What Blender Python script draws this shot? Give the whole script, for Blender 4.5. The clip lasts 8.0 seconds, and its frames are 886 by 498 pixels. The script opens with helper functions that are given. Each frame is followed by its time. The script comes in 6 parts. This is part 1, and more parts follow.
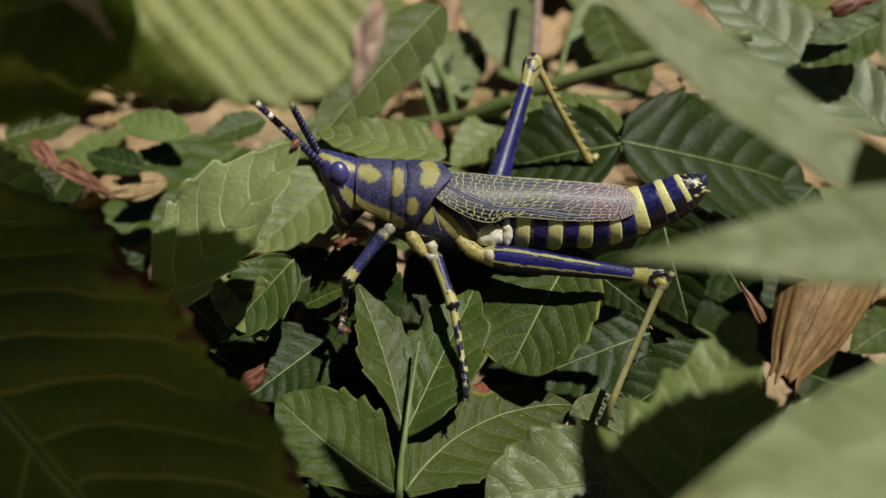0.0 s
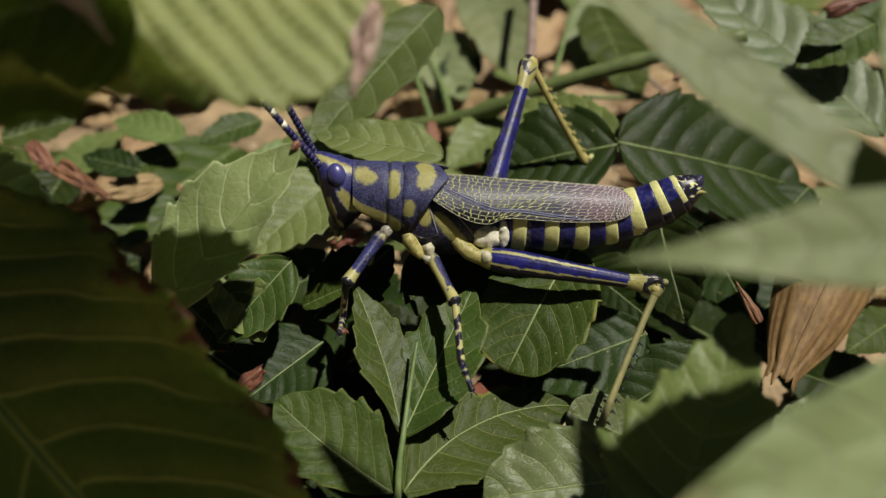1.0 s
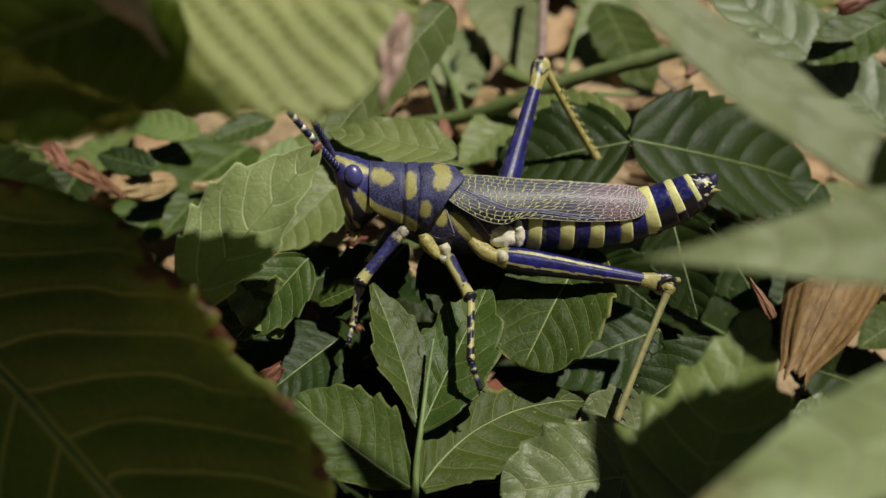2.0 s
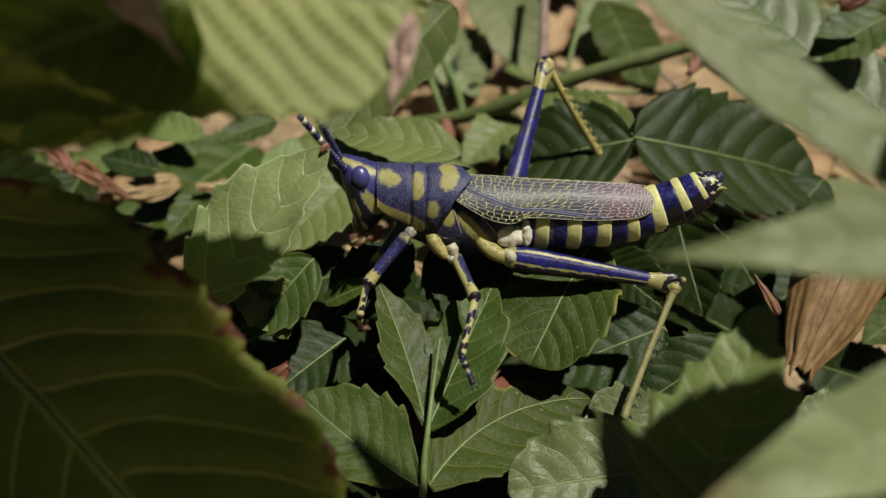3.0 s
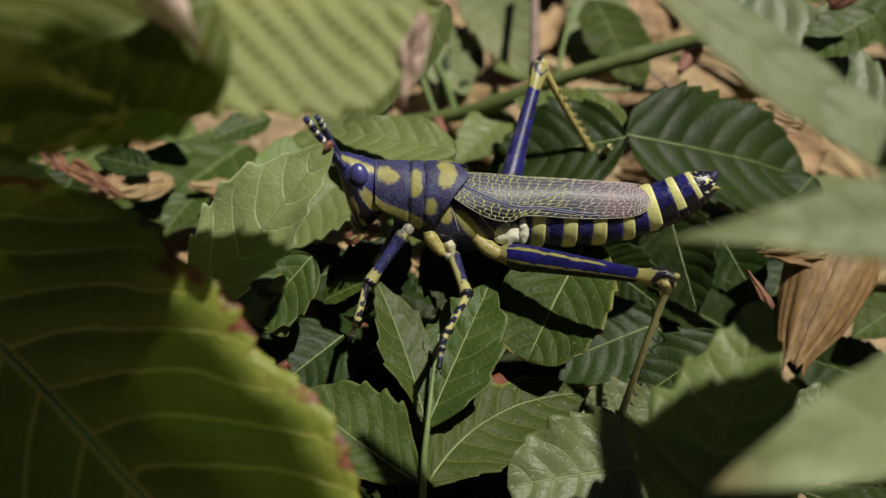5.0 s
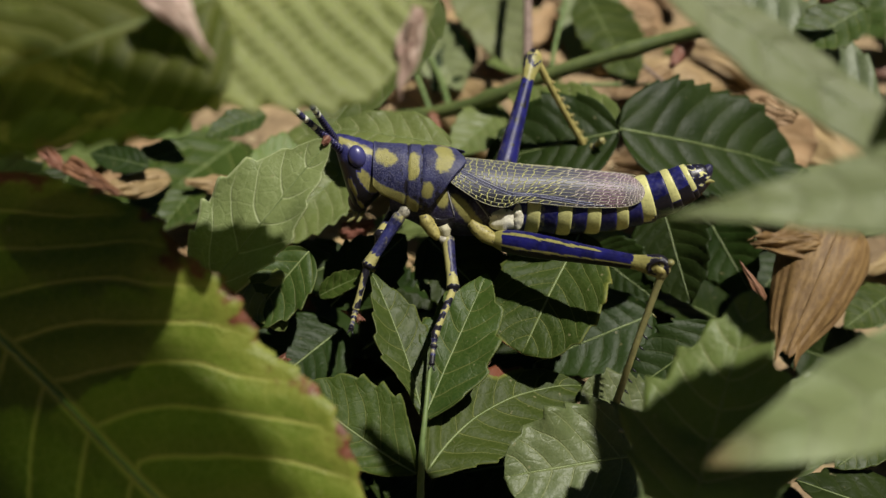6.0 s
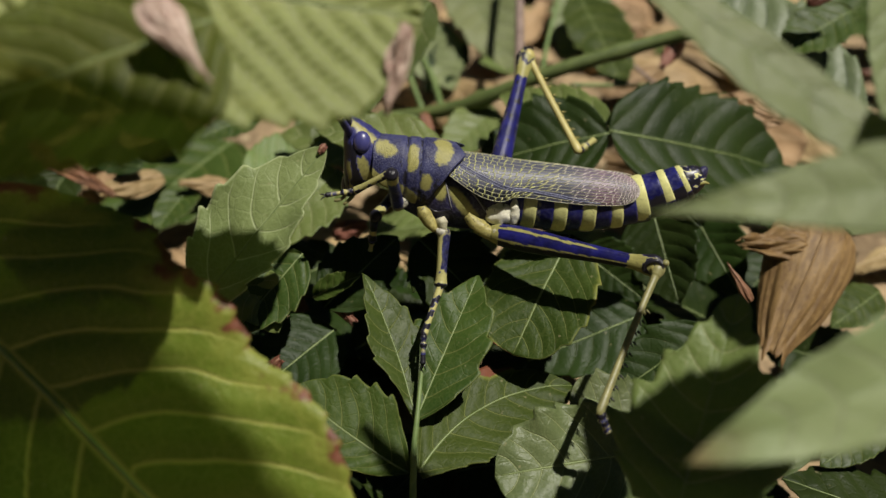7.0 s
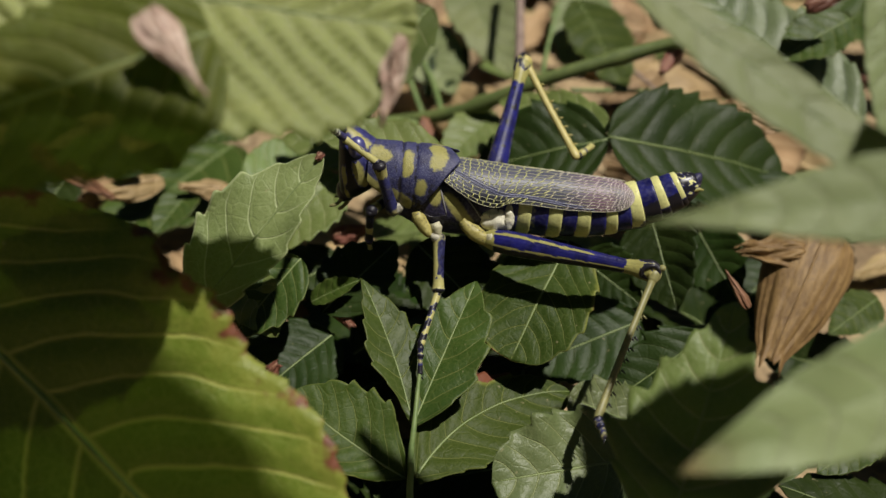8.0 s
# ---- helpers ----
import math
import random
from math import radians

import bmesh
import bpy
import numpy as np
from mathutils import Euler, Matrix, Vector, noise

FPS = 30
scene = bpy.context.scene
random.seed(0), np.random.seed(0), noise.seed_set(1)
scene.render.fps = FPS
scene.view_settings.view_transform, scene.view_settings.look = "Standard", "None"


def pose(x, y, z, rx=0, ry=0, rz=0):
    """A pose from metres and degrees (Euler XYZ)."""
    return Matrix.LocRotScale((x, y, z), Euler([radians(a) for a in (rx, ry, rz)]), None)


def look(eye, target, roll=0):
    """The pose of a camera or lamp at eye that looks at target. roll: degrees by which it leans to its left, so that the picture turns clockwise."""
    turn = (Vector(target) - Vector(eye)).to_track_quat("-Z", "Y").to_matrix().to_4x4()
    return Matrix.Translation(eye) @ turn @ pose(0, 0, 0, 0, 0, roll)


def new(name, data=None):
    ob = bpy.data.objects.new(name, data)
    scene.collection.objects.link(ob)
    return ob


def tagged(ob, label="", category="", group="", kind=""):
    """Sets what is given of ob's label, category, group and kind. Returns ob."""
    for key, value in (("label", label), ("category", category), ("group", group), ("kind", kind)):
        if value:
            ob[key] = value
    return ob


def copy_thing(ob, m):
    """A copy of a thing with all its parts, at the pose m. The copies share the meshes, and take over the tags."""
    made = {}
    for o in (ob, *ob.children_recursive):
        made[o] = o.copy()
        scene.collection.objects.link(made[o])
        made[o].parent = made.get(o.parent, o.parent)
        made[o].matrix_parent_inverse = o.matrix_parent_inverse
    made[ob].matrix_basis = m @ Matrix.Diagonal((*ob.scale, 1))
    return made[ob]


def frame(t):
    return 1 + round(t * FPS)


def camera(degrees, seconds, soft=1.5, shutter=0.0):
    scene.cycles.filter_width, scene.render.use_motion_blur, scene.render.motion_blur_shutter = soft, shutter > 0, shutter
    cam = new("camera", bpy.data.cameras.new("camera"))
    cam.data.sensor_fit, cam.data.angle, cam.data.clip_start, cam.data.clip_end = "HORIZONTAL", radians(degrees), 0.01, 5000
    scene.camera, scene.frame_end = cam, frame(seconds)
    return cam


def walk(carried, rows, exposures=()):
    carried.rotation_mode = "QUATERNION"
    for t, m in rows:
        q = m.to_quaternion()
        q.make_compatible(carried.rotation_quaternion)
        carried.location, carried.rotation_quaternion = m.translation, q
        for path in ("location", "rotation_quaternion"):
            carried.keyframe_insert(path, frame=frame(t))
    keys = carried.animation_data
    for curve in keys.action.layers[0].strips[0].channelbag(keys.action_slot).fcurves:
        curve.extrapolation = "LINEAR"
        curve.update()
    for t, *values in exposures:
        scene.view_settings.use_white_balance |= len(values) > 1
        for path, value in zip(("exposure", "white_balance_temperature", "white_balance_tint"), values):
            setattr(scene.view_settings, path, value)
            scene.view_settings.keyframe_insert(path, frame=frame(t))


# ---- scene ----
cam = camera(48.3, 8.0)
PATH = [
    (0.0, pose(0.00000, -0.12287, 0.08604, 55.000, -0.000, 0.000)),
    (0.5, pose(0.00000, -0.12325, 0.08649, 54.953, -0.015, -0.312)),
    (1.0, pose(-0.00052, -0.12295, 0.08630, 55.003, -0.106, -0.351)),
    (1.5, pose(-0.00166, -0.12333, 0.08677, 54.847, -0.040, -0.253)),
    (3.0, pose(-0.00319, -0.12412, 0.08723, 54.748, 0.501, -0.535)),
    (3.5, pose(-0.00400, -0.12373, 0.08735, 54.821, 0.334, -0.746)),
    (4.0, pose(-0.00419, -0.12374, 0.08764, 54.792, 0.228, -0.970)),
    (4.5, pose(-0.00500, -0.12419, 0.08780, 54.674, 0.077, -1.240)),
    (6.0, pose(-0.00574, -0.12632, 0.08854, 54.343, 0.297, -2.037)),
    (6.5, pose(-0.00571, -0.12638, 0.09006, 53.787, 0.206, -2.230)),
    (7.0, pose(-0.00543, -0.12712, 0.09094, 53.926, 0.131, -2.352)),
    (7.5, pose(-0.00525, -0.12753, 0.09133, 54.034, 0.088, -2.290)),
    (8.0, pose(-0.00496, -0.12700, 0.09156, 54.030, -0.058, -2.124)),
]
EXPOSURE = 0.28
walk(cam, PATH, exposures=[(0, EXPOSURE), (8, EXPOSURE)])
cam.data.dof.use_dof = True
cam.data.dof.focus_distance = 0.147
cam.data.dof.aperture_fstop = 16.0

# ---- daylight ----
SUN_FROM = Vector((0.34, -0.13, 0.93)).normalized()
world = bpy.data.worlds.new("sky")
scene.world = world
world.use_nodes = True
sky = world.node_tree.nodes.new("ShaderNodeTexSky")
sky.sky_type, sky.sun_disc = "NISHITA", False
sky.sun_elevation = math.asin(SUN_FROM.z)
sky.sun_rotation = math.atan2(SUN_FROM.x, SUN_FROM.y)
world.node_tree.nodes["Background"].inputs[1].default_value = 0.0105
world.node_tree.links.new(sky.outputs[0], world.node_tree.nodes["Background"].inputs[0])
sun = new("sun", bpy.data.lights.new("sun", "SUN"))
sun.data.energy, sun.data.angle, sun.data.color = 5.0, radians(1.2), (0.98, 0.93, 0.84)
sun.matrix_world = look(SUN_FROM, (0, 0, 0))


# ---- materials ----
class Graph:
    """A short way to write node trees."""

    def __init__(self, name):
        self.mat = bpy.data.materials.new(name)
        self.mat.use_nodes = True
        self.tree = self.mat.node_tree
        self.bsdf = self.tree.nodes["Principled BSDF"]
        self.out = self.tree.nodes["Material Output"]

    def node(self, kind, **sets):
        n = self.tree.nodes.new("ShaderNode" + kind)
        for key, value in sets.items():
            setattr(n, key, value)
        return n

    def wire(self, a, b):
        if hasattr(a, "is_output"):
            self.tree.links.new(a, b)
        else:
            b.default_value = a

    def math(self, op, a, b=0.0, c=0.0):
        n = self.node("Math", operation=op)
        for i, v in enumerate((a, b, c)):
            self.wire(v, n.inputs[i])
        return n.outputs[0]

    def ramp(self, v, lo, hi, a=0.0, b=1.0):
        n = self.node("MapRange", interpolation_type="SMOOTHSTEP")
        for i, x in enumerate((v, lo, hi, a, b)):
            self.wire(x, n.inputs[i])
        return n.outputs[0]

    def mix(self, f, a, b, blend="MIX"):
        n = self.node("Mix", data_type="RGBA", blend_type=blend)
        for i, v in ((0, f), (6, a), (7, b)):
            self.wire((*v, 1.0) if isinstance(v, tuple) else v, n.inputs[i])
        return n.outputs[2]

    def place(self, stretch=(1, 1, 1)):
        """Object coordinates, moved by each object's own chance so that no two share a pattern."""
        co = self.node("TexCoord").outputs["Object"]
        rnd = self.node("ObjectInfo").outputs["Random"]
        off = self.math("MULTIPLY", rnd, 3.7)
        v = self.node("VectorMath", operation="MULTIPLY")
        self.wire(co, v.inputs[0])
        v.inputs[1].default_value = stretch
        w = self.node("VectorMath", operation="ADD")
        self.wire(v.outputs[0], w.inputs[0])
        self.wire(off, w.inputs[1])
        return w.outputs[0]

    def noise(self, co, scale, detail=3.0, rough=0.55):
        n = self.node("TexNoise")
        self.wire(co, n.inputs["Vector"])
        n.inputs["Scale"].default_value, n.inputs["Detail"].default_value, n.inputs["Roughness"].default_value = scale, detail, rough
        return n.outputs[0]

    def cells(self, co, scale, feature="DISTANCE_TO_EDGE"):
        n = self.node("TexVoronoi", feature=feature)
        self.wire(co, n.inputs["Vector"])
        n.inputs["Scale"].default_value = scale
        return n.outputs[0]

    def bump(self, height, strength, distance):
        n = self.node("Bump")
        n.inputs["Strength"].default_value, n.inputs["Distance"].default_value = strength, distance
        self.wire(height, n.inputs["Height"])
        return n.outputs[0]

    def set(self, **vals):
        for key, v in vals.items():
            self.wire((*v, 1.0) if isinstance(v, tuple) else v, self.bsdf.inputs[key.replace("_", " ")])


def leaf_material(name, dark, light, vein, rough=0.46, through_light=0.2, scorch=0.0, sheen=0.32, patchy=1.5, clear=0.0, thick=1.0, brown_tip=0.0, rim=0.0):
    g = Graph(name)
    co = g.place()
    uv = g.node("UVMap", uv_map="veins").outputs[0]
    sep = g.node("SeparateXYZ")
    g.wire(uv, sep.inputs[0])
    side = g.math("ABSOLUTE", sep.outputs[1])
    wob = g.math("MULTIPLY_ADD", g.noise(co, 160, 2), 0.16, -0.08)
    phase = g.math("ADD", sep.outputs[0], wob)
    near = g.math("PINGPONG", phase, 0.5)
    line = g.ramp(near, 0.010 * thick, 0.052 * thick, 1.0, 0.0)
    line = g.math("MULTIPLY", line, g.ramp(side, 0.75, 1.0, 1.0, 0.15))
    rib = g.ramp(side, 0.012 * thick, 0.035 * thick, 1.0, 0.0)
    mesh = g.ramp(g.cells(co, 420), 0.0, 0.07, 1.0, 0.0)
    net = g.ramp(g.cells(co, 850), 0.0, 0.10, 1.0, 0.0)
    fine = g.ramp(g.cells(co, 1900), 0.0, 0.12, 1.0, 0.0)
    veins = g.math("MAXIMUM", g.math("MULTIPLY", line, 0.85), rib)
    base = g.mix(g.ramp(g.noise(co, 60, 4), 0.3, 0.7), dark, light)
    rnd = g.node("ObjectInfo").outputs["Random"]
    hue = g.node("HueSaturation")
    g.wire(g.math("MULTIPLY_ADD", rnd, 0.03, 0.485), hue.inputs["Hue"])
    g.wire(g.math("MULTIPLY_ADD", rnd, 0.25, 0.88), hue.inputs["Value"])
    g.wire(base, hue.inputs["Color"])
    col = g.mix(g.math("MULTIPLY", net, 0.10), hue.outputs[0], vein)
    col = g.mix(g.math("MULTIPLY", fine, 0.10), col, vein)
    col = g.mix(g.math("MULTIPLY", mesh, 0.09), col, vein)
    col = g.mix(g.math("MULTIPLY", veins, 0.85), col, vein)
    if rim:
        col = g.mix(g.ramp(side, 0.955, 0.985, 0.0, rim), col, vein)
    specks = g.ramp(g.noise(co, 900, 2), 0.70, 0.78)
    col = g.mix(g.math("MULTIPLY", specks, 0.45), col, (0.30, 0.26, 0.14))
    if scorch:
        edge = g.math("ADD", side, g.math("MULTIPLY_ADD", g.noise(co, 260, 4), 0.45, -0.22))
        edge = g.math("ADD", edge, g.math("MULTIPLY_ADD", g.noise(co, 70, 1), patchy, -0.5 * patchy))
        burnt = g.ramp(edge, 1.28 - scorch, 1.34 - scorch)
        halo = g.ramp(edge, 1.10 - scorch, 1.30 - scorch)
        col = g.mix(g.math("MULTIPLY", halo, 0.35), col, (0.30, 0.30, 0.06))
        col = g.mix(burnt, col, g.mix(g.noise(co, 420, 3), (0.035, 0.010, 0.006), (0.24, 0.085, 0.045)))
    if brown_tip:
        brown = g.ramp(g.math("ADD", sep.outputs[0], g.math("MULTIPLY", g.noise(co, 200, 3), 0.6)), brown_tip, brown_tip + 1.6, 0.0, 0.8)
        col = g.mix(brown, col, (0.20, 0.115, 0.055))
    relief = g.math("ADD", g.math("MULTIPLY", mesh, -0.2), g.math("MULTIPLY", g.noise(co, 1500, 4), 0.8))
    relief = g.math("ADD", relief, g.math("MULTIPLY", g.noise(co, 380, 2), 0.8))
    relief = g.math("ADD", relief, g.math("MULTIPLY", veins, -0.9))
    normal = g.bump(relief, 0.6, 0.00022)
    gloss = g.math("MULTIPLY_ADD", g.noise(co, 240, 3), 0.22, rough - 0.11)
    g.set(Base_Color=col, Roughness=gloss, Normal=normal, Specular_IOR_Level=sheen)
    tl = g.node("BsdfTranslucent")
    g.wire(g.mix(0.55, col, (0.16, 0.26, 0.02)), tl.inputs[0])
    m = g.node("MixShader")
    m.inputs[0].default_value = through_light
    g.wire(g.bsdf.outputs[0], m.inputs[1])
    g.wire(tl.outputs[0], m.inputs[2])
    last = m.outputs[0]
    # clear lets sun straight through, so the cast shadow comes out lighter
    if clear:
        straight = g.node("BsdfTransparent")
        straight.inputs[0].default_value = (0.60, 0.68, 0.36, 1.0)
        thin = g.node("MixShader")
        thin.inputs[0].default_value = clear
        g.wire(last, thin.inputs[1])
        g.wire(straight.outputs[0], thin.inputs[2])
        last = thin.outputs[0]
    g.wire(last, g.out.inputs[0])
    return g.mat


def mottled(name, a, b, scale, rough=0.6, bump=0.4, depth=0.0002, stretch=(1, 1, 1), spec=0.4, fleck=None):
    g = Graph(name)
    co = g.place(stretch)
    big, small = g.noise(co, scale, 4, 0.65), g.noise(co, scale * 7, 3)
    f = g.math("ADD", g.math("MULTIPLY", big, 0.7), g.math("MULTIPLY", small, 0.3))
    col = g.mix(g.ramp(f, 0.34, 0.66), a, b)
    if fleck:
        col = g.mix(g.ramp(g.noise(co, scale * 3.1, 3), 0.62, 0.68), col, fleck)
    g.set(Base_Color=col, Roughness=g.math("MULTIPLY_ADD", small, 0.2, rough - 0.1), Normal=g.bump(f, bump, depth), Specular_IOR_Level=spec)
    return g.mat


LEAF = leaf_material("leaf_green", (0.023, 0.043, 0.0065), (0.039, 0.064, 0.0095), (0.145, 0.165, 0.048), rough=0.48, sheen=0.24, rim=0.5)
# Leaf green darkened in its colour, in place of shade among the leaves.
LEAF_SHADED = leaf_material("leaf_green_shaded", (0.010, 0.021, 0.0035), (0.019, 0.034, 0.005), (0.036, 0.050, 0.012), rough=0.5, sheen=0.2)
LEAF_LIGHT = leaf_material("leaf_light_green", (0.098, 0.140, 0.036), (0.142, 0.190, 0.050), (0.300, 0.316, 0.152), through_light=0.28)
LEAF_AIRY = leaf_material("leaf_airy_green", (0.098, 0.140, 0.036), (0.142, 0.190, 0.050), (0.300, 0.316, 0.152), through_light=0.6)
LEAF_BRIGHT = leaf_material("leaf_bright_ribbed", (0.31, 0.34, 0.13), (0.41, 0.44, 0.18), (0.56, 0.58, 0.33), through_light=0.42, clear=0.34)
# The next three are only for the unseen shade casters; clear sets their depth.
CASTER_THIN = leaf_material("caster_thin", (0.16, 0.22, 0.06), (0.22, 0.28, 0.08), (0.30, 0.34, 0.14), through_light=0.5, clear=0.49)
CASTER_DENSE = leaf_material("caster_dense", (0.10, 0.14, 0.04), (0.15, 0.19, 0.05), (0.26, 0.30, 0.13), through_light=0.5, clear=0.20)
CASTER_SHEER = leaf_material("caster_sheer", (0.16, 0.22, 0.06), (0.22, 0.28, 0.08), (0.30, 0.34, 0.14), through_light=0.5, clear=0.57)
LEAF_HEAD = leaf_material("leaf_soft_green", (0.145, 0.195, 0.066), (0.19, 0.24, 0.085), (0.38, 0.43, 0.22), rough=0.5, through_light=0.25, rim=0.8)
LEAF_PALE = leaf_material("leaf_pale_green", (0.180, 0.228, 0.098), (0.242, 0.284, 0.128), (0.264, 0.283, 0.173), rough=0.5, through_light=0.42)
LEAF_SCORCHED = leaf_material("leaf_scorched", (0.023, 0.041, 0.0062), (0.038, 0.060, 0.0092), (0.135, 0.155, 0.044), rough=0.5, sheen=0.14, scorch=0.11, rim=0.5)
LEAF_BROAD = leaf_material("leaf_broad_scorched", (0.082, 0.115, 0.010), (0.115, 0.150, 0.015), (0.36, 0.36, 0.09), rough=0.5, thick=1.5, scorch=0.33, patchy=0.3)
LEAF_BROAD_THIN = leaf_material("leaf_broad_thin", (0.095, 0.118, 0.020), (0.135, 0.156, 0.030), (0.36, 0.36, 0.13), rough=0.5, thick=1.5, through_light=0.5, clear=0.36)
LEAF_QUILT = leaf_material("leaf_crinkled", (0.062, 0.088, 0.032), (0.096, 0.122, 0.046), (0.218, 0.241, 0.107), rough=0.44)
LEAF_DEAD = leaf_material("leaf_dead", (0.18, 0.115, 0.055), (0.36, 0.25, 0.125), (0.50, 0.37, 0.22), rough=0.6, through_light=0.12)
LEAF_BRONZE = leaf_material("leaf_withered", (0.09, 0.035, 0.022), (0.20, 0.085, 0.050), (0.26, 0.14, 0.09), rough=0.5, through_light=0.08)
SOIL = mottled("soil", (0.13, 0.090, 0.050), (0.33, 0.24, 0.135), 60, 0.9, 0.9, 0.002, fleck=(0.34, 0.27, 0.16))
STEM = mottled("stem_green", (0.09, 0.14, 0.045), (0.15, 0.20, 0.07), 300, 0.5, 0.3)
STEM_DARK = mottled("stem_dark", (0.065, 0.090, 0.026), (0.11, 0.14, 0.042), 300, 0.55, 0.3)
TWIG = mottled("twig_bark", (0.13, 0.09, 0.075), (0.24, 0.18, 0.15), 400, 0.75, 0.6)
DRY = mottled("dry_leaf_fibres", (0.105, 0.058, 0.019), (0.210, 0.130, 0.047), 900, 0.62, 0.9, 0.00025, stretch=(0.28, 1, 1), fleck=(0.12, 0.070, 0.030))
LEAF_ROSY = mottled("leaf_rosy_withered", (0.22, 0.125, 0.095), (0.50, 0.40, 0.33), 220, 0.55, 0.6, 0.0004, fleck=(0.10, 0.03, 0.02))
# The dark vein colour paints in the shade that lies in the creases.
LEAF_SILVER = leaf_material("leaf_silver_crinkled", (0.085, 0.110, 0.050), (0.130, 0.155, 0.075), (0.030, 0.045, 0.015), rough=0.46, sheen=0.36)
LEAF_PALE_TIP = leaf_material("leaf_pale_brown_tip", (0.172, 0.222, 0.090), (0.230, 0.274, 0.120), (0.264, 0.283, 0.173), rough=0.5, through_light=0.3, brown_tip=6.7)


# ---- tools ----
def mesh_of(name, verts, faces, mat, smooth=True):
    me = bpy.data.meshes.new(name)
    me.from_pydata([tuple(v) for v in verts], [], faces)
    me.materials.append(mat)
    if smooth:
        me.polygons.foreach_set("use_smooth", [True] * len(me.polygons))
    me.update()
    return me


def part(name, me, parent, label=""):
    ob = new(name, me)
    ob.parent = parent
    return tagged(ob, label)


def frame_of(base, tip, up):
    """A pose with its x axis from base to tip, and its z axis as near to up as can be."""
    x = (Vector(tip) - Vector(base)).normalized()
    y = Vector(up).cross(x).normalized()
    z = x.cross(y)
    return Matrix.Translation(base) @ Matrix((x, y, z)).transposed().to_4x4()


def tube(points, radii, sides=10, closed=True):
    """Vertices and faces of a round tube along points."""
    pts = [Vector(p) for p in points]
    verts, faces = [], []
    side = None
    for i, p in enumerate(pts):
        d = (pts[min(i + 1, len(pts) - 1)] - pts[max(i - 1, 0)]).normalized()
        if side is None:
            side = d.orthogonal().normalized()
        side = (side - d * side.dot(d)).normalized()
        other = d.cross(side)
        for k in range(sides):
            a = 2 * math.pi * k / sides
            verts.append(p + radii[i] * (math.cos(a) * side + math.sin(a) * other))
    for i in range(len(pts) - 1):
        for k in range(sides):
            n = (k + 1) % sides
            faces.append((i * sides + k, i * sides + n, (i + 1) * sides + n, (i + 1) * sides + k))
    if closed:
        faces.append(tuple(reversed(range(sides))))
        faces.append(tuple(range((len(pts) - 1) * sides, len(pts) * sides)))
    return verts, faces


def glide(points, count):
    """count points on a smooth line through points."""
    p = np.array([tuple(v) for v in points], float)
    q = np.vstack([2 * p[0] - p[1], p, 2 * p[-1] - p[-2]])
    res = []
    for t in np.linspace(0, len(p) - 1, count):
        i = min(int(t), len(p) - 2)
        f = t - i
        a, b, c, d = q[i : i + 4]
        res.append(0.5 * (2 * b + (c - a) * f + (2 * a - 5 * b + 4 * c - d) * f**2 + (3 * b - a - 3 * c + d) * f**3))
    return res


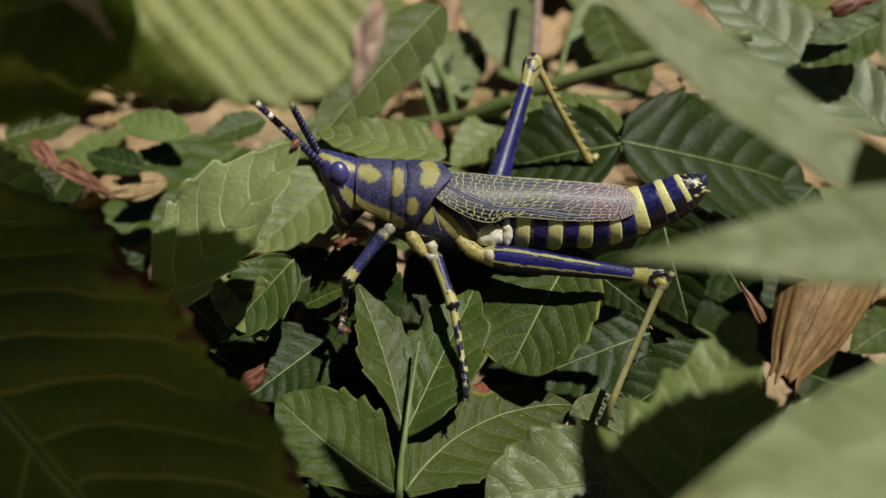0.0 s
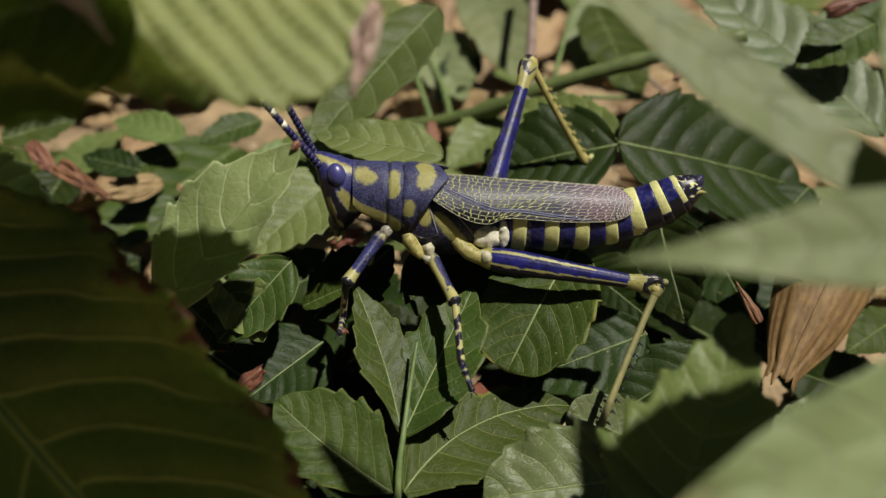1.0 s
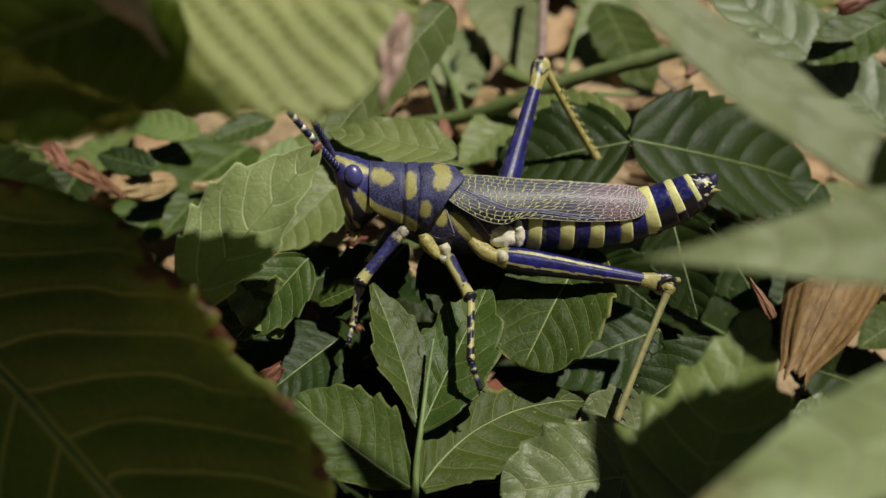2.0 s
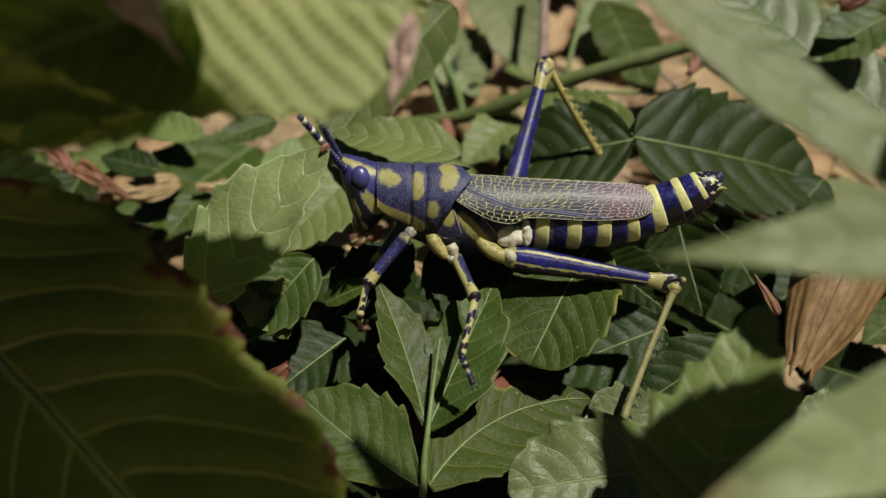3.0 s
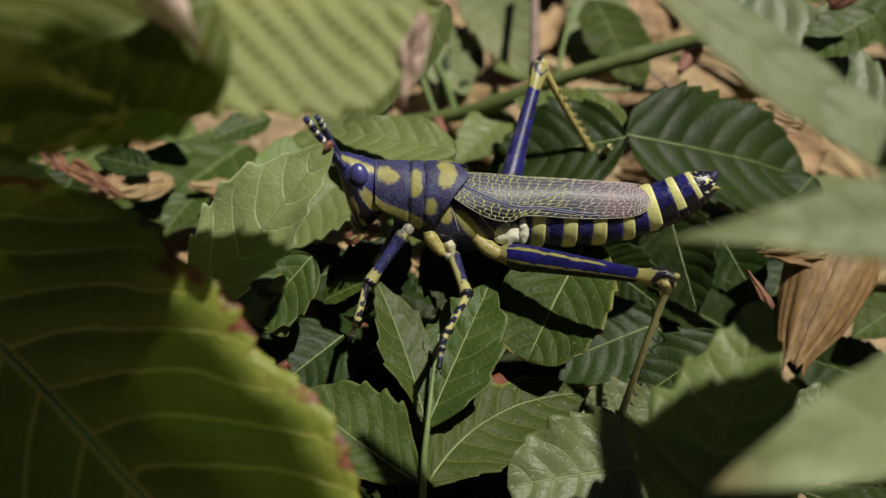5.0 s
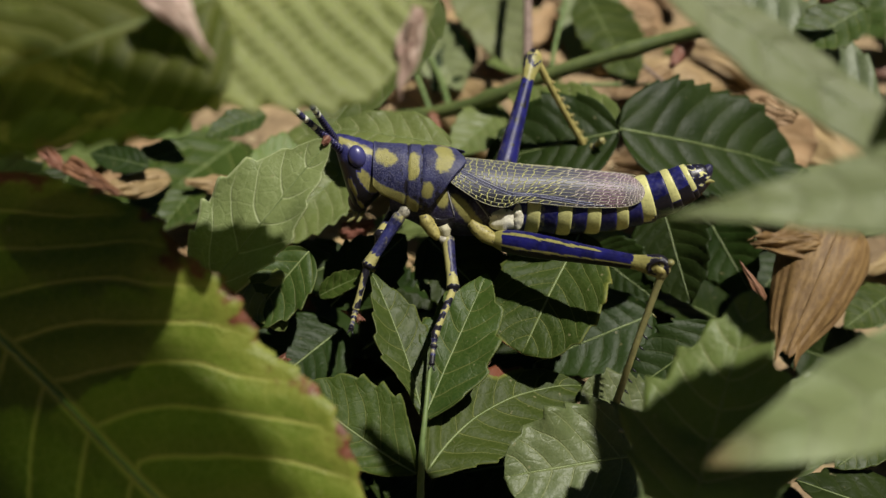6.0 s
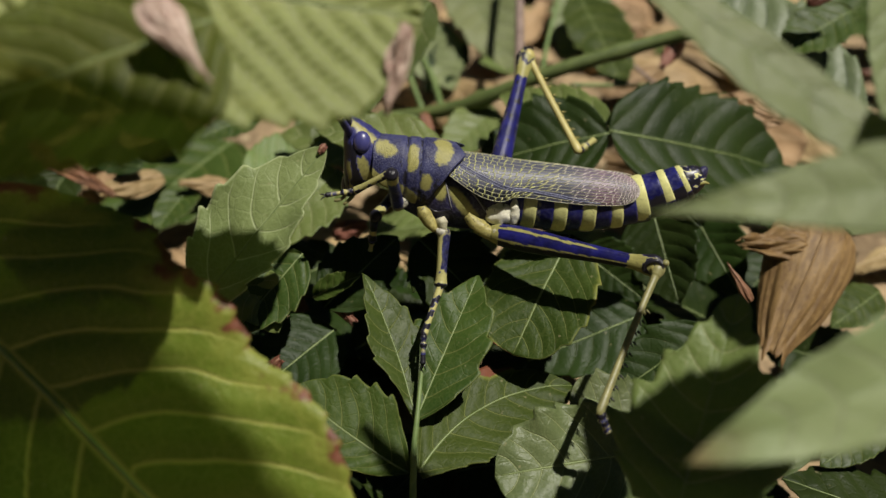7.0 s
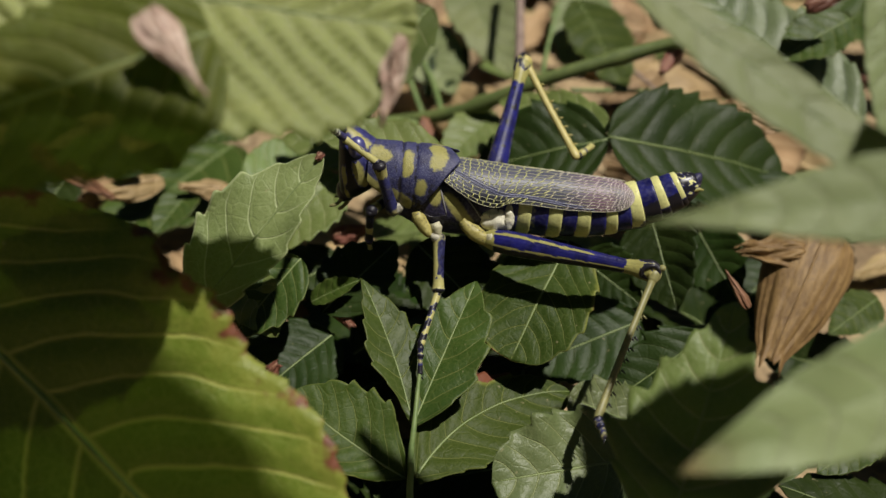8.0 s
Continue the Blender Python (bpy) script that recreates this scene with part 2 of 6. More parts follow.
def blade_mesh(name, length, half, mat, teeth=9, tooth=0.12, a=0.6, b=0.85, fold=0.18, bend=0.08, quilt=0.026, wave=0.06,
               veins=7, slant=0.40, twist=0.0, seed=1, thick=0.00022, blunt=0.0, curl=0.0, sweep=0.0, prof=None, arch=0.55):
    """A leaf blade in its own space: x from base to tip, z its upper side. Toothed margin, folded along the midrib, quilted between the side veins.
    prof: rows (place along the midrib, width to the left, width to the right), in half widths, for a blade of uneven outline; sweep bows the midrib sideways."""
    rng = random.Random(seed)
    nu, nv = max(teeth * 8, 56), 30
    peak = (a / (a + b)) ** a * (b / (a + b)) ** b
    jag = [rng.uniform(0.55, 1.3) for _ in range(teeth + 2)]
    k1, k2, k3 = rng.uniform(0, 6), rng.uniform(0, 6), rng.uniform(2.0, 3.4)
    us, vs = np.linspace(0, 1, nu + 1), np.linspace(-1, 1, nv + 1)
    if prof:
        fine = np.linspace(0, 1, 201)
        soft = np.hanning(23) / np.hanning(23).sum()
        cut = [np.convolve(np.pad(np.interp(fine, [p[0] for p in prof], [p[k] for p in prof]), 11, mode="reflect", reflect_type="odd"), soft, "valid") for k in (1, 2)]
    rows, uvs = [], []
    for u in us:
        uu = u * (1 - blunt)
        w0 = half * ((max(uu, 1e-4)) ** a) * (max(1 - uu, 0.0) ** b) / peak
        saw = (u * teeth) % 1.0
        saw = (saw / 0.80) ** 1.4 if saw < 0.80 else (1 - saw) / 0.20
        grow = min(1.0, u * 5) * jag[int(u * teeth)]
        side = sweep * length * 4 * u * (1 - u)
        for v in vs:
            s = abs(v)
            w = half * float(np.interp(u, fine, cut[0 if v > 0 else 1])) if prof else w0
            w = max(w, half * 0.012)
            edge = max(0.0, (s - 0.76) / 0.24)
            ww = w * (1 + tooth * grow * saw * edge)
            x = u * length + tooth * 0.55 * half * saw * grow * edge * min(1.0, 4 * (1 - u))
            y = v * ww
            ph = (u - ((1 - arch) * s + arch * s * s) * slant * min(1.0, w / half + 0.1) * half * 2 / length) * veins
            ph += 0.22 * noise.noise(Vector((u * veins * 0.6, seed, 2 if v > 0 else 5)))
            z = fold * ww * s**1.3 - bend * length * (u * u - 0.25 * u)
            z += quilt * half * 2 * (abs(math.sin(math.pi * ph)) ** 0.6 - 0.6) * min(1, s * 6) * (1 - 0.4 * s)
            z += wave * half * s * s * math.sin(6.28 * k3 * u + k1 + (1.3 if v > 0 else 0)) * min(1, 3 * (1 - u) + 0.3)
            z += 0.05 * half * noise.noise(Vector((x / half * 1.3 + k2, y / half * 1.3, seed)))
            if curl and u > 0.8:
                z += curl * half * ((u - 0.8) / 0.2) ** 2
            t = twist * u
            rows.append((x, side + y * math.cos(t) - z * math.sin(t), y * math.sin(t) + z * math.cos(t)))
            uvs.append((ph, v))
    n, c = len(rows), nv + 1
    verts = rows + [(x, y, z - thick) for x, y, z in rows]
    faces = []
    for i in range(nu):
        for j in range(nv):
            q = (i * c + j, (i + 1) * c + j, (i + 1) * c + j + 1, i * c + j + 1)
            faces.append(q)
            faces.append(tuple(n + k for k in reversed(q)))
    rim = [i * c for i in range(nu + 1)] + [nu * c + j for j in range(1, c)] + [i * c + nv for i in range(nu - 1, -1, -1)] + [j for j in range(nv - 1, 0, -1)]
    for k in range(len(rim)):
        p, q = rim[k], rim[(k + 1) % len(rim)]
        faces.append((p, n + p, n + q, q))
    me = mesh_of(name, verts, faces, mat)
    lay = me.uv_layers.new(name="veins")
    loops = np.zeros(len(me.loops), dtype=np.int32)
    me.loops.foreach_get("vertex_index", loops)
    table = np.array(uvs + uvs, dtype=np.float32)
    lay.data.foreach_set("uv", table[loops].ravel())
    mid = [rows[i * c + nv // 2] for i in range(nu + 1)]
    return me, mid


def leaf(name, base, tip, half, label, mat=None, up=(0, -0.45, 0.89), stalk=None, group="", stem_mat=None, parent=None, rib=True, thick=0.0003, **shape):
    """A leaf as a thing of its own, or as a leaflet under its parent: blade, midrib, and a stalk where it shows."""
    m = frame_of(base, tip, up)
    length = (Vector(tip) - Vector(base)).length
    holder = new(name)
    holder.empty_display_size = 0.005
    holder.matrix_basis = m
    if parent is not None:
        holder.parent = parent
        holder.matrix_basis = parent.matrix_basis.inverted() @ m
        holder.matrix_parent_inverse = Matrix()
    me, mid = blade_mesh("blade", length, half, mat or LEAF, **shape)
    part("blade", me, holder)
    if rib:
        line = mid[:: max(1, len(mid) // 16)]
        r = [0.017 * half * (1 - 0.85 * i / (len(line) - 1)) + 0.00006 for i in range(len(line))]
        v, f = tube(line, r, 8)
        part("midrib", mesh_of("midrib", v, f, stem_mat or RIB), holder)
    if stalk is not None:
        inv = m.inverted()
        pts = glide([(0, 0, 0)] + [inv @ Vector(p) for p in stalk], 12)
        v, f = tube(pts, [0.03 * half + 0.00025] * 12, 8)
        part("stalk", mesh_of("stalk", v, f, stem_mat or STEM), holder)
    if parent is None:
        tagged(holder, label, "leaf", group)
    return holder


RIB = mottled("midrib_green", (0.11, 0.15, 0.050), (0.17, 0.21, 0.080), 500, 0.5, 0.2)


def stem(name, points, r0, r1, mat, label, count=26, parent=None, knots=0):
    pts = glide(points, count)
    rng = random.Random(count)
    radii = [(r0 + (r1 - r0) * i / (count - 1)) * rng.uniform(0.94, 1.06) for i in range(count)]
    for k in range(knots):
        radii[(k + 1) * count // (knots + 1)] *= 1.35
    v, f = tube(pts, radii, 12)
    ob = new(name, mesh_of(name, v, f, mat))
    if parent is not None:
        ob.parent = parent
    else:
        tagged(ob, label, "stem")
    return ob


# ---- ground ----
GROUND = -0.047


def build_ground():
    n, verts, faces = 90, [], []
    for i in range(n + 1):
        for j in range(n + 1):
            a, b = 2 * i / n - 1, 2 * j / n - 1
            x, y = a * (0.25 + 60 * abs(a) ** 7), 0.1 + b * (0.25 + 60 * abs(b) ** 7)
            z = GROUND + 0.004 * noise.noise(Vector((x * 30, y * 30, 0))) + 0.0015 * noise.noise(Vector((x * 110, y * 110, 3)))
            verts.append((x, y, z))
    for i in range(n):
        for j in range(n):
            k = i * (n + 1) + j
            faces.append((k, k + n + 1, k + n + 2, k + 1))
    tagged(new("ground", mesh_of("ground", verts, faces, SOIL)), "dry brown soil under the leaves", "ground", kind="structure")


build_ground()

# ---- leaves in front of the insect ----
low_left = leaf("broad_leaf", (-0.0691, -0.0299, 0.0245), (-0.0152, -0.0686, -0.0130), 0.0214, "broad green leaf with veined blade and scorched brown margin",
                LEAF_BROAD, up=(-0.05, -0.75, 0.62), teeth=24, tooth=0.03, fold=0.05, bend=0.02, quilt=0.02, veins=11, slant=0.52, seed=3, stem_mat=STEM,
                prof=((0, 0.3, 0.3), (0.12, 0.75, 0.7), (0.23, 0.94, 0.9), (0.32, 1.06, 0.95), (0.37, 0.99, 1), (0.43, 1.05, 1), (0.49, 1.04, 1), (0.555, 0.91, 1), (0.62, 0.98, 0.95), (0.69, 0.98, 0.9), (0.77, 0.86, 0.8), (0.9, 0.5, 0.45), (1, 0.05, 0.05)))
top_left = leaf("ribbed_leaf", (-0.0523, -0.0267, 0.0579), (-0.0045, -0.0313, 0.0514), 0.0134, "bright green ribbed leaf with a withered tip above the insect",
                LEAF_BRIGHT, up=(0.1, -0.62, 0.75), teeth=13, tooth=0.08, fold=0.08, bend=0.0, quilt=0.09, veins=13, slant=0.55, arch=0.0, seed=5, thick=0.0003,
                prof=((0, 0.2, 0.2), (0.2, 0.8, 0.8), (0.4, 1, 1.05), (0.54, 1, 1.08), (0.65, 1, 1.06), (0.8, 0.95, 1.0), (0.88, 0.8, 0.93), (0.94, 0.6, 0.7), (1, 0.1, 0.1)))
far_left = leaf("shaded_leaf", (-0.0287, -0.0355, 0.0551), (-0.0561, -0.0441, 0.0489), 0.0084, "large dark green leaf in shade",
                LEAF_BROAD_THIN, up=(0.0, -0.6, 0.8), teeth=11, tooth=0.08, fold=0.1, bend=0.03, quilt=0.03, veins=8, slant=0.6, seed=7,
                prof=((0, 0.6, 0.4), (0.06, 1.2, 0.7), (0.25, 1.45, 1), (0.5, 1.3, 1), (0.8, 0.95, 0.7), (1, 0.2, 0.2)))
top_right = leaf("pale_leaf", (0.0100, -0.0358, 0.0587), (0.0449, -0.0605, 0.0391), 0.0039, "pale green leaf with a smooth bright surface",
                 LEAF_PALE, up=(0.1, -0.6, 0.8), teeth=12, tooth=0.07, fold=0.1, bend=0.0, quilt=0.03, veins=8, seed=11,
                 prof=((0, 0.2, 0.2), (0.15, 0.5, 0.6), (0.35, 0.62, 0.9), (0.45, 0.62, 1.1), (0.6, 0.64, 0.8), (0.8, 0.6, 0.55), (1, 0.3, 0.3)))
mid_right = leaf("pale_leaf", (0.0427, -0.0645, 0.0473), (0.0123, -0.0627, 0.0430), 0.0038, "narrow pale green leaf over the insect's tail",
                 LEAF_PALE, up=(0.1, -0.6, 0.8), teeth=9, tooth=0.05, a=0.6, b=1.5, fold=0.12, bend=0.0, quilt=0.015, veins=8, seed=13)
edge_right = leaf("pale_leaf", (0.0448, -0.0275, 0.0549), (0.0450, -0.0442, 0.0381), 0.0030, "pale green leaf beside the others", LEAF_PALE, up=(0.1, -0.6, 0.8),
                  teeth=10, tooth=0.06, a=0.45, b=0.5, fold=0.1, bend=0.0, veins=8, seed=15)
low_right = leaf("pale_leaf", (0.0498, -0.0664, 0.0377), (0.0154, -0.0766, 0.0301), 0.0048, "pale green leaf with a brownish tip",
                 LEAF_PALE_TIP, up=(0.1, -0.7, 0.7), teeth=10, tooth=0.05, a=0.7, b=1.0, fold=0.12, bend=0.03, quilt=0.015, veins=8, seed=17)
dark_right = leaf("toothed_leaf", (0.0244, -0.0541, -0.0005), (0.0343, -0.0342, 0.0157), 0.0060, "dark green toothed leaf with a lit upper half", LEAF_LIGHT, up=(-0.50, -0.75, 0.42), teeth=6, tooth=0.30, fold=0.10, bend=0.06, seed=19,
                  prof=((0, 0.9, 0.9), (0.22, 1.5, 1.5), (0.42, 1.3, 1.3), (0.6, 0.95, 0.95), (0.75, 0.6, 0.6), (0.85, 0.42, 0.42), (0.93, 0.28, 0.28), (1, 0.04, 0.04)))

# leaf shapes added out of view, only to cast shade on the leaves below
shade_caster = leaf("overhanging_leaf", (-0.0130, -0.0553, 0.1373), (0.0318, -0.0875, 0.1062), 0.0214, "unseen leaf shape added to shade the broad leaf", CASTER_THIN, up=(-0.05, -0.75, 0.62),
                  teeth=14, tooth=0.04, fold=0.03, bend=0.0, wave=0.02, seed=301, prof=((0, 0.3, 0.5), (0.1, 0.55, 1.0), (0.25, 0.70, 1.3), (0.5, 0.72, 1.3), (0.8, 0.5, 1), (1, 0.05, 0.2)))
drop_caster = leaf("overhanging_leaf", (0.0403, -0.0599, 0.0631), (0.0627, -0.0547, 0.0673), 0.0085, "unseen leaf shape added to shade the toothed leaf", CASTER_DENSE, up=(0.34, -0.13, 0.93),
                 teeth=9, tooth=0.1, a=0.5, b=0.6, bend=0.0, seed=303)
cover_caster = leaf("overhanging_leaf", (-0.0208, -0.0484, 0.1567), (0.0331, -0.0871, 0.1192), 0.0214, "unseen thin leaf shape added to shade the broad leaf", CASTER_SHEER, up=(-0.05, -0.75, 0.62),
                  teeth=14, tooth=0.04, fold=0.03, bend=0.0, wave=0.02, seed=303, prof=((0, 0.3, 0.5), (0.1, 0.52, 1), (0.23, 0.68, 1.2), (0.4, 0.76, 1.2), (0.55, 0.68, 1.2), (0.7, 0.72, 1.2), (0.85, 0.5, 1), (1, 0.05, 0.2)))


# ---- leaves round the insect ----
head_leaf = leaf("toothed_leaf", (-0.0384, -0.0207, 0.0036), (-0.0192, -0.0076, 0.0226), 0.0082, "light green toothed leaf with a curled brown tip",
                 LEAF_HEAD, up=(-0.15, -0.55, 0.8), teeth=7, tooth=0.15, fold=0.14, bend=0.02, quilt=0.016, veins=6, slant=0.55, seed=23,
                 prof=((0, 0.15, 0.1), (0.2, 0.68, 0.45), (0.4, 0.98, 0.58), (0.53, 1.02, 0.6), (0.7, 0.78, 0.45), (0.85, 0.45, 0.29), (0.95, 0.19, 0.14), (1, 0.03, 0.03)))

sprig = new("leaf_sprig")
sprig.matrix_basis = Matrix.Translation((-0.0062, -0.0300, -0.0202))
tagged(sprig, "sprig of four glossy green toothed leaflets on one stalk", "sprig")
stem("stalk", [Vector(p) - sprig.matrix_basis.translation for p in ((-0.0034, -0.0145, -0.0059), (-0.0040, -0.0174, -0.0083), (-0.0046, -0.0205, -0.0109), (-0.0053, -0.0252, -0.0141), (-0.0058, -0.0278, -0.0167), (-0.0060, -0.0304, -0.0198), (-0.0062, -0.0346, -0.0250), (-0.0065, -0.0592, -0.0584))], 0.00020, 0.00062, STEM, "", parent=sprig)
leaf("leaflet", (-0.0055, -0.0239, -0.0150), (-0.0129, -0.0051, -0.0020), 0.0044, "", LEAF, up=(0.45, -0.5, 0.75), parent=sprig, teeth=7, tooth=0.19, fold=0.22, bend=0.02, slant=0.5, sweep=-0.03, seed=29,
     prof=((0, 0.06, 0.06), (0.15, 0.3, 0.35), (0.35, 0.8, 0.8), (0.52, 0.95, 1.0), (0.72, 0.62, 0.72), (0.88, 0.26, 0.32), (1, 0.02, 0.02)))
leaf("leaflet", (-0.0054, -0.0240, -0.0151), (0.0049, -0.0038, -0.0038), 0.0062, "", LEAF, up=(-0.25, -0.5, 0.8), parent=sprig, teeth=5, tooth=0.22, fold=0.16, bend=0.04, slant=0.5, seed=31,
     prof=((0, 0.06, 0.1), (0.12, 0.25, 0.6), (0.3, 0.7, 0.95), (0.5, 0.9, 1.0), (0.7, 0.72, 0.78), (0.85, 0.42, 0.46), (0.95, 0.16, 0.18), (1, 0.02, 0.02)))
leaf("leaflet", (-0.0067, -0.0300, -0.0201), (-0.0232, -0.0210, -0.0109), 0.0072, "", LEAF_SCORCHED, up=(0.1, -0.45, 0.88), parent=sprig, teeth=7, tooth=0.12, fold=0.16, bend=0.05, slant=0.5, sweep=0.03, seed=37,
     prof=((0, 0.05, 0.1), (0.15, 0.35, 0.55), (0.35, 0.62, 1.02), (0.55, 0.72, 1.05), (0.75, 0.62, 0.85), (0.9, 0.38, 0.5), (1, 0.08, 0.1)))
leaf("leaflet", (-0.0052, -0.0299, -0.0200), (0.0196, -0.0141, -0.0183), 0.0076, "", LEAF_SCORCHED, up=(-0.1, -0.42, 0.9), parent=sprig, teeth=9, tooth=0.12, fold=0.12, bend=0.04, veins=8, slant=0.5, sweep=0.13, seed=41,
     prof=((0, 0.1, 0.15), (0.12, 0.55, 0.5), (0.3, 0.80, 0.95), (0.5, 0.80, 1.08), (0.7, 0.62, 0.95), (0.85, 0.42, 0.65), (0.95, 0.2, 0.3), (1, 0.05, 0.05)))

leaf("toothed_leaf", (0.0203, 0.0029, -0.0019), (0.0095, -0.0151, -0.0102), 0.0084, "green leaf with a scorched margin under the insect", LEAF_SCORCHED, up=(-0.35, -0.66, 0.62), teeth=6, tooth=0.10, a=0.45, b=0.42, fold=0.10, slant=0.55, seed=43)
leaf("toothed_leaf", (0.0339, 0.0019, -0.0182), (0.0132, -0.0053, -0.0215), 0.0073, "dark green leaf low in the shade", LEAF_SHADED, up=(-0.4, -0.55, 0.65), teeth=8, seed=47)
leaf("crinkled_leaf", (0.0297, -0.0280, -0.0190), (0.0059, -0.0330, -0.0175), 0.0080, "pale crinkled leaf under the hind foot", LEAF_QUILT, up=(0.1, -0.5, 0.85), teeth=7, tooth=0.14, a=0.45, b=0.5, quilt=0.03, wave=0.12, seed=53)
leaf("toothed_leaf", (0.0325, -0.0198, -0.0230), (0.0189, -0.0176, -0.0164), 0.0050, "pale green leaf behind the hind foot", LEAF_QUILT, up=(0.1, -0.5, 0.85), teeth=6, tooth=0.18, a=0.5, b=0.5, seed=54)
leaf("toothed_leaf", (0.0417, -0.0088, -0.0126), (0.0258, -0.0147, -0.0210), 0.0051, "dark green toothed leaf behind the hind leg", LEAF_SHADED, up=(-0.25, -0.5, 0.8), teeth=7, tooth=0.2, seed=59)
leaf("toothed_leaf", (0.0371, 0.0181, -0.0055), (0.0394, 0.0014, -0.0154), 0.0066, "dark green leaf in the shade of the insect", LEAF_SHADED, up=(-0.55, -0.55, 0.6), teeth=7, seed=61)
leaf("toothed_leaf", (0.0316, 0.0314, 0.0013), (0.0694, 0.0360, -0.0096), 0.0118, "large green leaf behind the tail, shade put into its colour", LEAF_SHADED, up=(0.1, -0.5, 0.85), teeth=10, a=0.4, b=0.5, seed=67)
leaf("toothed_leaf", (0.0316, 0.0312, 0.0009), (0.0068, 0.0329, -0.0053), 0.0096, "green leaf under the far foot", LEAF_SHADED, teeth=8, seed=71)
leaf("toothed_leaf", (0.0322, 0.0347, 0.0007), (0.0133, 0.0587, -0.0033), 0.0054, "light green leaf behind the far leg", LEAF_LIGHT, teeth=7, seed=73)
leaf("crinkled_leaf", (0.0860, 0.0453, -0.0050), (0.0520, 0.0805, 0.0174), 0.0096, "grey-green crinkled leaf, crease shade painted along its veins", LEAF_SILVER, teeth=10, tooth=0.2, quilt=0.05, veins=10, seed=79)
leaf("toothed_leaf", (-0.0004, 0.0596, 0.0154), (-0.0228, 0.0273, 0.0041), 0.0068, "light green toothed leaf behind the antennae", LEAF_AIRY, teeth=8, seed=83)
# Lighter green here makes up in colour for the shade on this leaf.
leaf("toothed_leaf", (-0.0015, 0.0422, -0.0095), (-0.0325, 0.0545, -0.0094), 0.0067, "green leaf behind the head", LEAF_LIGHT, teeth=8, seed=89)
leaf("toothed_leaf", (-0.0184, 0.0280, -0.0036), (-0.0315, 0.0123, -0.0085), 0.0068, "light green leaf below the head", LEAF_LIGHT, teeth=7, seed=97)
leaf("toothed_leaf", (-0.0226, -0.0009, -0.0013), (-0.0333, -0.0109, -0.0086), 0.0052, "green leaf with a pale margin", LEAF, teeth=6, seed=101)
leaf("toothed_leaf", (-0.0421, -0.0013, -0.0053), (-0.0312, -0.0101, -0.0109), 0.0048, "green leaf in the shade of the broad leaf", LEAF_SCORCHED, teeth=7, seed=102)
leaf("toothed_leaf", (-0.0428, 0.0042, -0.0201), (-0.0287, -0.0049, -0.0244), 0.0058, "dark green leaf in deep shade", LEAF_SHADED, teeth=7, seed=104)
leaf("toothed_leaf", (-0.0184, -0.0017, -0.0164), (-0.0295, -0.0127, -0.0182), 0.0066, "dark green leaf in deep shade", LEAF_SHADED, teeth=7, seed=103)
leaf("toothed_leaf", (-0.0200, -0.0012, -0.0121), (-0.0077, 0.0088, -0.0049), 0.0058, "green leaf under the insect, shade put into its colour", LEAF_SHADED, teeth=7, seed=107)

leaf("toothed_leaf", (-0.0950, 0.0416, -0.0104), (-0.0702, 0.0287, -0.0149), 0.0080, "dark green leaf in deep shade", LEAF_SHADED, up=(-0.4, -0.55, 0.65), teeth=8, seed=247)
leaf("toothed_leaf", (-0.0611, 0.0258, -0.0154), (-0.0732, 0.0164, -0.0150), 0.0055, "dark green leaf in deep shade", LEAF_SHADED, up=(-0.4, -0.55, 0.65), teeth=8, seed=249)

leaf("toothed_leaf", (-0.0907, 0.0582, -0.0127), (-0.0773, 0.0654, -0.0112), 0.0043, "green leaf among dead leaves", LEAF, teeth=7, seed=251)
leaf("toothed_leaf", (-0.0526, 0.0586, -0.0122), (-0.0702, 0.0672, -0.0121), 0.0038, "light green leaf among dead leaves", LEAF_LIGHT, teeth=7, seed=253)
leaf("toothed_leaf", (-0.0599, 0.0485, -0.0145), (-0.0725, 0.0522, -0.0127), 0.0032, "dark green leaf among dead leaves", LEAF_SHADED, teeth=6, seed=255)
leaf("toothed_leaf", (-0.0374, 0.0633, -0.0108), (-0.0490, 0.0556, -0.0113), 0.0035, "green leaf among dead leaves", LEAF, teeth=7, seed=257)

# ---- lower storey of filler leaves, mostly in shade, added to darken the gaps ----
def low_storey():
    rng = random.Random(12)
    kinds = []
    for k in range(5):
        ob = leaf("low_leaf", (0, 0, 0), (0.022 + 0.003 * k, 0, 0), 0.0075 + 0.0006 * k, "filler leaf low down, shade put into its green", LEAF_SHADED, up=(0, 0, 1),
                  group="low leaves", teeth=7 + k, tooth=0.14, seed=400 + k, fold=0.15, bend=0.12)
        kinds.append(ob)
    spots = [(-0.080 + 0.0165 * i + rng.uniform(-0.006, 0.006), -0.075 + 0.021 * j + rng.uniform(-0.007, 0.007)) for i in range(11) for j in range(6)]
    for n, (x, y) in enumerate(spots):
        m = pose(x, y, rng.uniform(-0.043, -0.031) + 0.05 * max(0.0, y), rng.uniform(-20, 20), rng.uniform(-20, 15), rng.uniform(0, 360))
        if n < 5:
            kinds[n].matrix_basis = m
        else:
            copy_thing(kinds[n % 5], m)


low_storey()

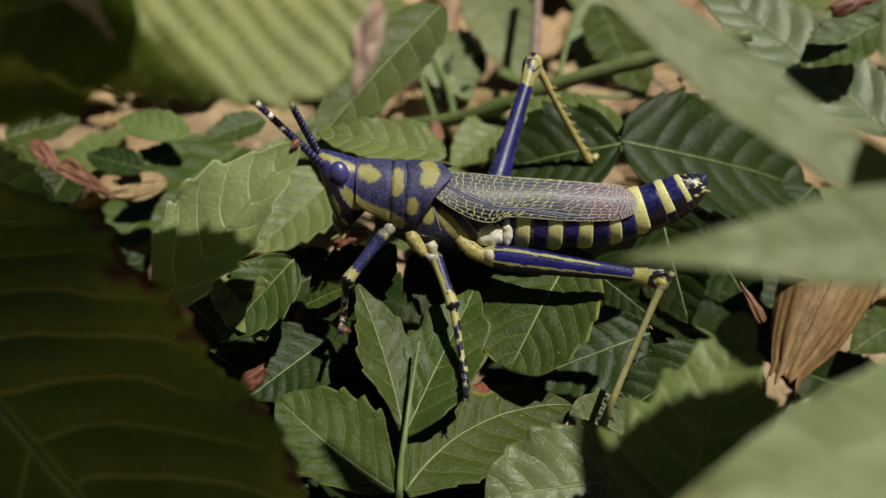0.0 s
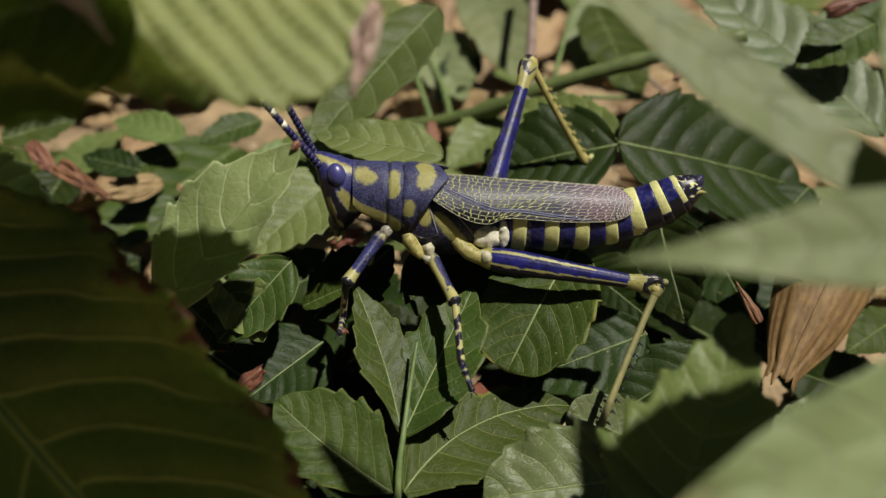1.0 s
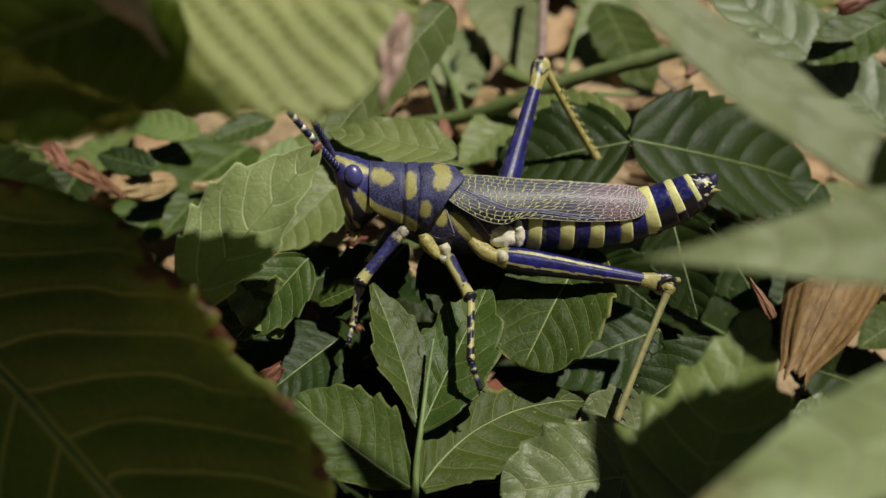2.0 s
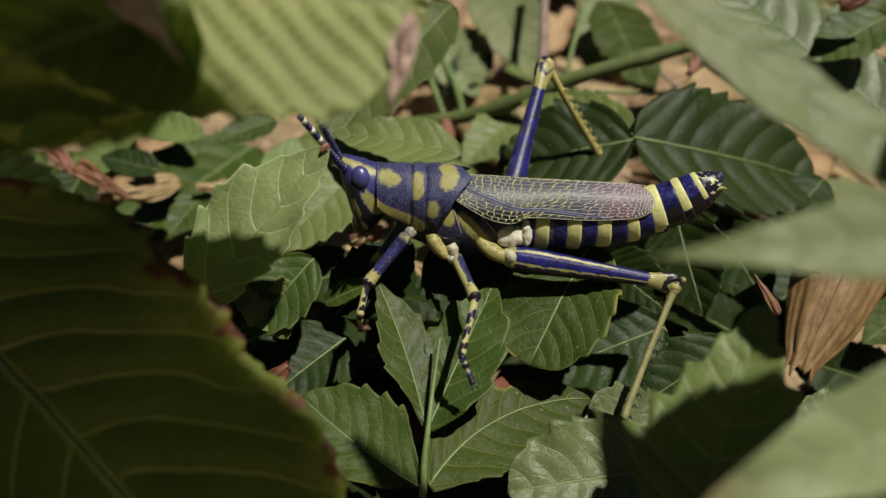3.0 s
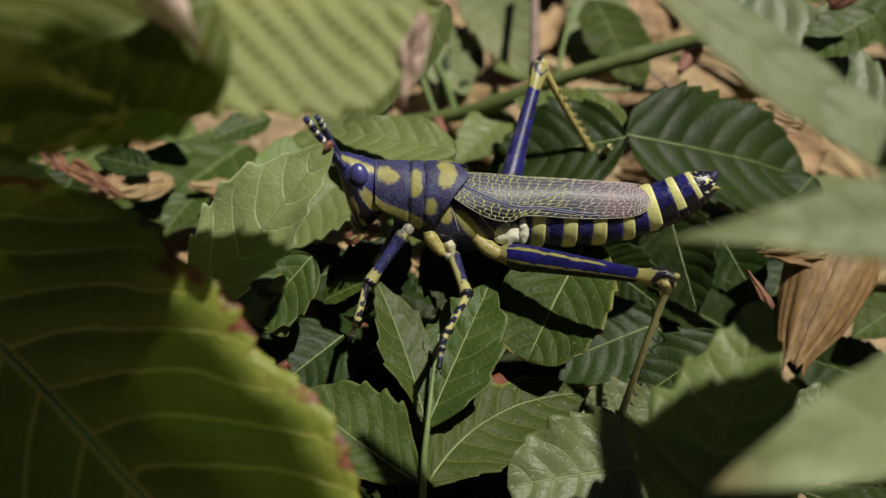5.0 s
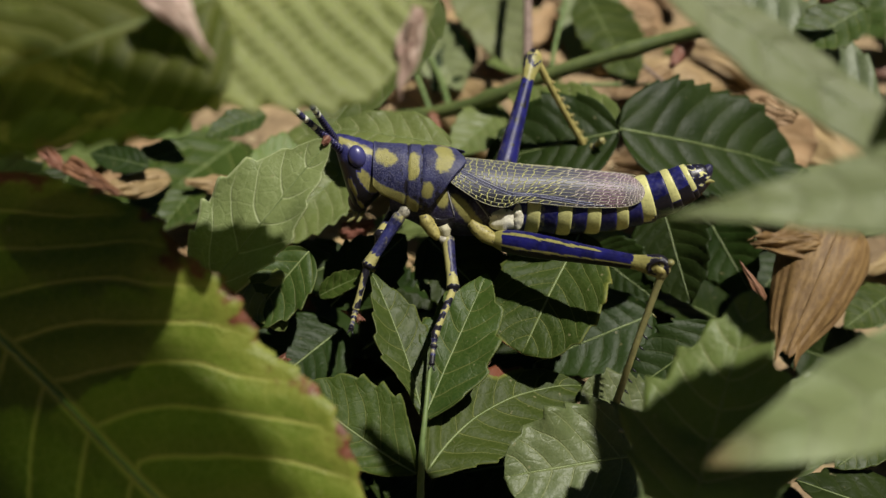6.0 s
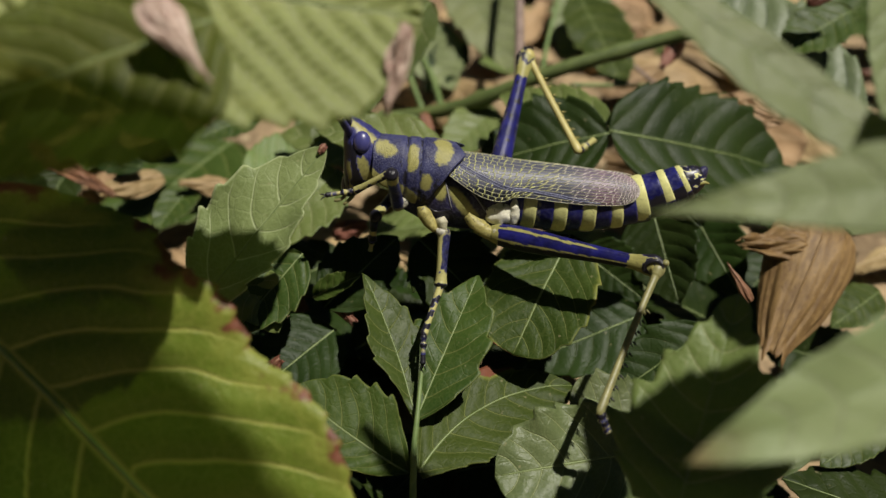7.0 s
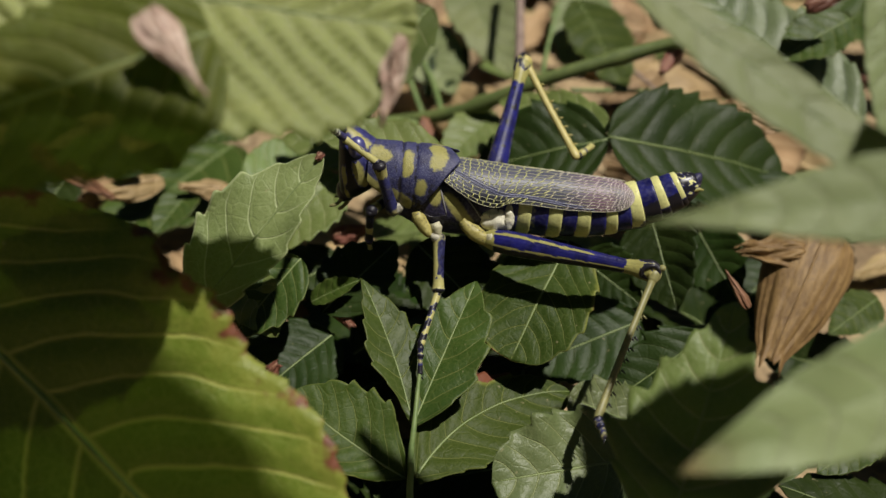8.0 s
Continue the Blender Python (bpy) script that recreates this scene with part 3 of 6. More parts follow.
# ---- litter and young leaves on the ground behind ----
def litter():
    rng = random.Random(31)
    green = [leaf("small_leaf", (0, 0, 0), (0.024 + 0.004 * k, 0, 0), 0.008 + 0.001 * k, "small green leaf among the litter behind", (LEAF_LIGHT, LEAF_LIGHT, LEAF_LIGHT, LEAF_PALE, LEAF_LIGHT, LEAF)[k], up=(0, 0, 1),
                  group="leaves behind", teeth=7, tooth=0.14, seed=500 + k, fold=0.15, bend=0.15) for k in range(6)]
    dry = [dead_leaf((0, 0, 0), (0.022 + 0.005 * k, 0.002, 0.002), 0.007 + 0.0015 * k, "dry curled dead leaf on the ground behind", roll=1.2 + 0.4 * k, up=(0, 0, 1),
                     mat=LEAF_BRONZE if k == 1 else LEAF_DEAD, seed=600 + k) for k in range(6)]
    n = 0
    for i in range(13):
        for j in range(9):
            x, y = -0.20 + 0.031 * i + rng.uniform(-0.012, 0.012), 0.045 + 0.022 * j + rng.uniform(-0.009, 0.009)
            low = GROUND + 0.006
            if rng.random() < 0.52:
                kinds, z, tip = dry, low + rng.uniform(0, 0.004), 14
            else:
                kinds, z, tip = green, low + rng.uniform(0.003, 0.012), 24
            m = pose(x, y, z, rng.uniform(-tip, tip), rng.uniform(-tip, tip), rng.uniform(0, 360))
            k = n % 6
            n += 1
            copy_thing(kinds[k], m)
    for k in range(6):
        green[k].matrix_basis = pose(-0.1 + 0.035 * k, 0.26, GROUND + 0.02, 10, -10, 50 * k)
        dry[k].matrix_basis = pose(-0.12 + 0.04 * k, 0.245, GROUND + 0.006, 5, -5, 70 * k)


# ---- stems ----
stem("green_stem", [(-0.0121, 0.0774, -0.0203), (0.0057, 0.0699, -0.0135), (0.0253, 0.0650, -0.0031), (0.0453, 0.0637, 0.0037), (0.0609, 0.0612, 0.0090)], 0.0016, 0.0014, STEM_DARK, "thick green stem behind the insect", knots=2)
stem("brown_twig", [(0.0244, 0.1246, 0.0037), (0.0218, 0.0958, -0.0027), (0.0198, 0.0759, -0.0050), (0.0181, 0.0613, -0.0084)], 0.0010, 0.0012, TWIG, "upright dry brown twig behind the knee")
stem("thin_stem", [(-0.0058, 0.1226, -0.0167), (0.0009, 0.1058, -0.0233), (0.0028, 0.0826, -0.0215)], 0.0007, 0.0008, STEM, "thin pale green stem")
stem("thin_stem", [(0.0324, 0.1069, -0.0043), (0.0278, 0.0905, -0.0102), (0.0253, 0.0769, -0.0122)], 0.0005, 0.0006, STEM, "thin pale green stem")
stem("thin_stem", [(0.0322, 0.0769, -0.0122), (0.0547, 0.0854, -0.0175), (0.0626, 0.0837, -0.0199)], 0.0005, 0.0005, STEM, "thin green side stem")
stem("thin_stem", [(0.0461, 0.1006, -0.0133), (0.0505, 0.0928, -0.0156), (0.0567, 0.0845, -0.0188)], 0.0005, 0.0004, TWIG, "thin dark woody side twig")
stem("thin_stem", [(-0.0005, 0.0851, -0.0266), (-0.0033, 0.0943, -0.0223), (-0.0070, 0.1099, -0.0174), (-0.0088, 0.1260, -0.0118)], 0.0007, 0.0006, STEM, "pale green upright stem")

# ---- leaves further back ----
leaf("pale_leaf", (0.0102, 0.1409, -0.0080), (0.0205, 0.1028, -0.0188), 0.0090, "pale green leaf beside the twig", LEAF_PALE, teeth=8, seed=201)
leaf("toothed_leaf", (0.0098, 0.1200, -0.0203), (-0.0006, 0.1037, -0.0262), 0.0050, "small dark green leaf further back", LEAF_SHADED, teeth=6, seed=203)
leaf("pale_leaf", (0.0459, 0.1305, -0.0089), (0.0352, 0.1082, -0.0198), 0.0075, "pale green leaf under the stem", LEAF_PALE, teeth=7, seed=206)
leaf("pale_leaf", (-0.0036, 0.1245, -0.0175), (0.0066, 0.1041, -0.0256), 0.0080, "pale green leaf beside the thin stems", LEAF_PALE, teeth=7, seed=208)
leaf("toothed_leaf", (0.0395, 0.1173, -0.0069), (0.0458, 0.0818, -0.0139), 0.0075, "green leaf below the stem", LEAF, teeth=8, seed=205)
leaf("toothed_leaf", (-0.0216, 0.0545, -0.0180), (-0.0030, 0.0692, -0.0145), 0.0058, "light green leaf behind the shield", LEAF_LIGHT, teeth=8, seed=207)
leaf("toothed_leaf", (0.0143, 0.0695, -0.0140), (0.0019, 0.0552, -0.0170), 0.0054, "light green leaf behind the wing", LEAF_LIGHT, teeth=7, seed=209)
leaf("toothed_leaf", (-0.0546, 0.0657, -0.0196), (-0.0667, 0.0545, -0.0180), 0.0036, "small green leaf among dead leaves", LEAF, teeth=6, seed=211)
leaf("toothed_leaf", (-0.0509, 0.0525, -0.0209), (-0.0573, 0.0388, -0.0230), 0.0037, "small green leaf among dead leaves", LEAF, teeth=6, seed=213)
leaf("toothed_leaf", (0.0006, 0.0221, 0.0037), (-0.0218, 0.0284, 0.0057), 0.0052, "light green leaf close behind the head", LEAF_LIGHT, up=(0.1, -0.3, 0.95), teeth=8, tooth=0.08, seed=216)
leaf("toothed_leaf", (-0.0393, 0.0482, -0.0183), (-0.0239, 0.0627, -0.0151), 0.0059, "green leaf behind the head", LEAF_LIGHT, teeth=8, seed=215)
leaf("toothed_leaf", (-0.0785, 0.0596, -0.0196), (-0.0828, 0.0436, -0.0248), 0.0053, "dark green leaf in shade", LEAF_SHADED, teeth=7, seed=217)
leaf("toothed_leaf", (-0.0177, 0.0212, -0.0185), (-0.0302, 0.0104, -0.0165), 0.0061, "dark green leaf in deep shade", LEAF_SHADED, teeth=7, seed=219)
leaf("toothed_leaf", (-0.0334, -0.0014, -0.0020), (-0.0262, -0.0109, -0.0086), 0.0041, "light green leaf with a wavy pale margin", LEAF_LIGHT, teeth=6, wave=0.2, seed=221)
leaf("toothed_leaf", (-0.0218, -0.0002, -0.0107), (-0.0139, -0.0005, -0.0059), 0.0019, "small pale folded leaf with brown edges", LEAF_SCORCHED, teeth=6, fold=0.5, seed=223)
leaf("toothed_leaf", (0.0474, 0.0253, -0.0126), (0.0525, 0.0085, -0.0193), 0.0061, "dark green leaf in shade", LEAF_SHADED, up=(-0.5, -0.55, 0.6), teeth=7, seed=225)
leaf("toothed_leaf", (-0.0040, 0.0074, -0.0051), (0.0083, -0.0058, -0.0118), 0.0071, "green leaf under the insect, shade put into its colour", LEAF_SHADED, teeth=8, seed=227)
leaf("toothed_leaf", (0.0249, 0.0148, -0.0138), (0.0343, 0.0051, -0.0172), 0.0058, "green leaf under the thigh, shade put into its colour", LEAF_SHADED, up=(-0.5, -0.55, 0.6), teeth=7, seed=229)
leaf("toothed_leaf", (-0.0161, 0.0068, -0.0287), (-0.0024, 0.0113, -0.0222), 0.0069, "dark leaf deep in the shade", LEAF_SHADED, teeth=8, seed=231)
leaf("crinkled_leaf", (0.0460, -0.0326, -0.0204), (0.0525, -0.0201, -0.0113), 0.0047, "pale crinkled leaf low in the shade", LEAF_QUILT, teeth=8, quilt=0.04, seed=233)
leaf("toothed_leaf", (0.0700, -0.0177, -0.0252), (0.0577, -0.0250, -0.0270), 0.0034, "small green leaf in shade", LEAF, teeth=6, seed=235)
leaf("toothed_leaf", (0.0840, 0.0175, -0.0272), (0.0714, 0.0079, -0.0270), 0.0040, "green leaf beside the dead leaf", LEAF, teeth=6, seed=237)
leaf("toothed_leaf", (0.0694, 0.0354, -0.0105), (0.0586, 0.0242, -0.0143), 0.0047, "dark green leaf in shade", LEAF_SHADED, teeth=6, seed=239)
leaf("toothed_leaf", (0.0843, 0.0578, 0.0127), (0.0673, 0.0488, 0.0086), 0.0053, "green leaf behind the crinkled one", LEAF, teeth=7, seed=241)


leaf("toothed_leaf", (0.0830, 0.0081, -0.0407), (0.0583, 0.0083, -0.0300), 0.0061, "dark green leaf beneath the dead leaf", LEAF_SHADED, up=(-0.3, -0.55, 0.7), teeth=8, seed=243)
leaf("toothed_leaf", (0.0677, 0.0271, -0.0240), (0.0562, 0.0164, -0.0289), 0.0052, "dark green leaf beneath the dead leaf", LEAF_SHADED, up=(-0.4, -0.55, 0.65), teeth=7, seed=245)


# ---- dead leaves ----
def dead_leaf(base, tip, half, label, roll=2.4, up=(0, -0.5, 0.87), mat=None, ridges=9, seed=1, flare=0.5, parent=None, taper=0.0, crumple=1.8, pleat=1.0):
    """A dry leaf rolled along its length, wrinkled lengthwise, with a ragged end."""
    m = frame_of(base, tip, up)
    length = (Vector(tip) - Vector(base)).length
    nu, nv = 40, 72
    verts, uvs, faces = [], [], []
    for i in range(nu + 1):
        u = i / nu
        w = half * (0.35 + flare * math.sin(math.pi * min(1, u * 1.1) ** 0.7) + 0.15 * (1 - u)) * (1 - taper * u**1.3)
        for j in range(nv + 1):
            v = 2 * j / nv - 1
            a = v * roll / 2 * (1 + 0.2 * math.sin(5 * u + seed))
            r = w * (1 + 0.012 * pleat * math.sin(ridges * v * 3.1 + 3.5 * noise.noise(Vector((u * 3, v * 2, seed)))) + 0.014 * pleat * noise.noise(Vector((u * 2.5, v * 16, seed))) + 0.010 * pleat * noise.noise(Vector((u * 6, v * 40, seed))))
            r += 0.10 * crumple * half * (1 - taper * u) * noise.noise(Vector((u * 4, v * 3, seed + 7)))
            x = u * length + 0.10 * length * noise.noise(Vector((v * 4, seed, 1))) * (u**3) - 0.03 * length * noise.noise(Vector((v * 9, seed, 2)))
            verts.append((x, r * math.sin(a), r * math.cos(a) - w * math.cos(roll / 2)))
            uvs.append((v * ridges * 0.5, 0.25 + 0.5 * u))
    n, c = len(verts), nv + 1
    verts += [(x, y * 0.97, z - 0.00025) for x, y, z in verts]
    for i in range(nu):
        for j in range(nv):
            q = (i * c + j, (i + 1) * c + j, (i + 1) * c + j + 1, i * c + j + 1)
            faces += [q, tuple(n + k for k in reversed(q))]
    rim = [i * c for i in range(nu + 1)] + [nu * c + j for j in range(1, c)] + [i * c + nv for i in range(nu - 1, -1, -1)] + list(range(nv - 1, 0, -1))
    for k in range(len(rim)):
        p, q = rim[k], rim[(k + 1) % len(rim)]
        faces.append((p, n + p, n + q, q))
    me = mesh_of("dead_leaf", verts, faces, mat or LEAF_DEAD)
    lay = me.uv_layers.new(name="veins")
    loops = np.zeros(len(me.loops), dtype=np.int32)
    me.loops.foreach_get("vertex_index", loops)
    lay.data.foreach_set("uv", np.array(uvs + uvs, dtype=np.float32)[loops].ravel())
    ob = new("dead_leaf", me)
    ob.matrix_basis = m
    line = [Vector(verts[i * c + nv // 2]) for i in range(0, nu + 1, 4)]
    rv, rf = tube(line, [0.00015 + 0.012 * half * (1 - k / len(line)) for k in range(len(line))], 8)
    part("midrib", mesh_of("midrib", rv, rf, mat or LEAF_DEAD), ob)
    if parent is not None:
        ob.parent = parent
        ob.matrix_basis = parent.matrix_basis.inverted() @ m
        return ob
    return tagged(ob, label, "dead leaf", "dead leaves")


dead_leaf((-0.0061, -0.0345, 0.0523), (-0.0083, -0.0389, 0.0447), 0.0026, "", roll=1.0, mat=LEAF_ROSY, seed=43, parent=top_left, taper=0.3, crumple=4.5).name = "withered_tip"
dead_leaf((-0.0339, -0.0387, 0.0585), (-0.0283, -0.0431, 0.0522), 0.0034, "", roll=1.5, mat=LEAF_ROSY, seed=45, parent=far_left, taper=0.85).name = "withered_edge"
dead_leaf((-0.0191, -0.0074, 0.0227), (-0.0200, -0.0082, 0.0220), 0.0008, "", roll=2.0, mat=LEAF_BRONZE, seed=41, parent=head_leaf).name = "brown_tip"
dead_leaf((0.0690, 0.0182, -0.0120), (0.0550, -0.0045, -0.0232), 0.0104, "golden brown rolled dead leaf with fibrous ribs", seed=3, roll=2.5, mat=DRY, taper=0.3, ridges=7, crumple=0.4, pleat=0.16)
dead_leaf((0.0668, 0.0106, -0.0105), (0.0516, 0.0096, -0.0093), 0.0049, "crumpled tan dead leaf scrap", seed=5, roll=1.4, mat=DRY, crumple=3.5)
dead_leaf((0.0486, -0.0063, -0.0091), (0.0451, -0.0029, -0.0041), 0.0015, "red-brown withered leaf curl", seed=9, roll=2.2, mat=LEAF_BRONZE, taper=0.8, crumple=2.0)
dead_leaf((-0.0579, 0.0532, -0.0199), (-0.0679, 0.0430, -0.0170), 0.0051, "tan dead leaf on the ground", seed=11, roll=1.5)
dead_leaf((-0.0438, 0.0518, -0.0218), (-0.0531, 0.0482, -0.0183), 0.0035, "brown dead leaf on the ground", seed=13, roll=1.6)
dead_leaf((-0.0752, 0.0465, -0.0120), (-0.0635, 0.0384, -0.0148), 0.0033, "dark red-brown withered leaf on the ground", seed=15, roll=1.7, mat=LEAF_BRONZE, crumple=4.0, taper=0.5)
dead_leaf((-0.0828, 0.0535, -0.0108), (-0.0763, 0.0478, -0.0154), 0.0027, "dark red-brown withered leaf on the ground", seed=17, roll=1.7, mat=LEAF_BRONZE, crumple=4.0, taper=0.5)
dead_leaf((0.0689, 0.0432, -0.0039), (0.0596, 0.0498, -0.0022), 0.0050, "tan dead leaf behind the dark leaf", seed=37, roll=1.4, crumple=3.0)
dead_leaf((0.0192, 0.1547, -0.0231), (-0.0006, 0.1258, -0.0295), 0.0120, "large tan dead leaf lying behind", seed=19, roll=1.3)
dead_leaf((0.0657, 0.1509, -0.0285), (0.0388, 0.1623, -0.0297), 0.0100, "tan dead leaf lying behind", seed=21, roll=1.2)
dead_leaf((0.0633, 0.1149, -0.0276), (0.0452, 0.1025, -0.0280), 0.0073, "pale tan dead leaf on the ground", seed=23, roll=1.2)
dead_leaf((-0.0017, 0.0692, -0.0145), (-0.0011, 0.0596, -0.0196), 0.0024, "grey-pink withered leaf behind the shield", seed=25, roll=1.5, mat=LEAF_BRONZE, crumple=3.0, taper=0.6)
dead_leaf((-0.0196, 0.0035, -0.0124), (-0.0150, -0.0035, -0.0137), 0.0020, "red-brown withered leaf under the front leg", seed=27, roll=2.8, mat=LEAF_BRONZE)
dead_leaf((-0.0197, 0.0236, -0.0151), (-0.0135, 0.0231, -0.0124), 0.0026, "dark red withered leaf below the head", seed=29, roll=2.4, mat=LEAF_BRONZE)
dead_leaf((0.0548, 0.0733, 0.0001), (0.0488, 0.0650, -0.0031), 0.0019, "dark red withered leaf by the stem", seed=31, roll=3.2, mat=LEAF_BRONZE)
dead_leaf((0.0706, 0.0494, 0.0183), (0.0807, 0.0512, 0.0208), 0.0019, "dark red-brown withered leaf edge", seed=33, roll=2.5, mat=LEAF_BRONZE)
dead_leaf((-0.0283, -0.0196, -0.0106), (-0.0248, -0.0193, -0.0066), 0.0016, "red-brown withered scrap of leaf", seed=35, roll=2.9, mat=LEAF_BRONZE)


litter()


# ---- ring of leaves out of view, added to block low sky light ----
def sky_screen():
    rng = random.Random(77)
    verts, faces, uvs = [], [], []
    for k in range(1500):
        a = rng.uniform(0, 2 * math.pi)
        r = rng.uniform(0.42, 0.75)
        p = Vector((r * math.cos(a), 0.05 + r * math.sin(a), rng.uniform(-0.04, 0.42) * (r / 0.6)))
        if p.y > 0.05 and p.z > 0.02 and abs(p.x) < 0.25:
            p.z *= 0.3
        m = Matrix.Translation(p) @ Euler((rng.uniform(-1, 1), rng.uniform(-1, 1), rng.uniform(0, 6.28))).to_matrix().to_4x4()
        size, n0 = rng.uniform(0.03, 0.06), len(verts)
        for i in range(7):
            u = i / 6
            w = 0.32 * size * math.sin(math.pi * (0.03 + 0.94 * u) ** 0.8)
            for v in (-1, 0, 1):
                verts.append(m @ Vector((u * size, v * w, 0.2 * w * abs(v) - 0.15 * size * u * u)))
                uvs.append((u * 6, v))
        for i in range(6):
            for j in range(2):
                q = n0 + i * 3 + j
                faces.append((q, q + 3, q + 4, q + 1))
    me = mesh_of("surrounding_foliage", verts, faces, LEAF)
    lay = me.uv_layers.new(name="veins")
    loops = np.zeros(len(me.loops), dtype=np.int32)
    me.loops.foreach_get("vertex_index", loops)
    lay.data.foreach_set("uv", np.array(uvs, dtype=np.float32)[loops].ravel())
    tagged(new("surrounding_foliage", me), "unseen mass of leaves added to block sky light", "foliage", kind="stuff")


sky_screen()


# ---- the grasshopper ----
def chitin_material(name, skin, skin_hi, mark, rough=0.4, dust=0.35, grain=2600, bump=0.5, ragged=1.0):
    """Blue-black skin with yellow marks where the mesh's pigment says so; negative pigment is black."""
    g = Graph(name)
    co = g.node("TexCoord").outputs["Object"]
    pig = g.node("Attribute", attribute_name="pigment").outputs["Fac"]
    rag = g.math("ADD", pig, g.math("MULTIPLY_ADD", g.noise(co, 1900, 4), 1.1 * ragged, -0.55 * ragged))
    rag = g.math("ADD", rag, g.math("MULTIPLY_ADD", g.noise(co, 650, 2), 0.7 * ragged, -0.35 * ragged))
    base = g.mix(g.ramp(g.noise(co, 500, 4), 0.35, 0.65), skin, skin_hi)
    pale = g.ramp(g.noise(co, grain, 3), 0.42, 0.72)
    base = g.mix(g.math("MULTIPLY", pale, dust), base, (0.24, 0.24, 0.32))
    base = g.mix(g.ramp(rag, -0.55, -0.25, 1.0, 0.0), base, (0.010, 0.009, 0.014))
    yel = g.mix(g.ramp(g.noise(co, 900, 3), 0.3, 0.7), mark, tuple(c * 1.18 for c in mark))
    yel = g.mix(g.math("MULTIPLY", g.ramp(g.noise(co, 3300, 2), 0.58, 0.66), 0.35), yel, (0.10, 0.09, 0.04))
    col = g.mix(g.ramp(rag, 0.15, 0.85), base, yel)
    h = g.math("ADD", g.math("MULTIPLY", g.noise(co, grain, 3), 0.7), g.math("MULTIPLY", g.cells(co, grain * 0.8), 0.5))
    g.set(Base_Color=col, Roughness=g.math("MULTIPLY_ADD", g.noise(co, grain, 2), 0.25, rough - 0.12), Normal=g.bump(h, bump, 0.00012), Specular_IOR_Level=0.27)
    return g.mat


YELLOW = (0.220, 0.205, 0.068)
SHELL = chitin_material("pronotum_skin", (0.012, 0.013, 0.050), (0.028, 0.031, 0.092), YELLOW, 0.46, 0.26, 4600, 0.8, 1.25)
HEADSKIN = chitin_material("head_skin", (0.014, 0.014, 0.075), (0.030, 0.031, 0.125), YELLOW, 0.40, 0.10, 3600, 0.45, 0.95)
SKIN = chitin_material("body_skin", (0.008, 0.007, 0.022), (0.020, 0.018, 0.060), YELLOW, 0.42, 0.16, 2600, 0.6, 0.9)
LEGSKIN = chitin_material("leg_skin", (0.005, 0.005, 0.050), (0.010, 0.010, 0.105), YELLOW, 0.40, 0.02, 2400, 0.35, 0.55)
BELLY = chitin_material("abdomen_skin", (0.005, 0.005, 0.045), (0.013, 0.014, 0.105), (0.47, 0.46, 0.19), 0.34, 0.10, 1500, 0.3, 0.7)
THINSKIN = chitin_material("thin_leg_skin", (0.006, 0.006, 0.032), (0.022, 0.024, 0.105), (0.29, 0.27, 0.105), 0.42, 0.14, 2400, 0.5, 1.15)
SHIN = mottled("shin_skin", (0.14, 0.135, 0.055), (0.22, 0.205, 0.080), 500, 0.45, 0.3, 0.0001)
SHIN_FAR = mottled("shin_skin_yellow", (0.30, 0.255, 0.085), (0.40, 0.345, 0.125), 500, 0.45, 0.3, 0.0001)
BLACK = mottled("black_chitin", (0.008, 0.008, 0.012), (0.020, 0.018, 0.026), 900, 0.35, 0.3, 0.0001)
PALE = mottled("pale_membrane", (0.50, 0.48, 0.36), (0.72, 0.70, 0.58), 500, 0.5, 0.6, 0.0003, fleck=(0.2, 0.17, 0.12))
PLATE_EDGE = mottled("plate_edge", (0.10, 0.10, 0.12), (0.26, 0.25, 0.24), 900, 0.45, 0.3, 0.0001)
IVORY = mottled("ivory_ring", (0.62, 0.63, 0.52), (0.74, 0.74, 0.62), 900, 0.4, 0.2, 0.0001)
NAVY = mottled("navy_ring", (0.014, 0.013, 0.055), (0.030, 0.028, 0.105), 1500, 0.32, 0.3, 0.0001, fleck=(0.10, 0.10, 0.2))


def eye_material():
    g = Graph("compound_eye")
    co = g.node("TexCoord").outputs["Object"]
    spot = g.node("VectorMath", operation="DISTANCE")
    g.wire(co, spot.inputs[0])
    spot.inputs[1].default_value = (-0.0004, -0.0016, 0.0006)
    band = g.noise(co, 900, 2)
    col = g.mix(band, (0.028, 0.028, 0.115), (0.055, 0.055, 0.19))
    col = g.mix(g.ramp(spot.outputs["Value"], 0.00012, 0.00035, 1.0, 0.0), col, (0.012, 0.012, 0.04))
    g.set(Base_Color=col, Roughness=0.36, Normal=g.bump(g.cells(co, 7000), 0.2, 0.00004), Coat_Weight=0.25, Coat_Roughness=0.3)
    return g.mat


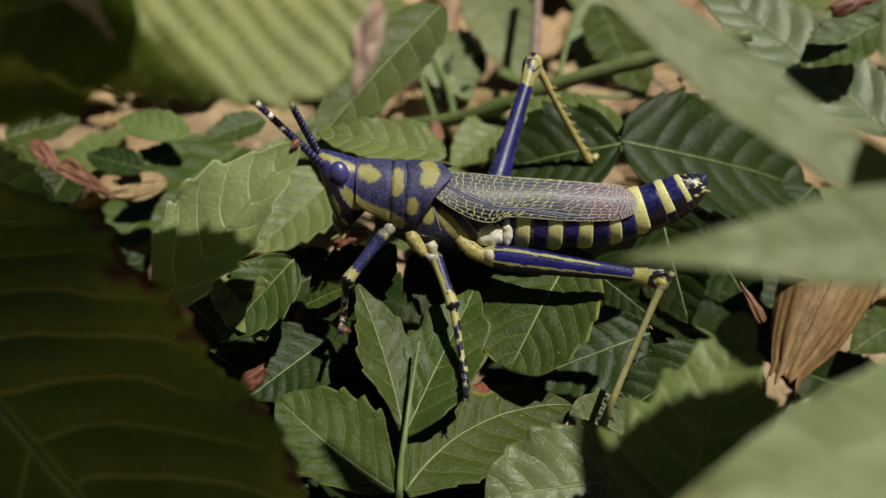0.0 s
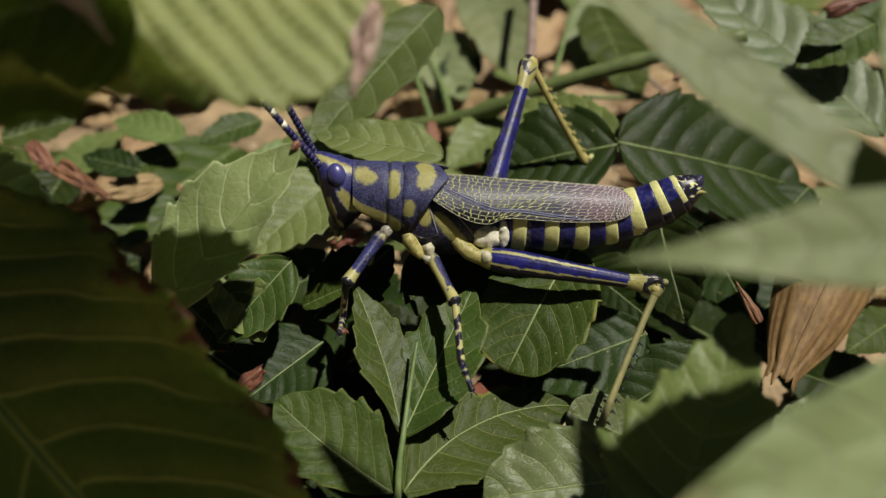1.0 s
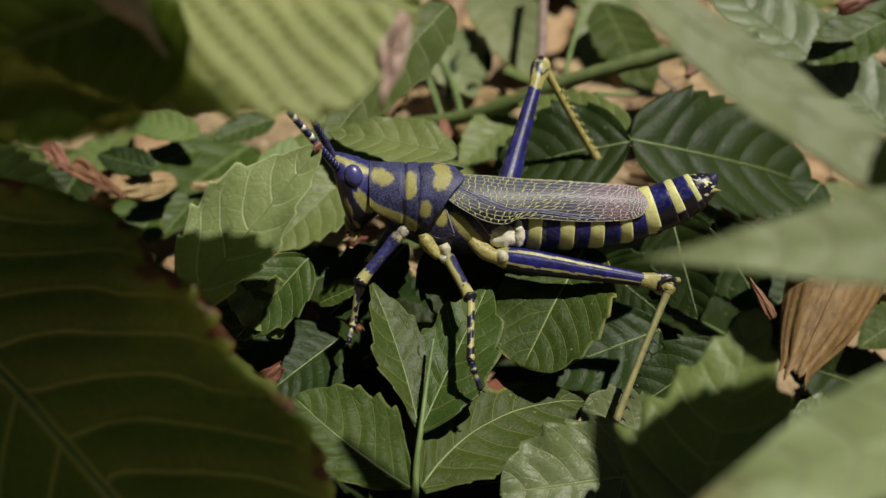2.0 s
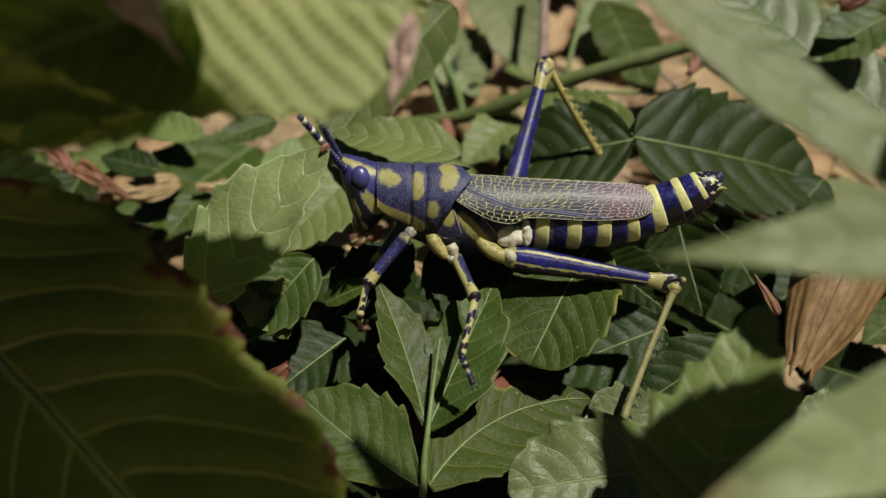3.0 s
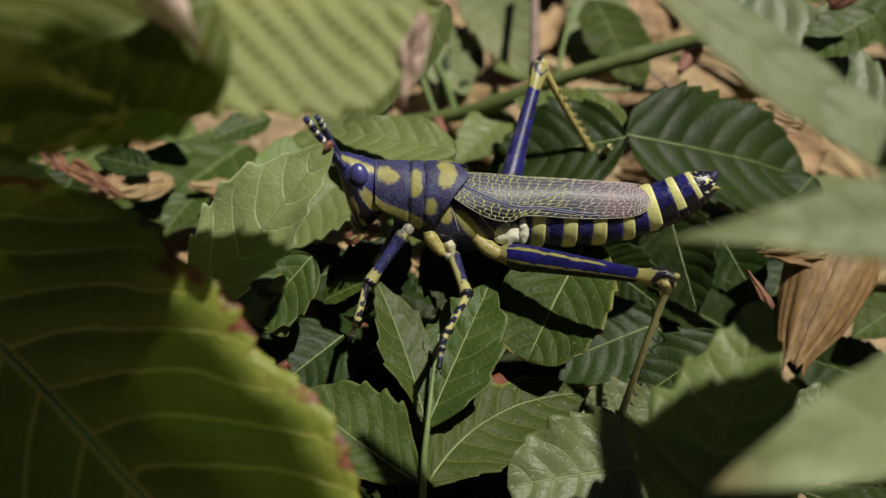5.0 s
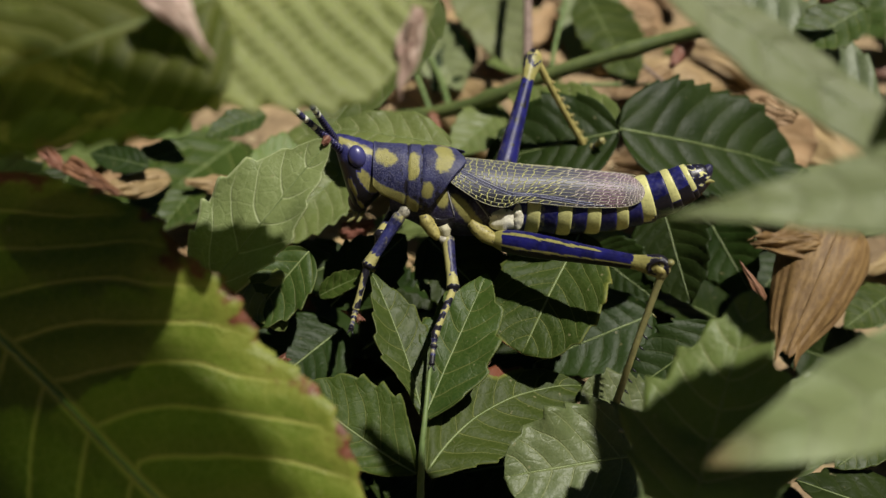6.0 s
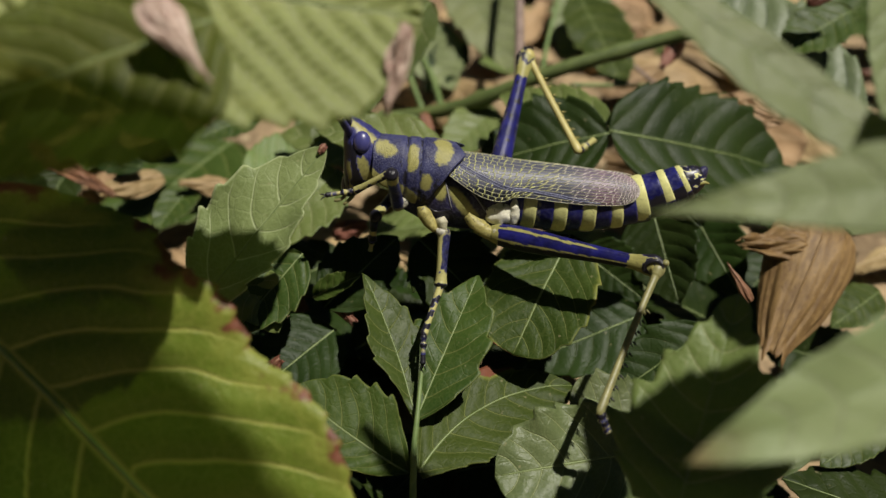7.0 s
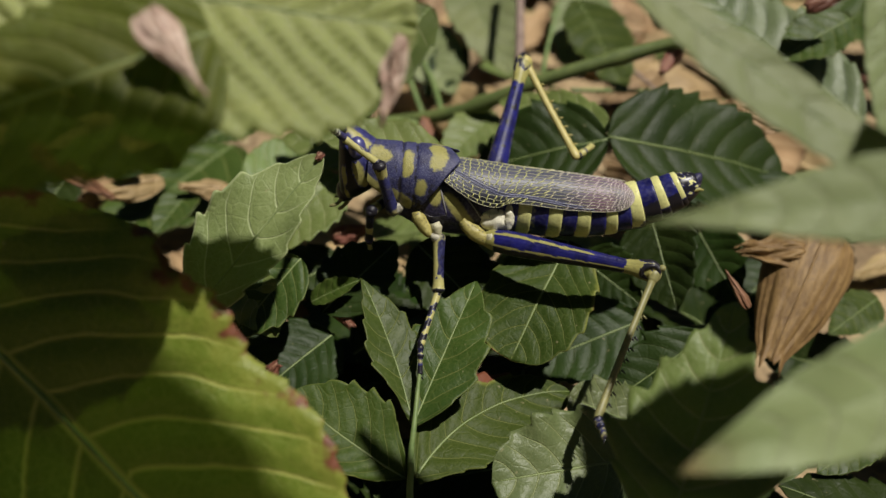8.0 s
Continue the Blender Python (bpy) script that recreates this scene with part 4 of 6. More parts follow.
def wing_material():
    """The wing's leathery film: slate blue, nearly black in its fore corner, rosy towards the tip."""
    g = Graph("wing_film")
    uv = g.node("UVMap", uv_map="net").outputs[0]
    sep = g.node("SeparateXYZ")
    g.wire(uv, sep.inputs[0])
    u, v = sep.outputs[0], sep.outputs[1]
    film = g.mix(g.noise(uv, 5, 3), (0.040, 0.042, 0.064), (0.078, 0.080, 0.112))
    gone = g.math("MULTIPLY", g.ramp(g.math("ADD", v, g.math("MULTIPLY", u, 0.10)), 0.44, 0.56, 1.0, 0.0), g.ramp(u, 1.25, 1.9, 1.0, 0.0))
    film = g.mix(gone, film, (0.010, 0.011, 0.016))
    rosy = g.math("MULTIPLY", g.ramp(u, 2.3, 3.3), g.ramp(g.noise(uv, 2.2, 2), 0.2, 0.65))
    film = g.mix(g.math("MULTIPLY", rosy, 0.9), film, (0.215, 0.125, 0.170))
    film = g.mix(g.ramp(u, 3.45, 3.75, 0.0, 0.55), film, (0.075, 0.065, 0.125))
    g.set(Base_Color=film, Roughness=0.42, Normal=g.bump(g.noise(uv, 60, 2), 0.35, 0.00006), Specular_IOR_Level=0.3)
    return g.mat


def vein_material():
    g = Graph("wing_veins")
    sep = g.node("SeparateXYZ")
    co = g.node("TexCoord").outputs["Object"]
    g.wire(co, sep.inputs[0])
    tint = g.mix(g.ramp(sep.outputs[0], 0.007, 0.014), (0.46, 0.46, 0.16), (0.47, 0.40, 0.40))
    col = g.mix(g.ramp(g.noise(co, 900, 2), 0.35, 0.7, 0.0, 0.45), tint, (0.17, 0.17, 0.13))
    g.set(Base_Color=col, Roughness=0.45, Specular_IOR_Level=0.3)
    return g.mat


EYE, WING, VEIN = eye_material(), wing_material(), vein_material()
VEIN_LONG = mottled("wing_long_veins", (0.20, 0.20, 0.14), (0.36, 0.35, 0.22), 900, 0.45, 0.2, 0.00005)
VEIN_MAIN = mottled("wing_main_veins", (0.055, 0.060, 0.125), (0.13, 0.135, 0.22), 900, 0.42, 0.2, 0.00005)
VIEW_C, VIEW_S = 0.921, 0.391
MM = 0.001


def side_view(x, y, z):
    """Where a point of the body lies on its flank as seen from beside and above; both flanks carry the same marks."""
    return x, z * VIEW_C - abs(y) * VIEW_S


def spot(x, q, s):
    """How far inside an oval mark a flank point lies: (centre x, centre q, half length, half width, angle)."""
    cx, cq, rx, rq, ang = s
    c, w = math.cos(radians(ang)), math.sin(radians(ang))
    dx, dq = x - cx, q - cq
    return 1.15 - ((dx * c + dq * w) / rx) ** 4 * 0.6 - ((dq * c - dx * w) / rq) ** 2 * 0.6 - ((dx * c + dq * w) / rx) ** 2 * 0.05


def painted(spots, base=0.0):
    def f(x, y, z):
        a, b = side_view(x, y, z)
        return max([base] + [min(1.0, spot(a, b, s)) for s in spots])
    return f


def loft(name, sections, mat, paint=None, around=40, along=40, power=2.0, shape=None, ridge=0.0):
    """A closed skin through oval sections (x, zc, hz, hy), in mm. paint gives the pigment of a point; shape may move it."""
    sec = glide(sections, along)
    verts, pig, faces = [], [], []
    for i, (x, zc, hz, hy) in enumerate(sec):
        for k in range(around):
            a = 2 * math.pi * k / around
            c, s = math.cos(a), math.sin(a)
            y = hy * math.copysign(abs(c) ** (2 / power), c)
            z = zc + hz * math.copysign(abs(s) ** (2 / power), s)
            if ridge:
                k1 = 1 + ridge * math.cos(6 * a) ** 5
                y, z = y * k1, zc + (z - zc) * k1
            p = (x, y, z)
            pig.append(paint(*p) if paint else 0.0)
            if shape:
                p = shape(*p)
            verts.append((p[0] * MM, p[1] * MM, p[2] * MM))
    for i in range(along - 1):
        for k in range(around):
            n = (k + 1) % around
            faces.append((i * around + k, i * around + n, (i + 1) * around + n, (i + 1) * around + k))
    faces.append(tuple(reversed(range(around))))
    faces.append(tuple(range((along - 1) * around, along * around)))
    me = mesh_of(name, verts, faces, mat)
    me.attributes.new("pigment", "FLOAT", "POINT").data.foreach_set("value", pig)
    return me


def ball(name, centre, radii, mat, rings=14, around=20, tilt=0.0, rough=0.0):
    verts, faces = [], []
    for i in range(rings + 1):
        b = math.pi * i / rings
        for k in range(around):
            a = 2 * math.pi * k / around
            p = Vector((radii[0] * math.sin(b) * math.cos(a), radii[1] * math.sin(b) * math.sin(a), radii[2] * math.cos(b)))
            p *= 1 + rough * noise.noise(p * 1.3 + Vector((radii[0], 0, 0)))
            p = Matrix.Rotation(radians(tilt), 3, "Y") @ p
            verts.append((Vector(centre) + p) * MM)
    for i in range(rings):
        for k in range(around):
            n = (k + 1) % around
            faces.append((i * around + k, (i + 1) * around + k, (i + 1) * around + n, i * around + n))
    return mesh_of(name, verts, faces, mat)


hopper = new("grasshopper")
hopper.matrix_basis = Matrix.Translation((0.0057, 0.0010, 0.0015)) @ pose(0, 0, 0, -12)
tagged(hopper, "blue-black and yellow banded grasshopper standing on green leaves", "grasshopper")

# thorax under the shield and the wings
thorax_marks = [(-7.90, 3.33, 1.00, 1.42, 10), (-4.08, 1.20, 3.50, 0.92, -48), (-9.52, -1.21, 0.83, 1.50, 15)]
part("thorax", loft("thorax", [(-15.72, 5.62, 4.05, 3.16), (-12.77, 5.03, 4.80, 3.75), (-9.40, 4.13, 5.51, 4.30), (-5.15, 3.31, 5.44, 4.24), (-0.90, 2.99, 5.05, 3.94), (2.94, 2.85, 4.48, 3.49), (4.64, 3.04, 3.95, 3.08)],
     SKIN, painted(thorax_marks), 56, 60), hopper, "dark thorax with yellow side marks")


def shield():
    """The saddle-shaped shield behind the head, its hind edge drawn out to a point on the back."""
    sec = glide([(-18.28, 7.32, 5.28, 3.90), (-16.95, 7.01, 5.40, 4.10), (-13.59, 6.61, 5.68, 4.54), (-11.06, 6.34, 5.83, 4.89), (-7.69, 6.02, 6.03, 5.19), (-4.14, 5.30, 5.89, 4.94)], 60)
    marks = [(-16.40, 9.18, 1.67, 1.08, -32), (-12.28, 7.84, 2.17, 0.92, 84), (-7.54, 8.71, 1.75, 1.08, 70), (-7.85, 10.44, 1.17, 0.67, 0), (-10.12, 4.39, 1.25, 0.92, 70)]
    paint = painted(marks)
    n, lo, hi = 64, -38, 218
    verts, pig, faces = [], [], []
    for i in range(len(sec)):
        f = i / (len(sec) - 1)
        for k in range(n + 1):
            cut = 34 * (1 - min(1.0, f / 0.8)) ** 0.8
            a = radians(lo + cut + (hi - lo - 2 * cut) * k / n)
            lean = math.degrees(a) if a < math.pi / 2 else 180 - math.degrees(a)
            g = f * (1 - 0.47 * max(0.0, 62 - lean) / 126 - 0.10 * (max(0.0, lean - 50) / 40) ** 2)
            j = min(int(g * (len(sec) - 1)), len(sec) - 2)
            r = g * (len(sec) - 1) - j
            x, zc, hz, hy = sec[j] * (1 - r) + sec[j + 1] * r
            swell = 1.0
            for groove, depth in ((-13.29, 0.06), (-11.13, 0.06)):
                swell -= depth * math.exp(-(((x - groove - 0.25 * math.sin(a)) / 0.22) ** 2))
            keel = 0.10 * math.exp(-(((a - math.pi / 2) / 0.09) ** 2))
            y, z = -hy * swell * math.cos(a), zc + (hz * swell + keel) * math.sin(a)
            edge = 0.12 * math.exp(-(((1 - f) / 0.03) ** 2)) + 0.12 * math.exp(-((f / 0.02) ** 2))
            y, z = y * (1 + edge * 0.2), z + edge * 0.3 * math.sin(a)
            dark = -0.7 * sum(math.exp(-(((x - gr - 0.25 * math.sin(a)) / 0.16) ** 2)) for gr in (-13.29, -11.13))
            verts.append((x * MM, y * MM, z * MM))
            low = min(k, n - k)
            mark = max(paint(x, y, z), min(1.0, 1.5 - ((low - 2.2) / 3.0) ** 2 - max(0.0, (f - 0.80) / 0.12) ** 2))
            # Darkens in blotches as the flank turns down.
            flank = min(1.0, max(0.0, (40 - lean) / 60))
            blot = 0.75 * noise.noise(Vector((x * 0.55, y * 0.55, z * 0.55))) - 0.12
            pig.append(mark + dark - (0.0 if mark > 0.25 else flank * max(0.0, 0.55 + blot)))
    c = n + 1
    inner = [(x, y * 0.965, z * 0.97 + 0.0002) for x, y, z in verts]
    m = len(verts)
    for i in range(len(sec) - 1):
        for k in range(n):
            q = (i * c + k, (i + 1) * c + k, (i + 1) * c + k + 1, i * c + k + 1)
            faces += [q, tuple(m + w for w in reversed(q))]
    rim = [k for k in range(c)] + [i * c + n for i in range(1, len(sec))] + [(len(sec) - 1) * c + k for k in range(n - 1, -1, -1)] + [i * c for i in range(len(sec) - 2, 0, -1)]
    for k in range(len(rim)):
        p, q = rim[k], rim[(k + 1) % len(rim)]
        faces.append((q, m + q, m + p, p))
    me = mesh_of("pronotum", verts + inner, faces, SHELL)
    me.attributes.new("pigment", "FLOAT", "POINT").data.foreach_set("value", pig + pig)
    return me


THORAX = [(-15.72, 5.62, 4.05, 3.16), (-12.77, 5.03, 4.80, 3.75), (-9.40, 4.13, 5.51, 4.30), (-5.15, 3.31, 5.44, 4.24), (-0.90, 2.99, 5.05, 3.94), (2.94, 2.85, 4.48, 3.49), (4.64, 3.04, 3.95, 3.08)]


def flank(x, q, lift=0.05):
    """The point of the thorax that lies at (x, q) on the flank as seen from beside and above."""
    zc, hz, hy = [float(np.interp(x, [c[0] for c in THORAX], [c[k] for c in THORAX])) for k in (1, 2, 3)]
    best = min((abs((zc + hz * math.sin(a)) * VIEW_C - hy * math.cos(a) * VIEW_S - q), a) for a in np.linspace(-1.5, 1.4, 200))[1]
    return ((x) * MM, -(hy * math.cos(best) + lift) * MM, (zc + hz * math.sin(best)) * MM)


for line, r, mat in ((((-7.1, 4.6), (-6.6, 2.8), (-5.9, 0.6)), 0.13, "EDGE"), (((-9.9, 0.9), (-8.2, 0.1), (-5.8, 0.5)), 0.14, "BLACK"), (((-2.6, 3.4), (-1.2, 1.6), (0.4, 0.2)), 0.16, "BLACK"),
                     (((-3.6, 3.9), (-2.0, 2.2), (-0.6, 0.4)), 0.10, "EDGE"), (((-10.2, 4.4), (-10.3, 2.4), (-10.0, 0.9)), 0.13, "BLACK")):
    v, f = tube(glide([flank(*p) for p in line], 14), [r * MM * (0.5 + 0.6 * math.sin(math.pi * (k + 0.5) / 14)) for k in range(14)], 6)
    part("plate_seam", mesh_of("plate_seam", v, f, BLACK if mat == "BLACK" else PLATE_EDGE), hopper)
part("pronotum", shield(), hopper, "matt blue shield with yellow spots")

# abdomen: overlapping rings, yellow and blue in turn
axis = [(1.82, 3.22, 3.91), (4.64, 3.04, 4.26), (8.47, 2.94, 4.43), (12.73, 2.94, 4.34), (16.98, 3.04, 4.09), (21.19, 3.58, 3.74), (24.52, 4.49, 3.56), (27.79, 5.84, 3.29), (30.36, 7.28, 2.78), (32.42, 8.52, 1.76), (33.45, 9.14, 0.75)]
belly_line = glide(axis, 400)


def ring(name, x0, x1, pig, mat, lap=0.06, smudge=0.0):
    pick = [b for b in belly_line if x0 - 0.05 <= b[0] <= x1 + 0.05]
    pick = [pick[int(i * (len(pick) - 1) / 11)] for i in range(12)]
    verts, faces, vals, n = [], [], [], 40
    for i, (x, zc, r) in enumerate(pick):
        f = i / 11
        nx = pick[min(i + 1, 11)] - pick[max(i - 1, 0)]
        slope = math.atan2(nx[1], nx[0])
        rr = r * (1 + lap * f**2) * (0.975 + (0.055 if pig > 0.5 else 0.015) * math.sin(math.pi * f) ** 0.7)
        if i == 11:
            rr *= 0.985
        for k in range(n):
            a = 2 * math.pi * k / n
            y, h = 0.86 * rr * math.cos(a), 1.03 * rr * math.sin(a)
            verts.append(((x - h * math.sin(slope)) * MM, y * MM, (zc + h * math.cos(slope)) * MM))
            up = math.sin(a) + 0.18 * noise.noise(Vector((x * 0.9, 3 * math.cos(a), 2.0)))
            # Undersides painted black for their shade, reaching higher towards the tail.
            tail = min(1.0, max(0.0, (x - 22.0) / 4.0))
            if pig > 0.5:
                val = 1.0 if up > -0.95 + 0.72 * tail else -1.0
                if tail > 0.3 and f > 0.55 and up < -0.05:
                    val = min(val, 0.9)
            else:
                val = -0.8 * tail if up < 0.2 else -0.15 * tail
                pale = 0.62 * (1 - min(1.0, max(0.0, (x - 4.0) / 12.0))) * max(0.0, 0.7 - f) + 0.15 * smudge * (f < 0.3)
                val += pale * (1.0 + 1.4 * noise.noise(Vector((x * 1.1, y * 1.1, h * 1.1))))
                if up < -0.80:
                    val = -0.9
            if x > 30.7:
                val = 0.9 if noise.noise(Vector((x * 1.2, y * 2.2, h * 2.2))) > 0.18 and up > -0.3 else -0.9
            vals.append(val)
    for i in range(11):
        for k in range(n):
            m = (k + 1) % n
            faces.append((i * n + k, i * n + m, (i + 1) * n + m, (i + 1) * n + k))
    faces += [tuple(reversed(range(n))), tuple(range(11 * n, 12 * n))]
    me = mesh_of(name, verts, faces, mat)
    me.attributes.new("pigment", "FLOAT", "POINT").data.foreach_set("value", vals)
    return me


bands = [(1.80, 5.10, 0), (5.02, 7.20, 1), (7.10, 9.85, 0), (9.76, 12.05, 1), (11.95, 14.40, 0), (14.30, 16.45, 1), (16.35, 18.85, 0), (18.75, 20.65, 1), (20.55, 22.70, 0), (22.60, 24.55, 1),
         (24.45, 26.95, 0), (26.85, 28.25, 1), (28.15, 29.95, 0), (29.86, 30.75, 1), (30.66, 32.90, 0)]
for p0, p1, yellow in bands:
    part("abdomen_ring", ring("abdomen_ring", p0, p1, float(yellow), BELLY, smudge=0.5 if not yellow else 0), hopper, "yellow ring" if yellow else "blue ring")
part("tail_tip", loft("tail_tip", [(31.38, 7.99, 1.19, 1.07), (32.27, 8.39, 1.42, 1.14), (33.06, 8.83, 1.37, 0.82), (33.54, 9.05, 0.89, 0.45)], SKIN, painted([(31.50, 8.71, 0.75, 0.50, 0)]), 20, 14), hopper, "dark tail valves")
for side in (-1, 1):
    part("cercus", loft("cercus", [(31.6, 7.4, 0.5, 0.5), (32.8, 7.9, 0.35, 0.35), (33.8, 7.8, 0.12, 0.12)], SKIN, lambda x, y, z: 1.0, 10, 8, shape=lambda x, y, z, s=side: (x, y + s * 1.3, z)), hopper)

# wings, closed along the back
top_edge = [-7.13, 7.60, -5.82, 9.66, -1.11, 9.34, 3.79, 8.79, 11.97, 8.08, 18.53, 7.68, 21.20, 7.12, 22.63, 5.68, 22.95, 4.71]
low_edge = [-7.30, 6.08, -5.58, 4.71, -1.84, 2.60, 1.49, 1.94, 4.37, 2.76, 12.28, 2.27, 18.92, 2.35, 21.77, 3.01, 22.91, 4.23]
crest_x = [-5.16, -1.02, 3.96, 12.25, 18.88, 23.11]
crest_q = [top_edge[i] for i in (3, 5, 7, 9, 11)] + [top_edge[11] - 0.5]


WING_TOP = glide([(top_edge[i], top_edge[i + 1], 0) for i in range(0, len(top_edge), 2)], 181)
WING_LOW = glide([(low_edge[i], low_edge[i + 1], 0) for i in range(0, len(low_edge), 2)], 181)


def on_wing(side, t, f, lift=0.0):
    """A point of the closed wing: t from its root to its tip, f from its lower to its upper edge; and the same point laid flat."""
    i = min(int(t * 180), 179)
    r = t * 180 - i
    top, low = WING_TOP[i] * (1 - r) + WING_TOP[i + 1] * r, WING_LOW[i] * (1 - r) + WING_LOW[i + 1] * r
    xm = (top[0] + low[0]) / 2
    qc = np.interp(xm, [-5.16, 3.96, 20.54], [4.22, 3.55, 3.72])
    crown = max(float(np.interp(xm, crest_x, crest_q)) - qc, 2.4) / 0.985
    x, q = low[0] * (1 - f) + top[0] * f, low[1] * (1 - f) + top[1] * f
    th = math.asin(max(-0.97, min(0.97, (q - qc) / crown))) + math.asin(VIEW_S)
    rr = crown + lift + 0.08 + (0.06 if side < 0 else 0.0) + 0.05 * math.sin(9 * f + 0.2 * x) * f * (1 - f)
    y = -rr * math.cos(th) * 0.93
    if side > 0:
        y = max(-y, 0.05) if y < 0 else 0.05
    return Vector((x * MM, y * MM, (qc / VIEW_C + rr * math.sin(th)) * MM)), ((x + 7) / 8.0, q / 8.0 - 0.05)


def wing(side):
    nu, nv = 90, 26
    verts, uvs, faces = [], [], []
    for i in range(nu + 1):
        for j in range(nv + 1):
            p, flat = on_wing(side, i / nu, j / nv)
            verts.append(tuple(p))
            uvs.append(flat)
    m, c = len(verts), nv + 1
    verts += [(x, y * 0.985 + (0.00004 if side < 0 else -0.00004), z - 0.0001) for x, y, z in verts]
    for i in range(nu):
        for j in range(nv):
            q = (i * c + j, (i + 1) * c + j, (i + 1) * c + j + 1, i * c + j + 1)
            faces += [q, tuple(m + w for w in reversed(q))]
    for i in range(nu):
        for j in (0, nv):
            a, b = i * c + j, (i + 1) * c + j
            faces.append((a, b, m + b, m + a) if j else (b, a, m + a, m + b))
    me = mesh_of("wing", verts, faces, WING)
    lay = me.uv_layers.new(name="net")
    loops = np.zeros(len(me.loops), dtype=np.int32)
    me.loops.foreach_get("vertex_index", loops)
    lay.data.foreach_set("uv", np.array(uvs + uvs, dtype=np.float32)[loops].ravel())
    return me


def fork(t):
    """Where the bare main vein runs across the wing."""
    return float(np.interp(t, [0, 0.2, 0.42, 0.62, 0.8], [0.66, 0.46, 0.26, 0.12, 0.02]))


def wing_net(side):
    """The raised veins of a wing: lengthwise rows, short cross veins between them, and the stout main vein."""
    rng = random.Random(90 + side)
    rows = 12
    def level(j, t):
        return (j + 0.22 * noise.noise(Vector((t * 14, j * 3.1, 4.0 + side)))) / rows
    nets, main = {"cross": ([], []), "long": ([], [])}, []
    def lay(kind, pts, r, sides=5):
        v, f = tube(pts, [r * MM] * len(pts), sides)
        V, Fs = nets[kind]
        n = len(V)
        V.extend(v)
        Fs.extend(tuple(n + k for k in q) for q in f)
    for j in range(rows + 1):
        ts = np.linspace(0.015, 0.985, 110)
        run = []
        for t in ts:
            f = min(0.995, max(0.005, level(j, t)))
            if t < 0.62 and abs(f - fork(t)) < 0.035:
                if len(run) > 2:
                    lay("long", run, 0.050)
                run = []
                continue
            run.append(on_wing(side, t, f, 0.02)[0])
        if len(run) > 2:
            lay("long", run, 0.060 if j in (0, rows) else 0.050)
    for j in range(rows):
        t = 0.02 + rng.uniform(0, 0.02)
        while t < 0.975:
            f0, f1 = min(0.995, max(0.005, level(j, t))), min(0.995, max(0.005, level(j + 1, t)))
            mid = (f0 + f1) / 2
            wide = mid < fork(t) and t < 0.42
            lean = rng.uniform(-0.004, 0.010)
            if not (t < 0.62 and abs(mid - fork(t)) < 0.05):
                kink = rng.uniform(-0.004, 0.004)
                pts = [on_wing(side, min(0.985, max(0.012, tt)), ff, 0.03)[0] for tt, ff in ((t, f0), (t + lean * 0.5 + kink, mid), (t + lean, f1))]
                lay("cross", pts, rng.uniform(0.058, 0.085) * (1.1 if wide else 1.0))
            t += rng.uniform(0.030, 0.046) if wide else rng.uniform(0.021, 0.034)
    for off, r, end in ((0.035, 0.10, 0.66), (-0.035, 0.085, 0.70), (0.0, 0.05, 0.60), (0.09, 0.06, 0.36), (-0.12, 0.06, 0.22)):
        run = [on_wing(side, t, min(0.99, max(0.01, fork(t) + off * (1 - 0.5 * t))), 0.03)[0] for t in np.linspace(0.015, end, 60)]
        main.append(tube(run, [r * MM] * 60, 6))
    return nets["cross"], nets["long"], main


for side in (-1, 1):
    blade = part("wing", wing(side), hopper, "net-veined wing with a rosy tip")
    cross, long, main = wing_net(side)
    tagged(part("cross_vein_net", mesh_of("cross_vein_net", *cross, VEIN), blade), "fine yellow cross veins", kind="stuff")
    tagged(part("long_vein_net", mesh_of("long_vein_net", *long, VEIN_LONG), blade), "fine grey lengthwise veins", kind="stuff")
    for v, f in main:
        part("main_vein", mesh_of("main_vein", v, f, VEIN_MAIN), blade, "slate blue main vein")
part("hip_membrane", ball("hip_membrane", (1.35, -3.70, 1.79), (2.1, 0.7, 1.8), PALE, 24, 32, rough=0.22), hopper, "pale hip membrane")
part("hip_plate", ball("hip_plate", (3.78, -3.40, 2.12), (0.9, 1.0, 2.2), PALE, 24, 32, rough=0.2), hopper)

# head
NECK = Vector((-17.77, 0.00, 7.72))
head = new("head", loft("head", [(-24.30, 13.29, 0.28, 0.34), (-24.00, 12.64, 1.09, 0.99), (-23.47, 11.56, 2.27, 1.81), (-22.86, 10.33, 3.42, 2.53), (-22.08, 8.92, 4.67, 3.27), (-21.29, 7.86, 5.48, 3.73), (-20.13, 7.46, 5.53, 3.76), (-18.95, 7.59, 5.04, 3.52), (-17.76, 7.99, 4.20, 2.94), (-16.92, 8.08, 3.41, 2.39)],
    HEADSKIN, (lambda p: lambda x, y, z: p(x, y, z) - (1.7 if side_view(x, y, z)[0] < -19.76 and side_view(x, y, z)[1] < 8.4 and p(x, y, z) < 0.3 or side_view(x, y, z)[1] < (-18.73, 5.84)[1] and p(x, y, z) < 0.3 else 0))(
    painted([(-20.72, 10.83, 3.50, 0.54, -22), (-19.15, 5.60, 2.00, 0.83, -52), (-21.33, 4.71, 1.58, 0.38, -68), (-20.28, 2.27, 0.75, 0.33, -50), (-23.12, 11.53, 0.67, 0.58, -40)])),
    48, 60, shape=lambda x, y, z: (x - NECK.x, y - NECK.y, z - NECK.z)))
head.parent = hopper
tagged(head, "slant-faced head with yellow cheek stripes")
